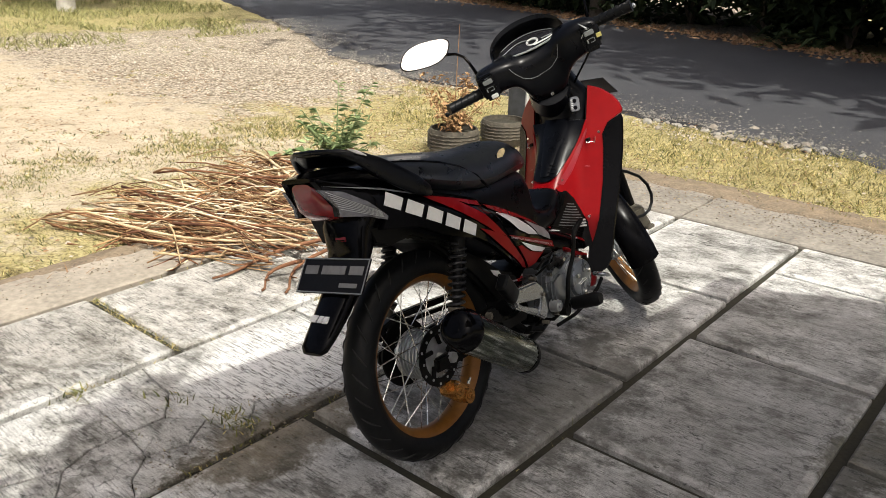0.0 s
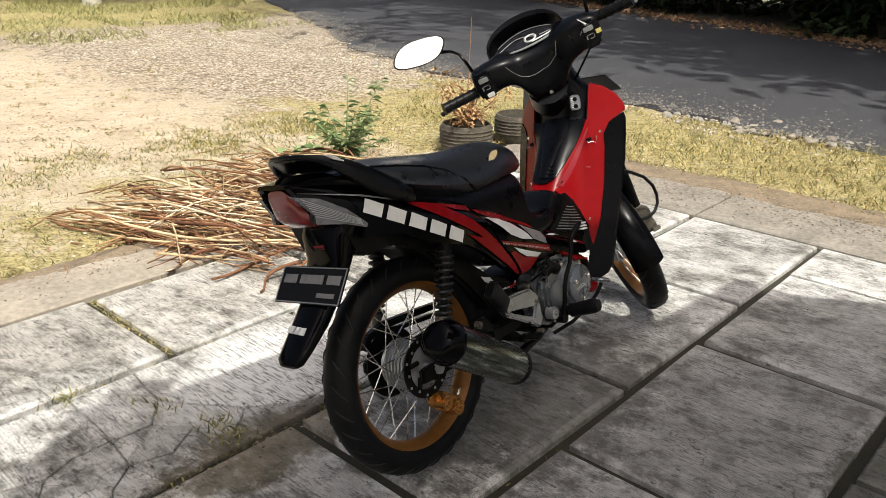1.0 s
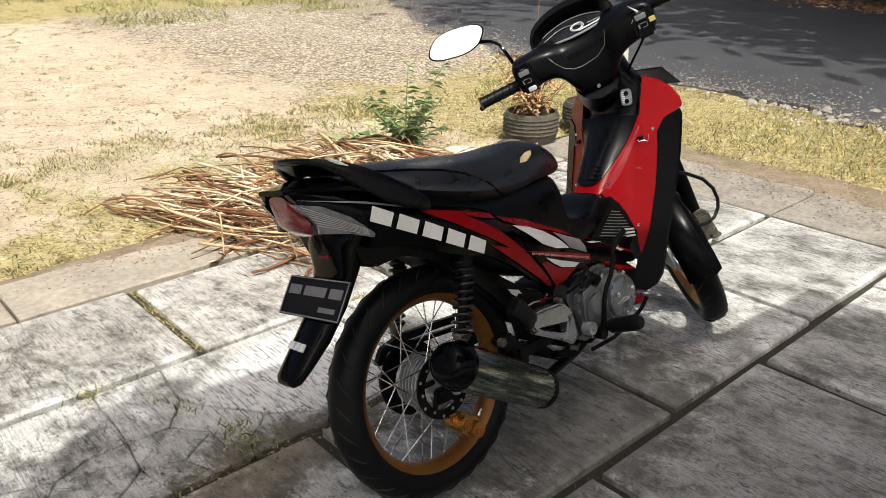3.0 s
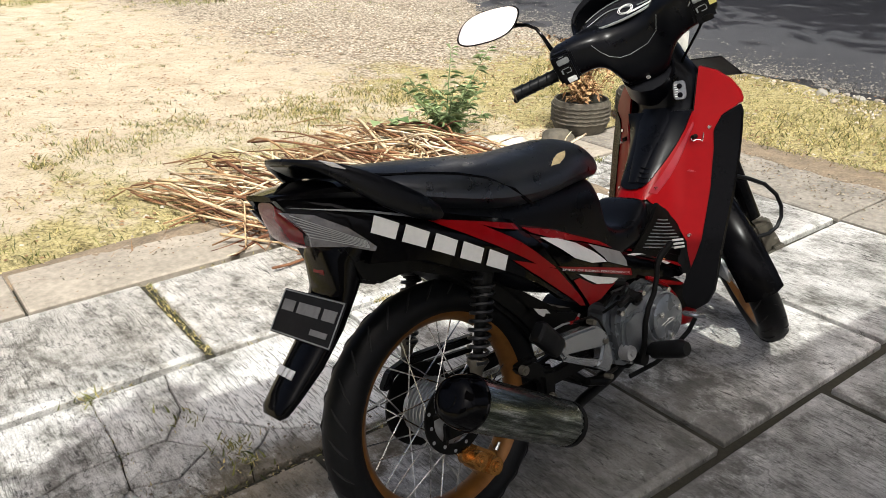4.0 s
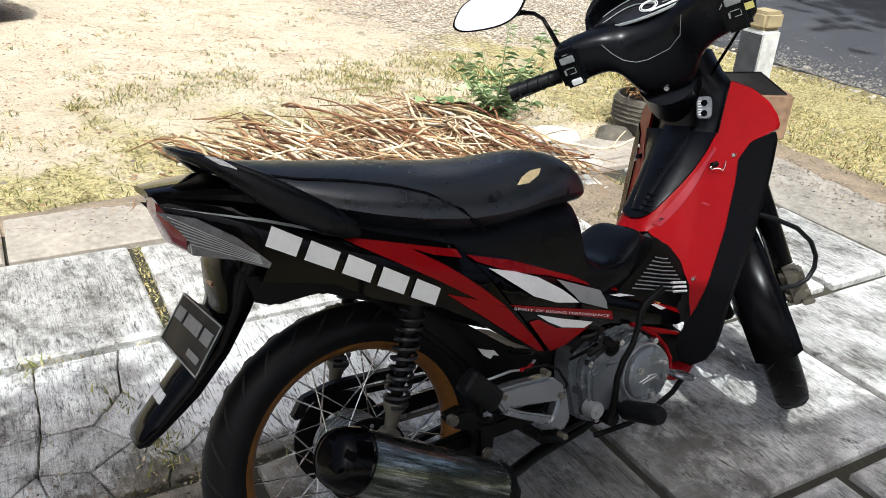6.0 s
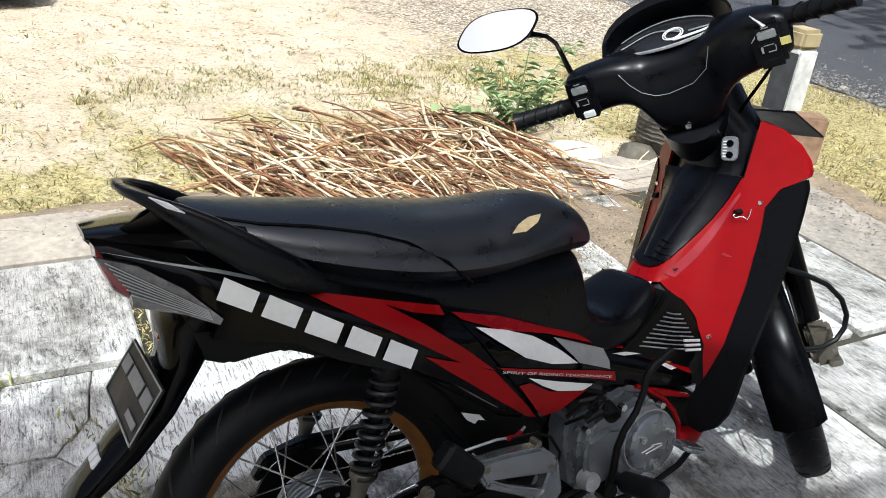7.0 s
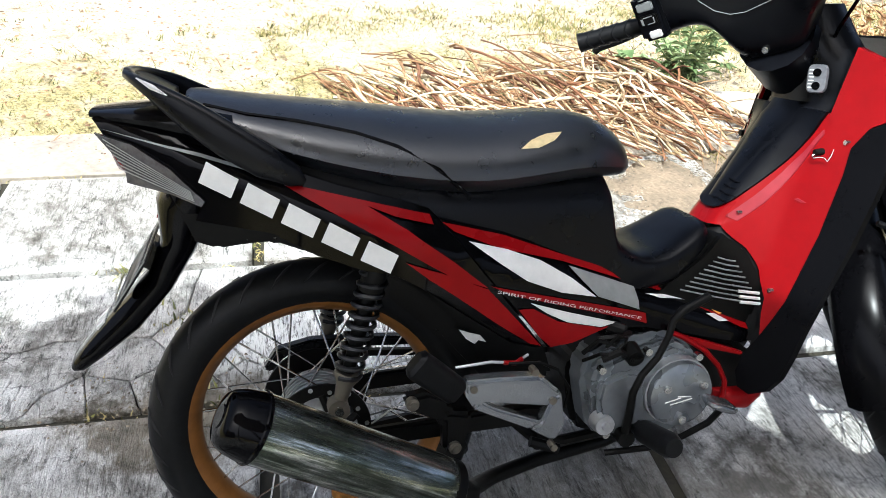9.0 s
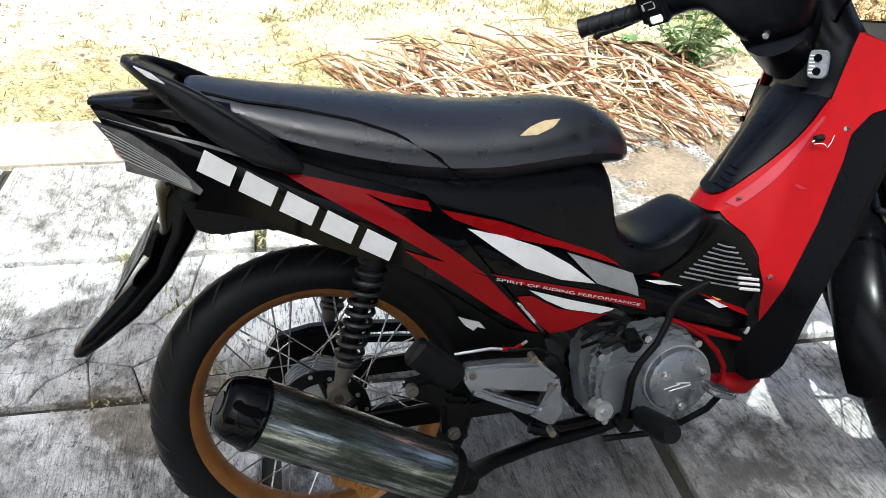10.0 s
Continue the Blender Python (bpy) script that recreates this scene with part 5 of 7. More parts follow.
def engine():
    case = [(0.478, 0.06), (0.487, 0.096), (0.512, 0.112), (0.545, 0.126), (0.585, 0.124), (0.628, 0.134), (0.675, 0.118), (0.712, 0.07), (0.718, 0.02), (0.70, -0.04), (0.645, -0.075), (0.55, -0.075), (0.497, -0.05), (0.486, 0.0)]
    e = part("engine", across(case, -0.12, -0.05, 0.012), CRANK, bike, "grey cast engine with round clutch cover")
    side = [(0.486, 0.058), (0.497, 0.092), (0.545, 0.112), (0.60, 0.11), (0.64, 0.122), (0.672, 0.108), (0.704, 0.066), (0.71, 0.02), (0.69, -0.036), (0.64, -0.062), (0.555, -0.062), (0.506, -0.042), (0.494, 0.0)]
    part("far_case", across([(x, z - 0.03) for x, z in case], -0.05, 0.135, 0.012), DULL, e, "grimy black far half of the engine")
    part("case_cover", across(side, -0.148, -0.115, 0.01), CRANK, e)
    part("case_step", across([(0.494, 0.03), (0.502, 0.068), (0.55, 0.082), (0.585, 0.076), (0.592, 0.0), (0.575, -0.03), (0.52, -0.03), (0.5, -0.01)], -0.158, -0.14, 0.008), CRANK, e)
    cc = (0.645, 0.034)
    cl = part("clutch_cover", tube([(cc[0], -0.14, cc[1]), (cc[0], -0.17, cc[1]), (cc[0], -0.178, cc[1]), (cc[0], -0.181, cc[1])], [0.0615, 0.0615, 0.0595, 0.054], 44), CRANK, e, "round grey clutch cover")
    part("cover_ring", tube([(cc[0], -0.145, cc[1]), (cc[0], -0.166, cc[1])], 0.0645, 44), ALU, cl)
    for dx, dz in ((-0.031, 0.017), (0.039, 0.016), (0.001, -0.046)):
        x, z = cc[0] + dx, cc[1] + dz
        part("cover_bolt", joined(tube([(x, -0.176, z), (x, -0.186, z)], [0.0085, 0.0075], 16), tube([(x, -0.1855, z), (x, -0.188, z)], 0.0045, 6)), CHROME, cl)
    for x0, z0, x1, z1 in ((0.612, 0.024, 0.642, 0.03), (0.622, 0.019, 0.664, 0.026), (0.636, 0.033, 0.662, 0.03)):
        part("cover_mark", tube([(x0, -0.1815, z0), (x1, -0.1815, z1)], 0.0012, 5), WHITE, cl)
    for x, z in ((0.503, 0.088), (0.59, 0.112), (0.69, 0.09), (0.70, -0.028), (0.515, -0.04)):
        part("case_bolt", tube([(x, -0.142, z), (x, -0.155, z)], 0.007, 10), CHROME, e)
    part("filler_cap", joined(tube([(0.563, -0.13, 0.112), (0.563, -0.158, 0.104)], [0.018, 0.016], 14), box(0.563, -0.16, 0.104, 0.024, 0.008, 0.008, None, 0.002)), DULL, e, "dark oil filler cap")
    part("drain_boss", joined(tube([(0.507, -0.14, -0.014), (0.507, -0.166, -0.014)], [0.021, 0.018], 18), tube([(0.507, -0.165, -0.014), (0.507, -0.172, -0.014)], 0.008, 6)), ALU, e)
    cyl = tube([(0.66, 0.0, 0.05), (0.86, 0.0, 0.075)], 0.05, 18)
    for k in range(7):
        x = 0.70 + 0.02 * k
        cyl = joined(cyl, box(x, 0, 0.055 + 0.1 * (x - 0.68), 0.007, 0.15, 0.14, Matrix.Rotation(radians(-7), 4, "Y"), 0.002))
    part("cylinder", cyl, DULL, e, "finned cylinder")
    part("carburettor", joined(box(0.53, -0.05, 0.165, 0.08, 0.07, 0.06, None, 0.01), tube([(0.53, -0.09, 0.16), (0.53, -0.12, 0.155), (0.55, -0.13, 0.15)], 0.012, 8), tube([(0.505, -0.125, 0.135), (0.535, -0.14, 0.142), (0.565, -0.125, 0.14)], 0.006, 6)), DULL, e)
    for pts, r in (([(0.48, -0.12, 0.11), (0.5, -0.14, 0.14), (0.53, -0.14, 0.128), (0.56, -0.12, 0.15)], 0.0045), ([(0.485, -0.11, 0.09), (0.5, -0.148, 0.118), (0.525, -0.148, 0.112), (0.545, -0.145, 0.13)], 0.0035), ([(0.505, -0.145, 0.105), (0.535, -0.152, 0.118), (0.556, -0.146, 0.104)], 0.007), ([(0.515, -0.14, 0.125), (0.53, -0.15, 0.15), (0.55, -0.145, 0.14), (0.548, -0.14, 0.12)], 0.003)):
        part("wiring", tube(pts, r, 7), DULL, e)
    part("kick_lever", tube([(0.548, -0.16, -0.04), (0.545, -0.176, 0.0), (0.547, -0.184, 0.055), (0.56, -0.187, 0.088), (0.588, -0.187, 0.118), (0.606, -0.187, 0.155), (0.613, -0.186, 0.182), (0.632, -0.183, 0.198), (0.682, -0.18, 0.217)], [0.008, 0.0075, 0.007, 0.0065, 0.0065, 0.0065, 0.007, 0.0085, 0.008], 10), DULL, bike, "black kick starter lever")
    part("kick_boss", tube([(0.548, -0.13, -0.045), (0.548, -0.17, -0.045)], 0.016, 12), DULL, bike)
    part("frame_pipe", tube([(0.645, -0.125, 0.132), (0.668, -0.128, 0.122), (0.716, -0.128, 0.089), (0.747, -0.127, 0.054), (0.765, -0.125, 0.02), (0.766, -0.122, -0.01), (0.757, -0.12, -0.03)], 0.0052, 8), RED, bike, "red frame pipe round the clutch cover")
    part("red_stripe", across([(0.666, 0.121), (0.73, 0.1), (0.806, 0.069), (0.80, 0.064), (0.73, 0.086), (0.68, 0.108)], -0.118, -0.105, 0.002), RED, bike)
    part("lower_mount", loft([[(x, y, z) for y, z in oval(-0.085, zc, hw, h, 14, 2.6)] for x, zc, hw, h in ((0.755, -0.012, 0.02, 0.01), (0.785, -0.028, 0.036, 0.022), (0.825, -0.033, 0.038, 0.024), (0.855, -0.022, 0.03, 0.016), (0.868, -0.012, 0.014, 0.008))]), RED, bike, "dull red lower engine mount")
    part("footpeg", tube([(0.575, -0.14, -0.035), (0.577, -0.17, -0.03), (0.578, -0.175, -0.03), (0.582, -0.255, -0.012), (0.583, -0.27, -0.01)], [0.013, 0.014, 0.021, 0.023, 0.017], 14), RUBBER, bike, "black rubber footpeg")
    part("peg_bar", tube([(0.575, -0.15, -0.035), (0.565, -0.1, -0.08), (0.565, 0.1, -0.08), (0.575, 0.16, -0.02), (0.575, 0.28, -0.01)], 0.009, 8), DULL, bike)
    tip = Matrix.Translation((0.692, -0.222, 0.03)) @ Matrix.Rotation(radians(22), 4, "Y")
    pedal = loft([[(x, y, z) for x, y in oval(0, 0, rx, ry, 20, 3)] for z, rx, ry in ((-0.004, 0.027, 0.021), (0.0, 0.031, 0.024), (0.005, 0.031, 0.024), (0.007, 0.028, 0.021))])
    pedal.transform(tip)
    pad = part("brake_pedal", pedal, HANGER, bike, "ribbed steel brake pedal")
    for k in range(6):
        rib = box(-0.02 + 0.008 * k, 0, 0.0075, 0.003, 0.036, 0.003)
        rib.transform(tip)
        part("pedal_rib", rib, CHROME, pad)
    part("pedal_arm", tube([(0.70, -0.218, 0.02), (0.685, -0.205, -0.012), (0.65, -0.185, -0.045), (0.60, -0.16, -0.075), (0.52, -0.14, -0.085)], 0.006, 8), DULL, bike)
    # pillion peg hanger
    h = part("peg_hanger", joined(across([(0.247, 0.115), (0.31, 0.113), (0.38, 0.106), (0.416, 0.073), (0.399, 0.048), (0.276, 0.072), (0.264, 0.061), (0.247, 0.091)], -0.182, -0.15, 0.006), across([(0.418, 0.073), (0.427, 0.002), (0.407, -0.023), (0.362, 0.008), (0.382, 0.018), (0.397, 0.05)], -0.178, -0.15, 0.005), across([(0.262, 0.06), (0.276, 0.072), (0.304, 0.054), (0.384, 0.018), (0.364, 0.006)], -0.176, -0.152, 0.004)), HANGER, bike, "cast aluminium footpeg hanger")
    for x, z in ((0.368, 0.117), (0.404, -0.03), (0.40, 0.06), (0.262, 0.1)):
        part("hanger_bolt", tube([(x, -0.165, z), (x, -0.186, z)], 0.0065, 8), CALIPER, h)
    ln = part("hanger_link", across([(0.149, 0.08), (0.197, 0.087), (0.219, 0.075), (0.23, 0.045), (0.271, 0.037), (0.252, -0.037), (0.217, -0.032), (0.218, 0.026), (0.167, 0.052)], -0.15, -0.118, 0.008), DULL, bike, "black cast link behind the footpeg")
    for x, z in ((0.165, 0.072), (0.236, -0.02)):
        part("link_bolt", joined(tube([(x, -0.145, z), (x, -0.158, z)], 0.011, 12), tube([(x, -0.157, z), (x, -0.162, z)], 0.006, 6)), CALIPER, ln)
    part("cable_guide", tube([(0.33, -0.155, 0.125), (0.385, -0.16, 0.122), (0.42, -0.15, 0.1), (0.445, -0.145, 0.06), (0.44, -0.14, 0.02)], 0.003, 6), DULL, bike)
    part("pillion_peg", loft([[Vector((0.158, -0.218, 0.178)).lerp(Vector((0.232, -0.198, 0.106)), t) + Vector((-0.66, 0, -0.7)) * a * 0.025 + Vector((0, b * 0.018, 0)) for a, b in oval(0, 0, s, s, 14, 4)] for t, s in ((-0.02, 0.7), (0.05, 1.0), (0.5, 1.0), (0.92, 0.95), (1.0, 0.7))]), RUBBER, bike, "folded black pillion footpeg")
    part("brake_cable", tube([(0.24, -0.15, 0.127), (0.30, -0.155, 0.132), (0.345, -0.15, 0.122), (0.37, -0.14, 0.13)], 0.0026, 6), ALU, bike)
    part("cable_sleeve", tube([(0.322, -0.154, 0.1275), (0.345, -0.15, 0.122), (0.358, -0.145, 0.126)], 0.0042, 7), RED, bike, "short red cable sleeve")
    for s in (-1, 1):
        part("swingarm", across([(-0.035, 0.02), (-0.04, -0.018), (0.02, -0.022), (0.40, -0.022), (0.42, 0.012), (0.38, 0.018), (0.04, 0.01), (0.02, 0.02)], s * 0.095, s * 0.115, 0.006), DULL, bike, "dark steel swingarm")
        top, bot = Vector((0.122, s * 0.126, 0.315)), Vector((0.046, s * 0.123, 0.068))
        ax = (bot - top).normalized()
        part("shock_top", tube([top - ax * 0.02, top + ax * 0.05], 0.02, 12), DULL, bike)
        sk = part("shock_absorber", tube([top + ax * 0.02, top + ax * 0.13, bot - ax * 0.05], [0.013, 0.013, 0.01], 12), DULL, bike, "shock absorber with black coil spring")
        part("shock_foot", joined(tube([bot - ax * 0.066, bot - ax * 0.058, bot - ax * 0.045, bot - ax * 0.01], [0.022, 0.023, 0.015, 0.0105], 14), tube([bot + Vector((0, -0.014, 0)), bot + Vector((0, 0.014, 0))], 0.018, 16)), CALIPER, sk, "grey cast shock foot")
        part("shock_nut", tube([bot + Vector((0, -0.02, 0)), bot + Vector((0, 0.02, 0))], 0.008, 6), CHROME, sk)
        sp = []
        u1 = ax.orthogonal().normalized()
        u2 = ax.cross(u1)
        for k in range(121):
            a = 2 * math.pi * k / 12
            sp.append(top + ax * (0.02 + 0.18 * k / 120) + 0.0215 * (math.cos(a) * u1 + math.sin(a) * u2))
        part("spring", tube(sp, 0.0044, 6), SPRING, sk)
    rings = []
    for k in range(13):
        a = radians(12 + 62 * k / 12)
        o = [(r * math.cos(a), y, r * math.sin(a)) for r, y in ((0.318, -0.085), (0.332, -0.05), (0.336, 0.0), (0.332, 0.05), (0.318, 0.085), (0.312, 0.085), (0.326, 0.0), (0.312, -0.085))]
        rings.append(o)
    part("inner_mudguard", loft(rings), DULL, bike, "black inner mudguard over the wheel")
    part("chain_guard", across([(-0.07, 0.07), (-0.045, 0.105), (0.02, 0.118), (0.12, 0.112), (0.34, 0.09), (0.34, 0.074), (0.12, 0.093), (0.02, 0.099), (-0.03, 0.09), (-0.055, 0.062)], 0.05, 0.075, 0.004), SATIN, bike)
    spk = spun([(0.05, 0.058), (0.096, 0.058), (0.096, 0.064), (0.05, 0.064)], (0, 0, 0), 40)
    for k in range(6):
        a = 2 * math.pi * k / 6
        spk = joined(spk, tube([(0.03 * math.cos(a), 0.061, 0.03 * math.sin(a)), (0.06 * math.cos(a), 0.061, 0.06 * math.sin(a))], 0.008, 6))
    spk.transform(Matrix.Translation((0.022, -0.008, 0.004)))
    part("sprocket", spk, DULL, bike, "grimy black rear sprocket")
    for dz in (0.086, -0.086):
        part("chain_run", box(0.27, 0.061, dz * 0.72, 0.54, 0.012, 0.012, Matrix.Rotation(radians(6 if dz > 0 else -6), 4, "Y")), DULL, bike)
    cal = part("rear_caliper", joined(box(0.07, -0.07, -0.122, 0.085, 0.042, 0.05, Matrix.Rotation(radians(38), 4, "Y"), 0.01), tube([(0.048, -0.1, -0.108), (0.048, -0.045, -0.108)], 0.021, 16), tube([(0.088, -0.1, -0.14), (0.088, -0.045, -0.14)], 0.021, 16), box(0.03, -0.075, -0.09, 0.03, 0.022, 0.03, None, 0.006)), BRASS, bike, "gold anodised rear brake caliper")
    for x, z in ((0.048, -0.108), (0.088, -0.14)):
        part("piston_cap", joined(tube([(x, -0.099, z), (x, -0.106, z)], [0.013, 0.011], 14), tube([(x, -0.105, z), (x, -0.109, z)], 0.005, 6)), BRASS, cal)
    part("bleed_screw", tube([(0.11, -0.08, -0.115), (0.122, -0.082, -0.1)], [0.005, 0.003], 7), CHROME, cal)
    # exhaust
    a, b = Vector((-0.132, -0.271, 0.158)), Vector((0.206, -0.218, -0.055))
    ax = (b - a).normalized()
    mf = part("muffler", tube([a + ax * 0.04, a + ax * 0.052, b - ax * 0.03, b, b + ax * 0.02], [0.05, 0.053, 0.051, 0.048, 0.03], 32), STEEL, bike, "stained steel muffler with black end cap")
    part("end_cap", tube([a, a + ax * 0.003, a + ax * 0.009, a + ax * 0.022, a + ax * 0.05], [0.022, 0.036, 0.042, 0.048, 0.0535], 32), BLACK, mf, "black plastic end cap")
    part("outlet", tube([a - ax * 0.002, a + ax * 0.004], [0.017, 0.02], 20), BLACK, mf)
    part("cap_ring", tube([a + ax * 0.049, a + ax * 0.051, a + ax * 0.055, a + ax * 0.057], [0.0535, 0.0555, 0.0555, 0.0535], 32), BLACK, mf)
    part("muffler_clamp", tube([b - ax * 0.012, b + ax * 0.004], 0.0505, 24), DULL, mf)
    part("exhaust_pipe", tube([b, b + ax * 0.04, (0.265, -0.155, -0.105), (0.32, -0.1, -0.125), (0.42, -0.06, -0.13), (0.56, -0.045, -0.12), (0.70, -0.03, -0.085), (0.80, -0.03, -0.03), (0.82, -0.02, 0.03)], [0.032, 0.024, 0.016, 0.014, 0.014, 0.014, 0.014, 0.014, 0.014], 14), DULL, bike, "dark exhaust pipe")
    part("under_frame", joined(tube([(0.36, -0.09, -0.02), (0.40, -0.1, -0.06), (0.46, -0.08, -0.085), (0.56, -0.06, -0.09)], 0.011, 8), tube([(0.36, 0.09, -0.02), (0.40, 0.1, -0.06), (0.46, 0.08, -0.085)], 0.011, 8), tube([(0.40, -0.12, -0.06), (0.40, 0.12, -0.06)], 0.012, 8), tube([(0.38, -0.13, -0.045), (0.43, -0.14, -0.062)], 0.01, 8)), DULL, bike)
    part("side_stand", joined(tube([(0.455, 0.10, -0.08), (0.48, 0.17, -0.15), (0.515, 0.262, -0.228)], 0.011, 8), box(0.52, 0.265, -0.231, 0.05, 0.035, 0.008)), DULL, bike, "steel side stand")


wheel("rear_wheel", (0, 0, 0), Matrix.Translation((0.022, -0.016, 0.004)), size=0.988)
bodywork()
front_body()
bars()
fork_and_front()
engine()


# ---- yard things ----
def cloud(name, verts, faces, mat, label, category, group=""):
    """Countless small pieces as one mesh of kind stuff."""
    me = bpy.data.meshes.new(name)
    me.from_pydata([tuple(v) for v in verts], [], faces)
    me.materials.append(mat)
    return tagged(new(name, me), label, category, group, "stuff")


def blades(rng, places, height, width, lean=0.5):
    """Thin curved grass blades at the places (x, y, z, scale)."""
    verts, faces = [], []
    for x, y, z, s in places:
        a, h = rng.uniform(0, 6.283), height * s * rng.uniform(0.5, 1.2)
        w = width * rng.uniform(0.6, 1.3)
        l = lean * h * rng.uniform(0.2, 1.6)
        dx, dy = math.cos(a), math.sin(a)
        b = rng.uniform(0, 6.283)
        px, py = math.cos(b) * w, math.sin(b) * w
        i = len(verts)
        verts += [(x - px, y - py, z), (x + px, y + py, z), (x + dx * l * 0.4 + px * 0.7, y + dy * l * 0.4 + py * 0.7, z + h * 0.6), (x + dx * l * 0.4 - px * 0.7, y + dy * l * 0.4 - py * 0.7, z + h * 0.6), (x + dx * l, y + dy * l, z + h)]
        faces += [(i, i + 1, i + 2, i + 3), (i + 3, i + 2, i + 4)]
    return verts, faces


def pebbles(rng, places):
    verts, faces = [], []
    for x, y, z, s in places:
        i = len(verts)
        a, st = rng.uniform(0, 6.283), rng.uniform(0.6, 1.0)
        c, d = math.cos(a) * s, math.sin(a) * s
        verts += [(x + c, y + d, z), (x - d * st, y + c * st, z), (x - c, y - d, z), (x + d * st, y - c * st, z), (x + c * 0.2, y + d * 0.1, z + s * rng.uniform(0.35, 0.8)), (x, y, z - s * 0.3)]
        faces += [(i, i + 1, i + 4), (i + 1, i + 2, i + 4), (i + 2, i + 3, i + 4), (i + 3, i, i + 4)]
    return verts, faces


def in_yard(x, y):
    """Paving coordinates of a place."""
    d = Vector((x - 0.72, y - 2.66, 0))
    return d.dot(SU), d.dot(SV)


FARGRASS = leafy("yard_grass", (0.09, 0.1, 0.03), (0.4, 0.38, 0.16))


def grass():
    rng = random.Random(11)
    green, dry = [], []
    for _ in range(95000):
        u, v = rng.uniform(-3.3, 4.3), rng.uniform(-3.2, 12)
        p = uv(u, v)
        if u < 2.36 and v < 2.36:
            continue
        patch = noise.noise((p.x * 1.1, p.y * 1.1, 3)) + 0.5 * noise.noise((p.x * 3.1, p.y * 3.1, 7))
        near_plant = math.hypot(p.x + 0.75, p.y - 5.5)
        strip = 2.4 < u < 3.95 and v < 7
        edge = 2.34 < v < 3.3 and u < -0.4
        dens = 0.0
        if strip and p.x > -0.6:
            dens = 0.45 + 0.3 * patch + 1.2 * noise.noise((p.x * 10, p.y * 10, 35))
        elif near_plant < 1.5:
            dens = 0.95 - 0.25 * near_plant + 0.5 * patch
        elif edge:
            dens = 0.4 + 0.9 * patch
        else:
            dens = 0.12 * (patch - 0.1)
        if rng.random() < dens:
            q = (p.x, p.y, -0.015, 1.0 if strip else 0.8)
            (green if rng.random() < (0.3 if patch > 0.1 else 0.12) else dry).append(q)
    for _ in range(60000):
        u, v = rng.uniform(2.38, 3.98), rng.uniform(-3.0, 6.5)
        p = uv(u, v)
        clump = noise.noise((p.x * 9, p.y * 9, 31)) + 0.6 * noise.noise((p.x * 21, p.y * 21, 33))
        if p.x < -0.7 or rng.random() > 0.5 + 0.5 * noise.noise((p.x * 2.3, p.y * 2.3, 13)) + 1.3 * clump:
            continue
        (green if rng.random() < 0.22 else dry).append((p.x, p.y, -0.015, 0.8))
    # small tufts over the open yard, thicker around the heap and beyond the gravel
    for _ in range(2600):
        u, v = rng.uniform(-2.5, 6.0), rng.uniform(2.4, 13)
        p = uv(u, v)
        n = noise.noise((p.x * 1.3, p.y * 1.3, 21))
        close = u < 1.3 and v < 3.9
        if rng.random() > (0.75 + n if close else 0.2 + 0.9 * n if v < 8.5 else 0.55 + n) or u > 3.9 + 0.35 * max(0, v - 5):
            continue
        size = rng.uniform(0.5, 1.0)
        for _k in range(rng.randint(8, 22)):
            (green if rng.random() < 0.45 else dry).append((p.x + rng.gauss(0, 0.035 * size), p.y + rng.gauss(0, 0.025 * size), -0.012, 0.65 * size))
    for _ in range(1500):
        u, v = rng.uniform(-0.9, 1.8), rng.gauss(3.65, 0.35)
        p = uv(u, v)
        n = noise.noise((p.x * 1.8, p.y * 1.8, 41)) + 0.5 * noise.noise((p.x * 5, p.y * 5, 43))
        if v < 2.6 or rng.random() > 0.45 + 1.1 * n:
            continue
        size = rng.uniform(0.5, 1.1)
        for _k in range(rng.randint(8, 20)):
            (green if rng.random() < 0.4 else dry).append((p.x + rng.gauss(0, 0.04 * size), p.y + rng.gauss(0, 0.03 * size), -0.012, 0.75 * size))
    # weeds in the joints
    for _ in range(1500):
        j = rng.choice([("v", 1.275), ("v", 0.655), ("v", 1.935), ("u", -0.9), ("u", -1.28), ("v", 0.0)])
        w = rng.uniform(-2.4, 0.2)
        c = noise.noise((w * 3, j[1] * 7, 1))
        if j[0] == "v":
            if (j[1] == 0.0 and rng.random() < 0.9) or c < -0.05:
                continue
            p = uv(w, j[1] + rng.gauss(0, 0.012))
        else:
            p = uv(j[1] + rng.gauss(0, 0.012), rng.uniform(1.3, 1.93) if j[1] == -0.9 else rng.uniform(0.66, 1.27))
        (green if rng.random() < 0.15 else dry).append((p.x, p.y, -0.016, 0.3))
    for cu, cv, n in ((1.0, 1.5, 60), (1.25, 1.75, 70), (1.55, 1.9, 60), (0.9, 1.85, 50), (1.45, 1.55, 40), (0.72, 1.3, 30), (-1.05, 0.80, 60), (-1.1, 1.0, 30), (-1.03, 0.72, 50), (-0.28, 1.25, 25), (-1.28, 1.27, 50)):
        for _ in range(n):
            p = uv(cu + rng.gauss(0, 0.03), cv + rng.gauss(0, 0.03))
            (green if rng.random() < 0.6 else dry).append((p.x, p.y, -0.008, 0.42))
    v, f = blades(rng, dry, 0.04, 0.0026, 1.5)
    cloud("dry_grass", v, f, STRAW, "short dry straw-coloured grass on the verge", "grass")
    v, f = blades(rng, green, 0.05, 0.003, 1.2)
    cloud("green_grass", v, f, OLIVE, "sparse green weeds between slabs and straw", "grass")
    far = []
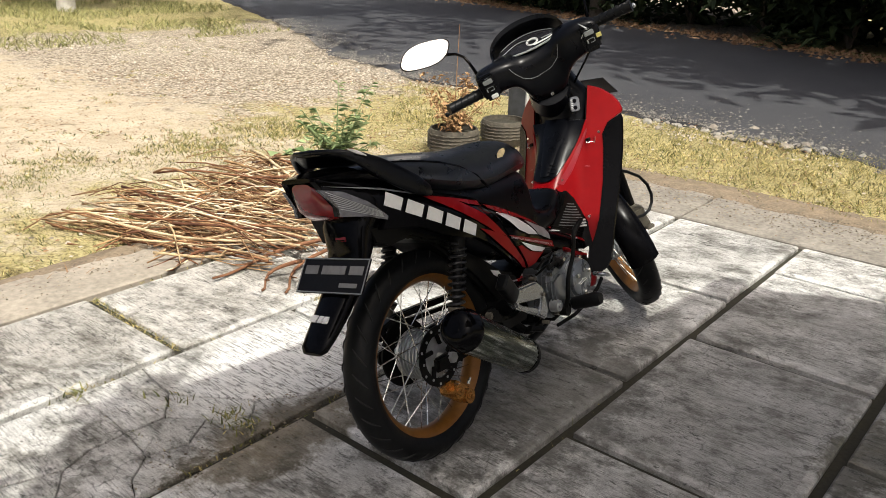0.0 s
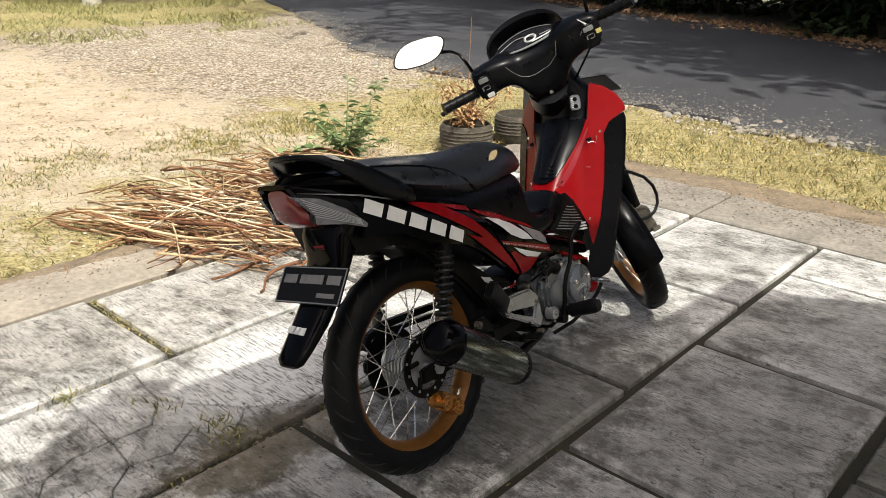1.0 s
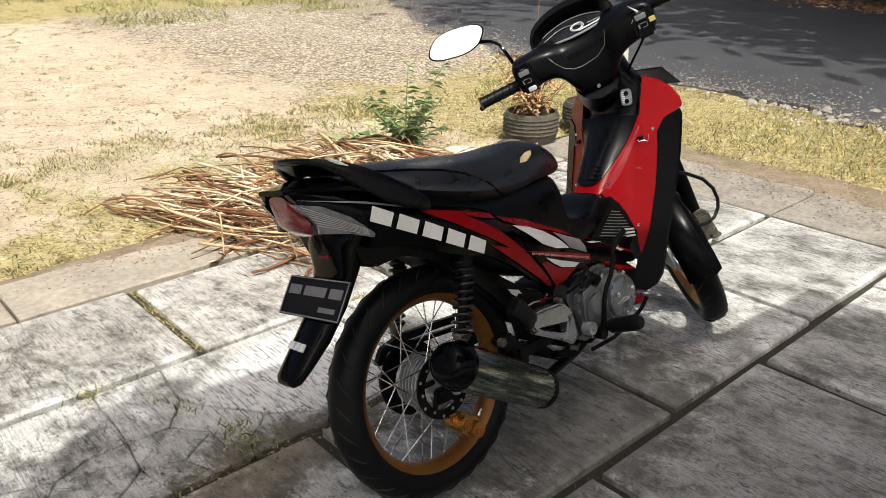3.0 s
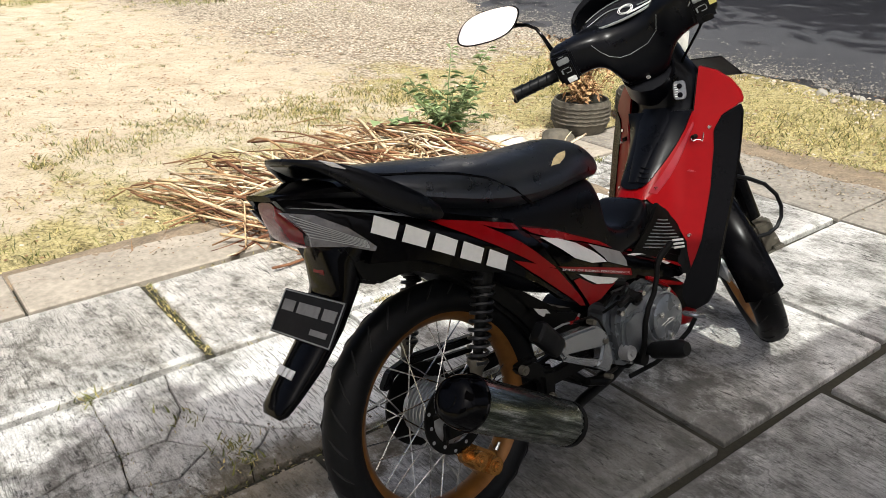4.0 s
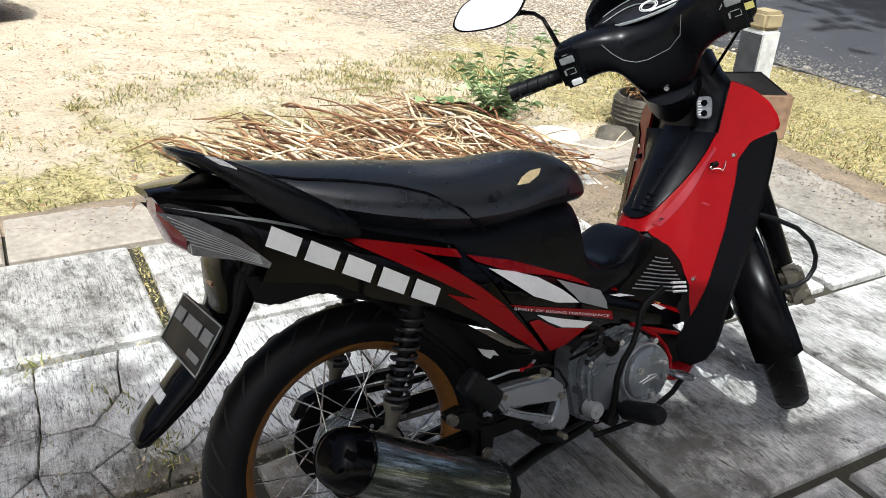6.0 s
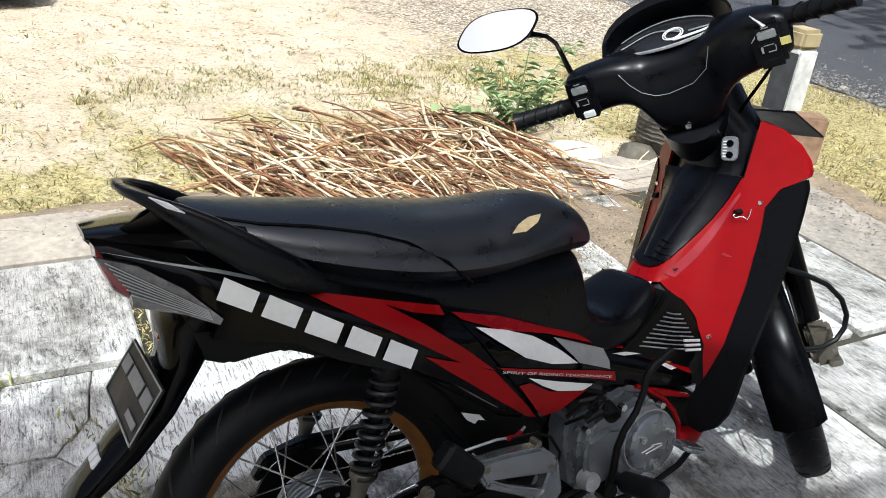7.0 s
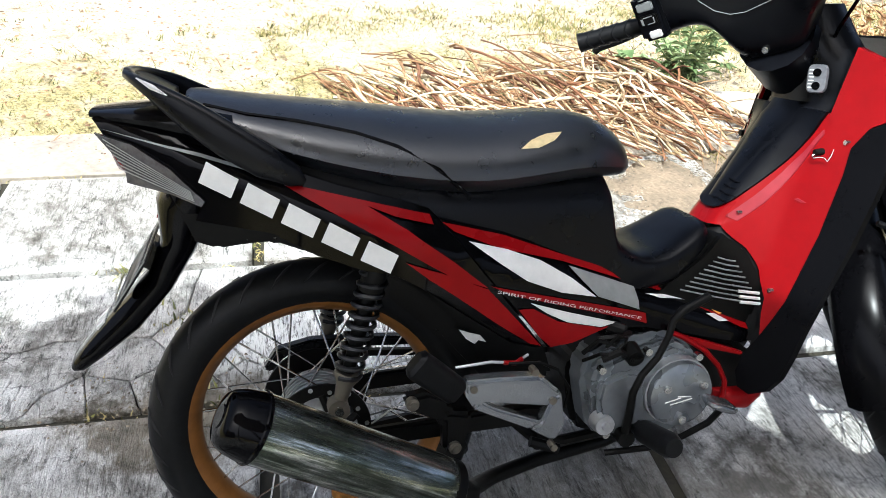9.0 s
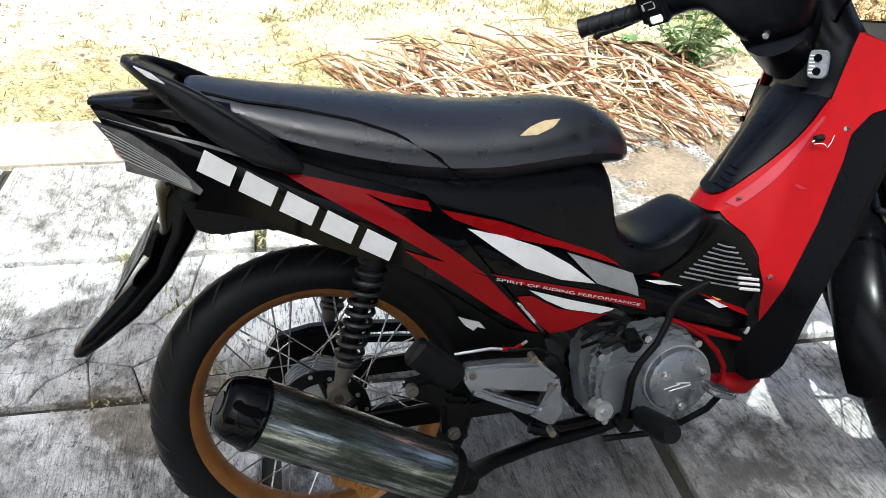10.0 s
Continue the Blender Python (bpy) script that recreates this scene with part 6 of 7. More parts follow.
    for _ in range(42000):
        x, y = rng.uniform(-12, -1.5), rng.uniform(9.5, 24)
        a, c = in_yard(x, y)
        if noise.noise((x * 0.5, y * 0.5, 2)) + 0.6 * noise.noise((x * 1.6, y * 1.6, 6)) > 0.0 and c > 9.5 and a < float(np.interp(c, [9, 10, 15.5, 40], [6, 6.6, 8.7, 19])):
            far.append((x, y, -0.03, rng.uniform(0.6, 2.0)))
    v, f = blades(rng, far, 0.07, 0.007, 1.3)
    cloud("tall_grass", v, f, FARGRASS, "taller green grass beyond the yard", "grass")


def gravel():
    rng = random.Random(5)
    pl = []
    for _ in range(60000):
        x, y = rng.uniform(-5.5, 2.6), rng.uniform(3.2, 12)
        u, v = in_yard(x, y)
        if (u < 2.36 and v < 2.4) or u > 4.1 + 0.4 * max(0, v - 4.7):
            continue
        band = 0.75 * max(0.0, min(1.0, min(u - 1.2, v - 3.9))) * (0.5 + noise.noise((x * 0.8, y * 0.8, 9)))
        verge = 0.5 if 3.55 < u < 4.1 else 0.0
        if rng.random() < band + verge + 0.05:
            pl.append((x, y, -0.008, rng.choice([0.006, 0.008, 0.01, 0.013, 0.018])))
    grit, crumbs = [], []
    for _ in range(20000):
        v = rng.uniform(-2.5, 11)
        near = float(np.interp(v, [-2.5, -1, 0.1, 0.4, 0.84, 1.26, 1.57, 2.3, 4.9, 5.7, 7.0, 8.5, 11.5], [3.4, 3.5, 3.68, 3.85, 4.1, 3.93, 4.2, 4.27, 4.29, 4.67, 4.96, 5.96, 7.46]))
        out = rng.expovariate(4.2) - 0.15
        if out > 1.6 or noise.noise((v * 1.9, out * 2.5, 41)) < -0.25:
            continue
        p = uv(near + out, v)
        grit.append((p.x, p.y, 0.002 + 0.018 * min(1, max(0, out) / 0.5), rng.choice([0.004, 0.006, 0.008, 0.011, 0.015])))
    for _ in range(5200):
        u, v = rng.gauss(2.28, 0.2), rng.uniform(-2.4, 2.2)
        if u > 1.79:
            p = uv(u, v)
            crumbs.append((p.x, p.y, 0.0, rng.choice([0.003, 0.004, 0.006, 0.008])))
    for cu, cv, ru, rv, count in ((0.56, 1.62, 0.2, 0.17, 3600), (0.95, 1.7, 0.2, 0.13, 500), (-0.6, 2.2, 0.6, 0.08, 500), (-1.05, 0.66, 0.2, 0.08, 220)):
        for _ in range(count):
            p = uv(rng.gauss(cu, ru), rng.gauss(cv, rv))
            crumbs.append((p.x, p.y, 0.004, rng.choice([0.002, 0.003, 0.004, 0.006])))
    v, f = pebbles(rng, crumbs)
    cloud("soil_crumbs", v, f, CRUMB, "small brown soil crumbs and stones on paving", "gravel")
    v, f = pebbles(rng, grit)
    cloud("road_grit", v, f, GRIT, "grey grit and crumbled asphalt at the road edge", "gravel")
    v, f = pebbles(rng, pl)
    cloud("gravel", v, f, GRAVEL, "loose grey and tan gravel in the yard", "gravel")
    bits = []
    for _ in range(15000):
        x, y = rng.uniform(-5.5, 2.5), rng.uniform(2.4, 9)
        u, v = in_yard(x, y)
        if u < 1.8 and v < 2.0:
            continue
        if rng.random() < 0.35 + 0.7 * noise.noise((x * 1.7, y * 1.7, 4)):
            bits.append((x, y, 0.004 if u < 2.36 and v < 2.36 else -0.004, rng.uniform(0.003, 0.007) if u < 2.36 and v < 2.36 else rng.uniform(0.005, 0.015)))
    v, f = pebbles(rng, [(x, y, z, s) for x, y, z, s in bits])
    v = [(a, b, c * 0.5 if c > 0 else c) for a, b, c in v]
    stalks = []
    for _ in range(9000):
        x, y = rng.uniform(-5.5, 2.5), rng.uniform(2.6, 10)
        u, v_ = in_yard(x, y)
        if (u < 2.3 and v_ < 2.1) or u > 3.9:
            continue
        if rng.random() < 0.3 + 0.9 * noise.noise((x * 1.2, y * 1.2, 44)):
            stalks.append((x, y, 0.004, rng.uniform(0.5, 1.4)))
    sv, sf = blades(rng, stalks, 0.022, 0.0028, 3.2)
    cloud("dry_stalks", sv, sf, BROWN, "short dead stalks lying on the dirt", "litter")
    cloud("leaf_litter", v, f, BROWN, "dead leaves and crumbs scattered on dirt", "litter")


def firewood():
    """A loose heap of peeled dry sticks, left ends fanned out."""
    rng = random.Random(21)
    meshes = []
    for k in range(18):
        n = 9
        bend, kink = rng.uniform(-0.085, 0.085), rng.uniform(-0.04, 0.04)
        ph = rng.uniform(0, 6)
        pts = [(i / (n - 1), bend * math.sin(math.pi * i / (n - 1)) + kink * math.sin(ph + 7 * i / (n - 1)), 0.02 * math.sin(ph + 5 * i / (n - 1))) for i in range(n)]
        r = rng.uniform(0.0034, 0.0085)
        bm = tube(pts, [r * (1.1 - 0.45 * i / (n - 1)) * rng.uniform(0.9, 1.1) for i in range(n)], 6)
        if k % 3 == 0:
            p = pts[5]
            tube([p, (p[0] + 0.12, p[1] + 0.06, p[2] + 0.03), (p[0] + 0.2, p[1] + 0.08, p[2] + 0.05)], [r * 0.6, r * 0.5, r * 0.35], 5, bm)
        me = bpy.data.meshes.new("stick")
        bm.to_mesh(me)
        bm.free()
        for p in me.polygons:
            p.use_smooth = True
        me.materials.append(WOOD)
        meshes.append(me)
    L0, L1, R0, R1 = Vector((-1.98, 3.86, 0)), Vector((-1.2, 5.3, 0)), Vector((-0.72, 3.45, 0)), Vector((-0.12, 4.75, 0))
    for i in range(288):
        s = rng.random()
        a, b = L0.lerp(L1, min(1, max(0, s + rng.gauss(0, 0.13)))), R0.lerp(R1, min(1, max(0, s + rng.gauss(0, 0.16))))
        t0, t1 = (0.0, rng.uniform(0.55, 0.95)) if rng.random() < 0.45 else (rng.uniform(0.08, 0.5), 1.0)
        a, b = a.lerp(b, t0), a.lerp(b, t1)
        if rng.random() < 0.3:
            c, h = (a + b) / 2, (b - a) * 0.32
            h.rotate(Euler((0, 0, rng.uniform(-1.5, 1.5))))
            a, b = c - h, c + h
        dome = 0.02 + 0.125 * math.sin(math.pi * min(1, max(0, s))) ** 0.7
        z = 0.012 + dome * rng.random() ** 0.9
        a.z, b.z = z * rng.uniform(0.35, 1.1), z * rng.uniform(0.5, 1.1)
        d = b - a
        ob = new("stick", meshes[i % len(meshes)])
        q = d.to_track_quat("X", "Z")
        ob.matrix_world = Matrix.Translation(a) @ q.to_matrix().to_4x4() @ Matrix.Rotation(rng.uniform(0, 6.28), 4, "X") @ Matrix.Diagonal((d.length, 1, 1, 1))
        tagged(ob, "peeled dry stick lying in a firewood heap", "stick", "firewood heap")
    # thin twigs among the sticks
    tw = bmesh.new()
    for i in range(190):
        s = rng.random()
        c = L0.lerp(L1, s).lerp(R0.lerp(R1, s), rng.uniform(0.0, 1.0))
        a = rng.gauss(-0.3, 0.55)
        h = Vector((math.cos(a), math.sin(a), 0)) * rng.uniform(0.1, 0.32)
        z = 0.02 + (0.02 + 0.12 * math.sin(math.pi * s) ** 0.7) * rng.random()
        k = Vector((rng.gauss(0, 0.03), rng.gauss(0, 0.03), rng.uniform(0, 0.04)))
        tube([c - h + Vector((0, 0, z * 0.7)), c + k + Vector((0, 0, z)), c + h + Vector((0, 0, z * 0.8))], [0.0035, 0.003, 0.0016], 4, tw)
    tagged(mesh_object("twigs", tw, BROWN), "thin broken twigs among the firewood sticks", "twigs", kind="stuff")
    for a, b in (((-0.52, 3.72, 0.05), (-0.95, 3.3, 0.02)), ((-0.6, 3.42, 0.05), (-0.72, 3.22, 0.01)), ((-0.5, 3.66, 0.03), (-0.62, 3.2, 0.012)), ((-1.0, 3.55, 0.04), (-1.18, 3.38, 0.01)), ((-0.35, 4.85, 0.05), (0.05, 5.05, 0.13))):
        a, b = Vector(a), Vector(b)
        ob = new("stick", meshes[3])
        ob.matrix_world = Matrix.Translation(a) @ (b - a).to_track_quat("X", "Z").to_matrix().to_4x4() @ Matrix.Diagonal(((b - a).length, 1, 1, 1))
        tagged(ob, "peeled dry stick lying in a firewood heap", "stick", "firewood heap")


def leaf_into(bm, p, d, length, width, droop=0.3):
    d = d.normalized()
    side = d.cross(Vector((0, 0, 1)))
    side = (side if side.length > 0.05 else Vector((1, 0, 0))).normalized() * width
    tip = p + d * length - Vector((0, 0, droop * length))
    mid = p + d * length * 0.5 + Vector((0, 0, 0.04 * length))
    a, b, c, e = bm.verts.new(p), bm.verts.new(mid + side), bm.verts.new(tip), bm.verts.new(mid - side)
    bm.faces.new((a, b, c))
    bm.faces.new((a, c, e))


def weed():
    rng = random.Random(8)
    base = empty("weed_plant", Matrix.Translation((-0.78, 5.16, -0.01)))
    tagged(base, "leafy green weed growing beside the firewood heap", "plant")
    leaves = bmesh.new()
    for k in range(15):
        a = rng.uniform(0, 6.28)
        h, out = rng.uniform(0.2, 0.55), rng.uniform(0.04, 0.34)
        pts = [Vector((out * (t ** 1.4) * math.cos(a), out * (t ** 1.4) * math.sin(a), h * t)) for t in (0, 0.25, 0.5, 0.75, 1)]
        part("stem", tube(pts, [0.006, 0.005, 0.004, 0.003, 0.002], 5), GREEN, base)
        for _ in range(34):
            t = rng.uniform(0.15, 1.0)
            i = min(3, int(t * 4))
            p = pts[i].lerp(pts[i + 1], t * 4 - i)
            b = rng.uniform(0, 6.28)
            leaf_into(leaves, p, Vector((math.cos(b), math.sin(b), rng.uniform(-0.1, 0.7))), rng.uniform(0.04, 0.09), rng.uniform(0.005, 0.013))
    for _ in range(26):
        b = rng.uniform(0, 6.28)
        p = Vector((rng.gauss(-0.12, 0.1), rng.gauss(0, 0.1), rng.uniform(0.05, 0.18)))
        leaf_into(leaves, p, Vector((math.cos(b), math.sin(b), 0.3)), rng.uniform(0.08, 0.13), rng.uniform(0.03, 0.05))
    part("leaves", leaves, GREEN, base)


def planter(x, y, r, h, seed, twigs):
    """A pot cut from an old tyre, with a dried plant in it."""
    rng = random.Random(seed)
    pot = empty("tyre_planter", Matrix.Translation((x, y, -0.01)))
    tagged(pot, "planter made from an old tyre on the verge", "planter", "tyre planters")
    prof = [(r * 0.72, 0.0), (r * 0.8, 0.0), (r * 0.93, h * 0.18), (r, h * 0.4), (r, h * 0.85), (r * 0.93, h), (r * 0.86, h), (r * 0.9, h * 0.8), (r * 0.7, h * 0.2)]
    bm = spun([(a, b) for a, b in prof], (0, 0, 0), 36)
    for v in bm.verts:
        v.co = Vector((v.co.x, v.co.z, v.co.y))
    bmesh.ops.recalc_face_normals(bm, faces=bm.faces)
    body = part("pot_wall", bm, OLDRUBBER, pot, "weathered grey tyre wall with tread bands")
    for k in range(5):
        z = h * (0.36 + 0.12 * k)
        part("tread_band", tube([(r * 1.005 * math.cos(a), r * 1.005 * math.sin(a), z + 0.004 * (j % 2)) for j, a in enumerate(2 * math.pi * q / 40 for q in range(41))], 0.005, 5, caps=False), OLDRUBBER, body)
    soil = bmesh.new()
    soil.faces.new([soil.verts.new((0.88 * r * math.cos(2 * math.pi * k / 24), 0.88 * r * math.sin(2 * math.pi * k / 24), h * 0.82)) for k in range(24)])
    part("soil", soil, SOIL, pot)
    if not twigs:
        return
    sh = empty("dried_shrub", Matrix.Translation((x, y, h * 0.8 - 0.01)))
    tagged(sh, "dried brown shrub standing in the tyre planter", "plant")
    lv = bmesh.new()
    for k in range(twigs):
        a, out, hh = rng.uniform(0, 6.28), rng.uniform(0.04, 0.27), rng.uniform(0.16, 0.38)
        pts = [Vector((out * t * math.cos(a + 0.4 * t), out * t * math.sin(a + 0.4 * t), hh * t)) for t in (0, 0.35, 0.7, 1)]
        part("twig", tube(pts, [0.004, 0.003, 0.0025, 0.0015], 4), BROWN, sh)
        for _ in range(22):
            p = pts[rng.randint(1, 3)]
            b = rng.uniform(0, 6.28)
            leaf_into(lv, p + Vector((rng.gauss(0, 0.02), rng.gauss(0, 0.02), rng.gauss(0, 0.02))), Vector((math.cos(b), math.sin(b), rng.uniform(-0.5, 0.5))), rng.uniform(0.025, 0.06), rng.uniform(0.007, 0.014))
    part("dead_leaves", lv, DRYLEAF, sh)
    part("dry_stalk", tube([(0, 0, 0), (0.01, 0.0, 0.4), (0.02, 0.02, 0.72)], [0.004, 0.003, 0.002], 5), BROWN, sh)


def lump(name, x, y, sx, sy, sz, seed, mat, label, turn=0.0):
    bm = bmesh.new()
    bmesh.ops.create_icosphere(bm, subdivisions=3, radius=1.0)
    for v in bm.verts:
        n = v.co.copy()
        k = 1 + 0.28 * noise.noise(n * 1.3 + Vector((seed, 0, 0))) + 0.1 * noise.noise(n * 4 + Vector((0, seed, 0)))
        v.co = Vector((n.x * sx * k, n.y * sy * k, max(-0.25, n.z) * sz * k))
    ob = mesh_object(name, bm, mat, smooth=True)
    ob.matrix_world = Matrix.Translation((x, y, 0.0)) @ Matrix.Rotation(turn, 4, "Z")
    return tagged(ob, label, "rock")


def post():
    p = empty("marker_post", Matrix.Translation((0.42, 6.38, -0.02)) @ Matrix.Rotation(radians(54), 4, "Z"))
    tagged(p, "short painted concrete post with a worn yellow top", "post")
    grey = simple("old_white_paint", (0.55, 0.55, 0.52), 0.85, grain=16, vary=0.45, bumpy=0.4)
    # Dark paint of one face, which also carries the shade on it.
    dark = simple("dark_shaded_paint", (0.05, 0.053, 0.056), 0.8, grain=14, vary=0.6, bumpy=0.4)
    yel = simple("worn_yellow_paint", (0.33, 0.27, 0.15), 0.8, grain=14, vary=0.4, bumpy=0.4)
    part("shaft", prism([(-0.08, -0.08), (0.08, -0.08), (0.08, 0.08), (-0.08, 0.08)], 0, 0.52), grey, p, smooth=False, bevel=0.012)
    part("dark_face", prism([(-0.084, -0.076), (-0.078, -0.076), (-0.078, 0.076), (-0.084, 0.076)], 0.02, 0.5), dark, p, smooth=False)
    part("yellow_top", prism([(-0.081, -0.081), (0.081, -0.081), (0.078, 0.081), (-0.081, 0.08)], 0.522, 0.63), yel, p, smooth=False, bevel=0.02)
    wood = simple("old_brown_timber", (0.2, 0.125, 0.075), 0.9, grain=18, vary=0.6, bumpy=0.8)
    bm = prism([(-0.1, -0.06), (0.1, -0.07), (0.11, 0.06), (-0.1, 0.07)], -0.02, 0.245)
    blk = mesh_object("timber_block", bm, wood, bevel=0.012)
    blk.matrix_world = Matrix.Translation((0.57, 5.93, 0)) @ Matrix.Rotation(radians(30), 4, "Z")
    tagged(blk, "weathered brown square timber block on the verge", "block")


def roadside():
    rng = random.Random(3)
    lump("pale_rock", -0.46, 5.18, 0.16, 0.09, 0.05, 1.3, PALEROCK, "pale flat rock beside the firewood", 0.3)
    lump("pale_rock", -0.3, 4.86, 0.19, 0.1, 0.045, 4.3, PALEROCK, "pale flat rock beside the firewood", 0.1)
    lump("dark_rock", -0.16, 5.36, 0.1, 0.08, 0.07, 2.1, OLDRUBBER, "small dark stone in dry grass", 0.8)
    for k in range(80):
        v = rng.uniform(-1.5, 7.5) if k % 3 else rng.uniform(0.4, 2.0)
        u = 3.95 + 0.08 * max(0, v - 2) + rng.gauss(0, 0.12)
        p = uv(u, v)
        s = rng.choice([0.012, 0.016, 0.022, 0.032, 0.045]) * (1.0 if 0.6 < v < 2 else 0.65)
        ob = lump("rubble_stone", p.x, p.y, s, s * rng.uniform(0.6, 1), s * rng.uniform(0.4, 0.7), rng.uniform(0, 50), ROCK if rng.random() < 0.4 else KERB, "broken pale rubble along the asphalt edge", rng.uniform(0, 6))
        tagged(ob, group="road edge rubble")


def crown(rng, bm, centre, spread, count, size):
    """Leaves in uneven clumps."""
    clumps = [Vector((rng.gauss(0, 0.45), rng.gauss(0, 0.45), rng.gauss(0, 0.4))) for _ in range(max(6, count // 90))]
    for i in range(count):
        c = clumps[i % len(clumps)]
        p = c + Vector((rng.gauss(0, 0.16), rng.gauss(0, 0.16), rng.gauss(0, 0.14)))
        p = Vector((centre[0] + p.x * spread[0], centre[1] + p.y * spread[1], centre[2] + p.z * spread[2]))
        b = rng.uniform(0, 6.28)
        leaf_into(bm, p, Vector((math.cos(b), math.sin(b), rng.uniform(-0.6, 0.6))), size * rng.uniform(0.7, 1.4), size * rng.uniform(0.2, 0.35))


def tree(x, y, height, crown_r, leaves, size, seed, label, mat=DARKLEAF, bark=BARK, lean=(0.0, 0.0)):
    rng = random.Random(seed)
    t = empty("tree", Matrix.Translation((x, y, -0.1)))
    tagged(t, label, "tree")
    part("trunk", tube([(0, 0, 0), (0.05 + lean[0] * 0.15, lean[1] * 0.15, height * 0.3), (lean[0] * 0.5, 0.1 + lean[1] * 0.5, height * 0.6), (0.15 + lean[0], 0.05 + lean[1], height)], [0.19, 0.15, 0.11, 0.05], 10), bark, t)
    for k in range(6):
        a = 6.28 * k / 6 + rng.uniform(-0.3, 0.3)
        z = height * rng.uniform(0.5, 0.75)
        g = float(np.interp(z / height, [0, 0.3, 0.6, 1], [0, 0.15, 0.5, 1]))
        lx, ly = lean[0] * g, lean[1] * g
        part("limb", tube([(lx, ly, z), (lx + crown_r * 0.35 * math.cos(a), ly + crown_r * 0.35 * math.sin(a), z + 0.5), (lx + crown_r * 0.8 * math.cos(a), ly + crown_r * 0.8 * math.sin(a), z + 1.1)], [0.07, 0.05, 0.02], 6), BARK, t)
    bm = bmesh.new()
    crown(rng, bm, (lean[0], lean[1], height), (crown_r, crown_r, crown_r * 0.5), leaves, size)
    part("crown", bm, mat, t, smooth=False)


def hedge():
    rng = random.Random(17)
    for k in range(30):
        v = -6 + 1.7 * (k % 15) + (0.85 if k > 14 else 0)
        far = 9.6 + 0.4 * max(0, v) + (1.7 if k > 14 else 0)
        p = uv(far + 1.1 + rng.uniform(-0.2, 0.5), v)
        s = empty("roadside_shrub", Matrix.Translation((p.x, p.y, -0.05)))
        tagged(s, "dense dark green shrub across the road", "shrub", "roadside hedge")
        for j in range(5):
            a = rng.uniform(0, 6.28)
            part("stem", tube([(0, 0, 0), (0.3 * math.cos(a), 0.3 * math.sin(a), 0.8), (0.7 * math.cos(a), 0.7 * math.sin(a), 1.8)], [0.04, 0.03, 0.015], 5), BARK, s)
        bm = bmesh.new()
        crown(rng, bm, (0, 0, 1.15 if k < 15 else 1.5), (1.7, 1.6, 1.4), 3400, 0.23 if k < 15 else 0.3)
        part("leaves", bm, DARKLEAF, s, smooth=False)
    lit = []
    for _ in range(2600):
        v = rng.uniform(-6, 18)
        p = uv(9.3 + 0.4 * max(0, v) + rng.gauss(0, 0.35), v)
        lit.append((p.x, p.y, 0.0, rng.uniform(0.02, 0.07)))
    v, f = pebbles(rng, lit)
    cloud("roadside_litter", v, f, BROWN, "dead leaves along the far edge of road", "litter")


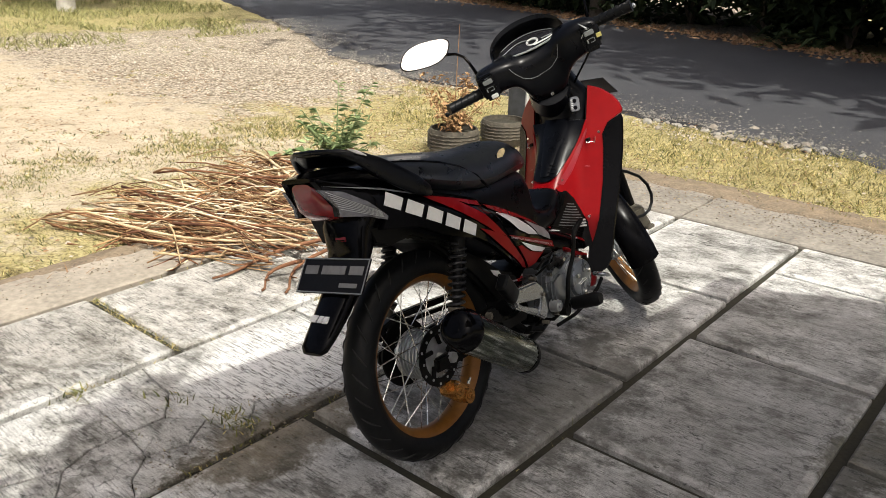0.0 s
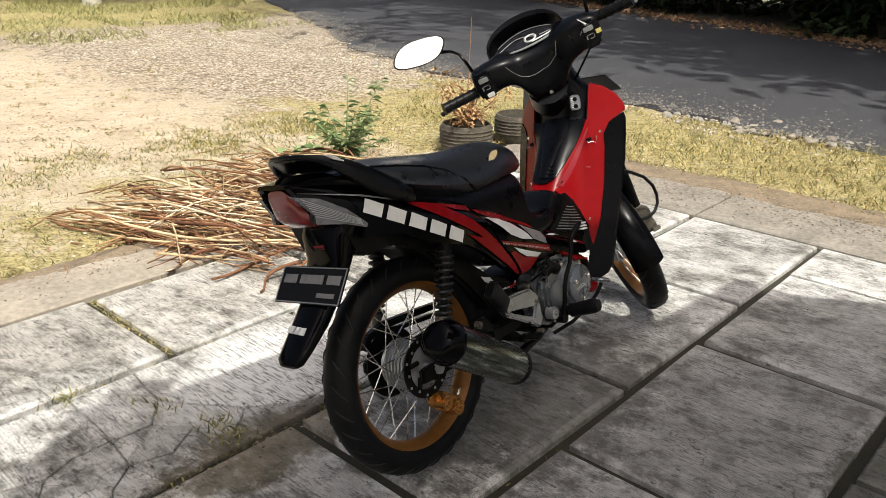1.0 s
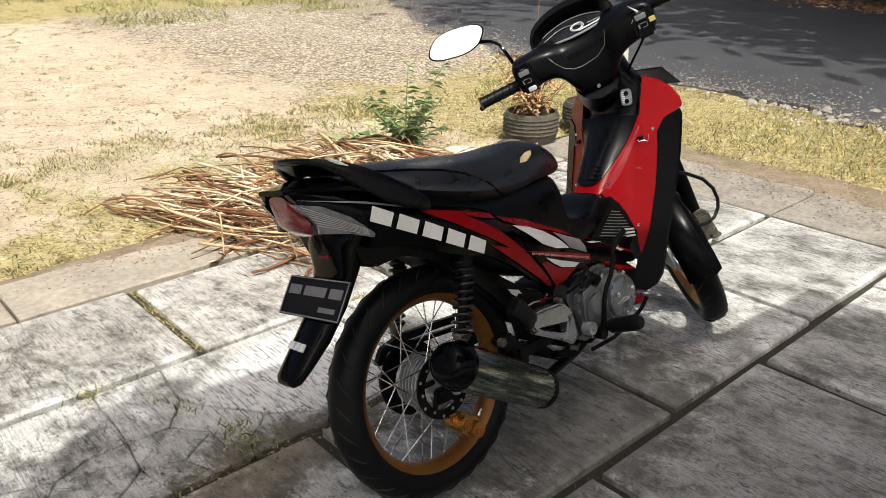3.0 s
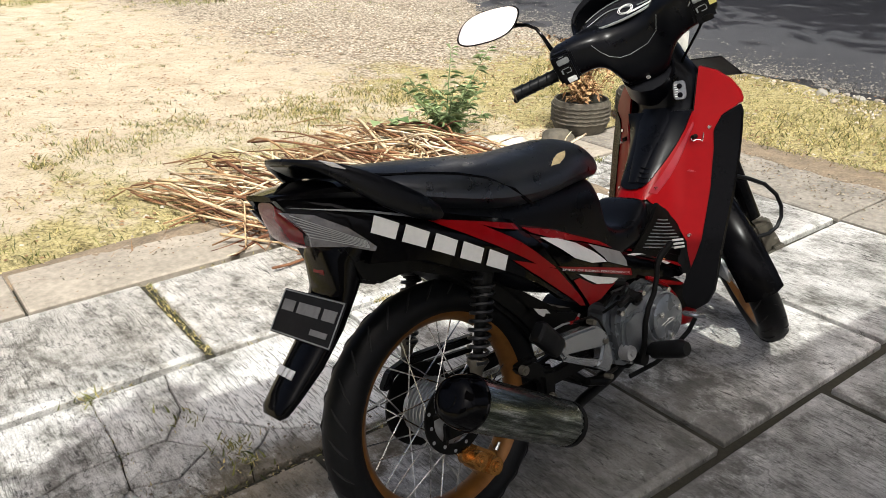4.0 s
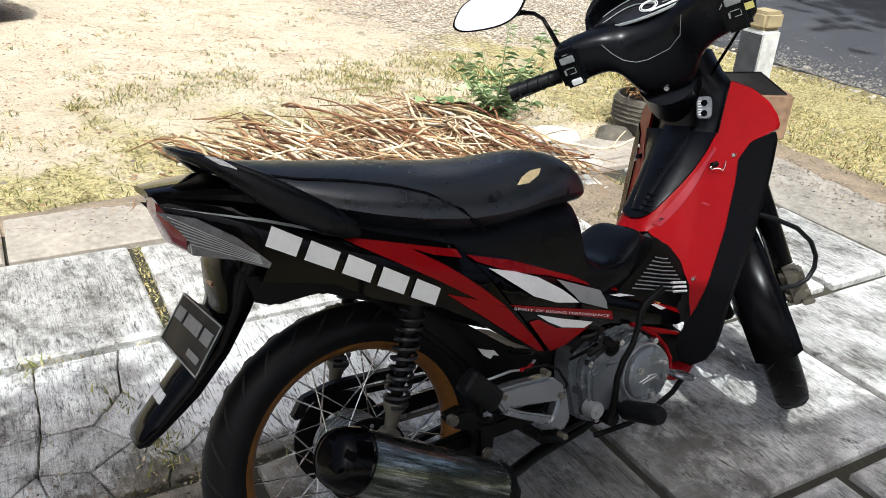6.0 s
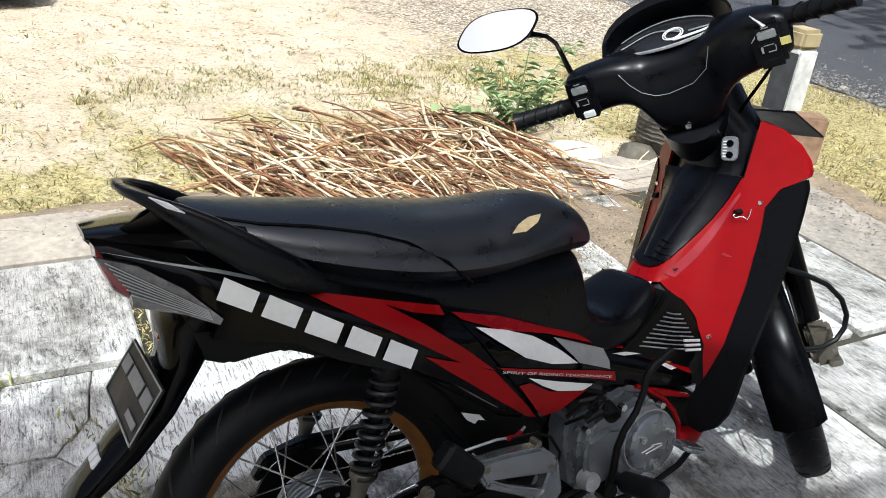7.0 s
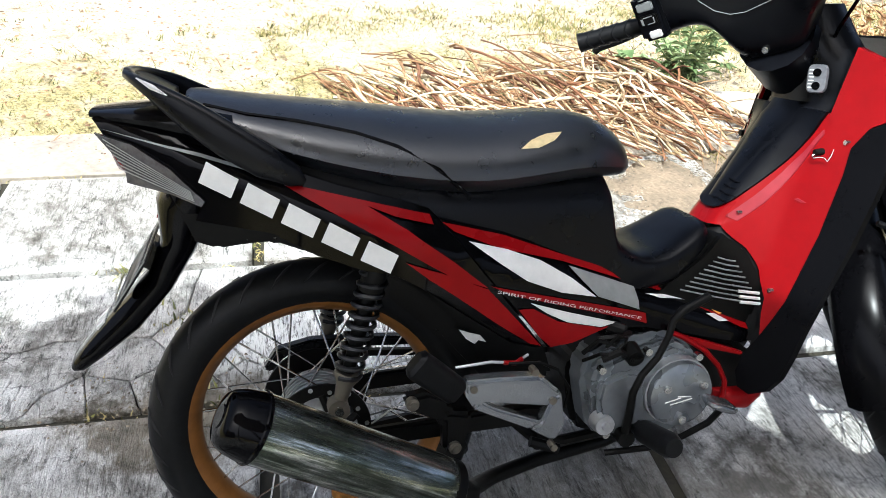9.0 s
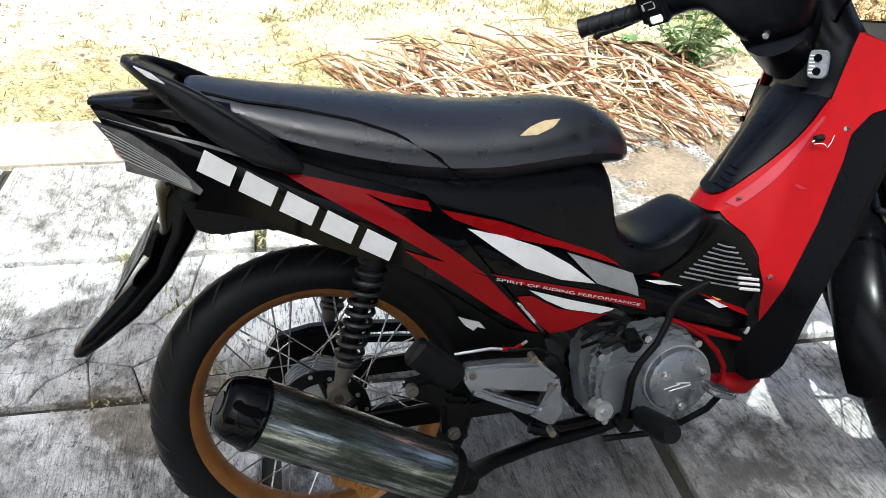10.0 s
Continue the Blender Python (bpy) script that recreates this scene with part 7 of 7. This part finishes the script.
def car():
    """A parked car of which only the near lower corner shows."""
    d = Vector((0.27, 0.963, 0))
    c = empty("parked_car", Matrix.Translation((-5.92, 3.75, 0.0)) @ Matrix.Rotation(math.atan2(d.y, d.x), 4, "Z"))
    tagged(c, "dark parked car with alloy wheels in yard", "car")
    paint = simple("dark_car_paint", (0.03, 0.03, 0.034), 0.25, grain=20, vary=0.2, bumpy=0.02, coat=0.6)
    glass = simple("car_glass", (0.02, 0.025, 0.03), 0.08, grain=10, vary=0.1, bumpy=0.0)
    rows = [(-2.0, 0.3, 0.62, 0.62), (-1.9, 0.22, 0.85, 0.78), (-1.2, 0.2, 0.95, 0.82), (0.0, 0.2, 0.95, 0.83), (1.0, 0.2, 0.92, 0.82), (1.75, 0.2, 0.8, 0.78), (1.98, 0.25, 0.62, 0.68)]
    part("body", loft([[(x, y, z) for y, z in oval(0, (lo + hi) / 2, w, (hi - lo) / 2, 24, 4.5)] for x, lo, hi, w in rows]), paint, c)
    part("cabin", loft([[(x, y, z) for y, z in oval(0, (0.9 + hi) / 2, w, (hi - 0.9) / 2 + 0.02, 20, 4)] for x, hi, w in ((-1.85, 1.0, 0.7), (-1.4, 1.42, 0.66), (-0.3, 1.48, 0.66), (0.4, 1.4, 0.66), (1.1, 0.96, 0.72))]), glass, c)
    part("bumper", loft([[(x, y, z) for y, z in oval(0, 0.3, w, 0.13, 20, 4)] for x, w in ((1.7, 0.8), (1.95, 0.74), (2.05, 0.6))]), DULL, c)
    for x in (-1.25, 1.22):
        for s in (-1, 1):
            w = part("wheel", tube([(x, s * 0.66, 0.3), (x, s * 0.80, 0.3)], [0.06, 0.06], 16), ALU, c)
            prof = [(0.2, s * 0.66), (0.27, s * 0.655), (0.3, s * 0.68), (0.3, s * 0.81), (0.27, s * 0.84), (0.2, s * 0.835)]
            part("tyre", spun(prof, (x, 0, 0.3), 40), RUBBER, w)
            rim = spun([(0.185, s * 0.80), (0.205, s * 0.83), (0.205, s * 0.7), (0.185, s * 0.7)], (x, 0, 0.3), 36)
            for k in range(10):
                a = 2 * math.pi * k / 10
                rim = joined(rim, tube([(x + 0.04 * math.cos(a), s * 0.80, 0.3 + 0.04 * math.sin(a)), (x + 0.195 * math.cos(a), s * 0.815, 0.3 + 0.195 * math.sin(a))], 0.015, 6))
            part("rim", rim, CHROME, w, "bright multi-spoke alloy rim")


grass()
gravel()
firewood()
weed()
planter(-0.06, 5.62, 0.175, 0.2, 1, 26)
planter(0.28, 6.02, 0.165, 0.19, 2, 0)
post()
roadside()
hedge()
car()
tree(-8.3, 16.0, 4.5, 2.6, 2500, 0.2, 31, "tree with pale painted trunk beyond the yard", GREEN, PALEROCK)
for base, top, height, radius, count, size, seed in (((9.7, -6.4), (6.6, -5.6), 6.0, 3.3, 3600, 0.38, 41), ((10.4, -2.2), (8.0, -1.5), 7.5, 4.6, 4200, 0.4, 42), ((13.4, 8.0), (9.5, 6.5), 7.5, 4.6, 2600, 0.36, 43)):
    foot, head = uv(*base), uv(*top)
    tree(foot.x, foot.y, height, radius, count, size, seed, "broad roadside tree that dapples the asphalt", lean=(head.x - foot.x, head.y - foot.y))


def overhang():
    """Unseen leafy branches, added over the roof edge to break up its shadow."""
    rng = random.Random(77)
    t = empty("added_dapple_tree", Matrix.Translation((4.9, -0.6, -0.05)))
    tagged(t, "unseen leafy tree added to dapple the roof shadow", "tree")
    part("trunk", tube([(0, 0, 0), (-0.1, 0.1, 1.6), (-0.3, 0.3, 3.3)], [0.14, 0.11, 0.08], 10), BARK, t)
    bm = bmesh.new()
    for x, y, sx, sy, n in ((2.6, 1.85, 0.5, 0.08, 60), (-0.35, 0.2, 0.22, 0.2, 80), (0.0, 0.7, 0.14, 0.25, 60), (-0.06, 0.5, 0.22, 0.3, 130), (-0.45, 0.02, 0.28, 0.32, 150)):
        crown(rng, bm, (x - 4.9, y + 0.6, 3.15), (sx, sy, 0.3), n, 0.1)
        part("limb", tube([(-0.3, 0.3, 3.2), ((x - 4.9) * 0.5, (y + 0.6) * 0.6, 3.35), (x - 4.9, y + 0.6, 3.2)], [0.06, 0.04, 0.012], 6), BARK, t)
    part("crown", bm, DARKLEAF, t, smooth=False)


overhang()
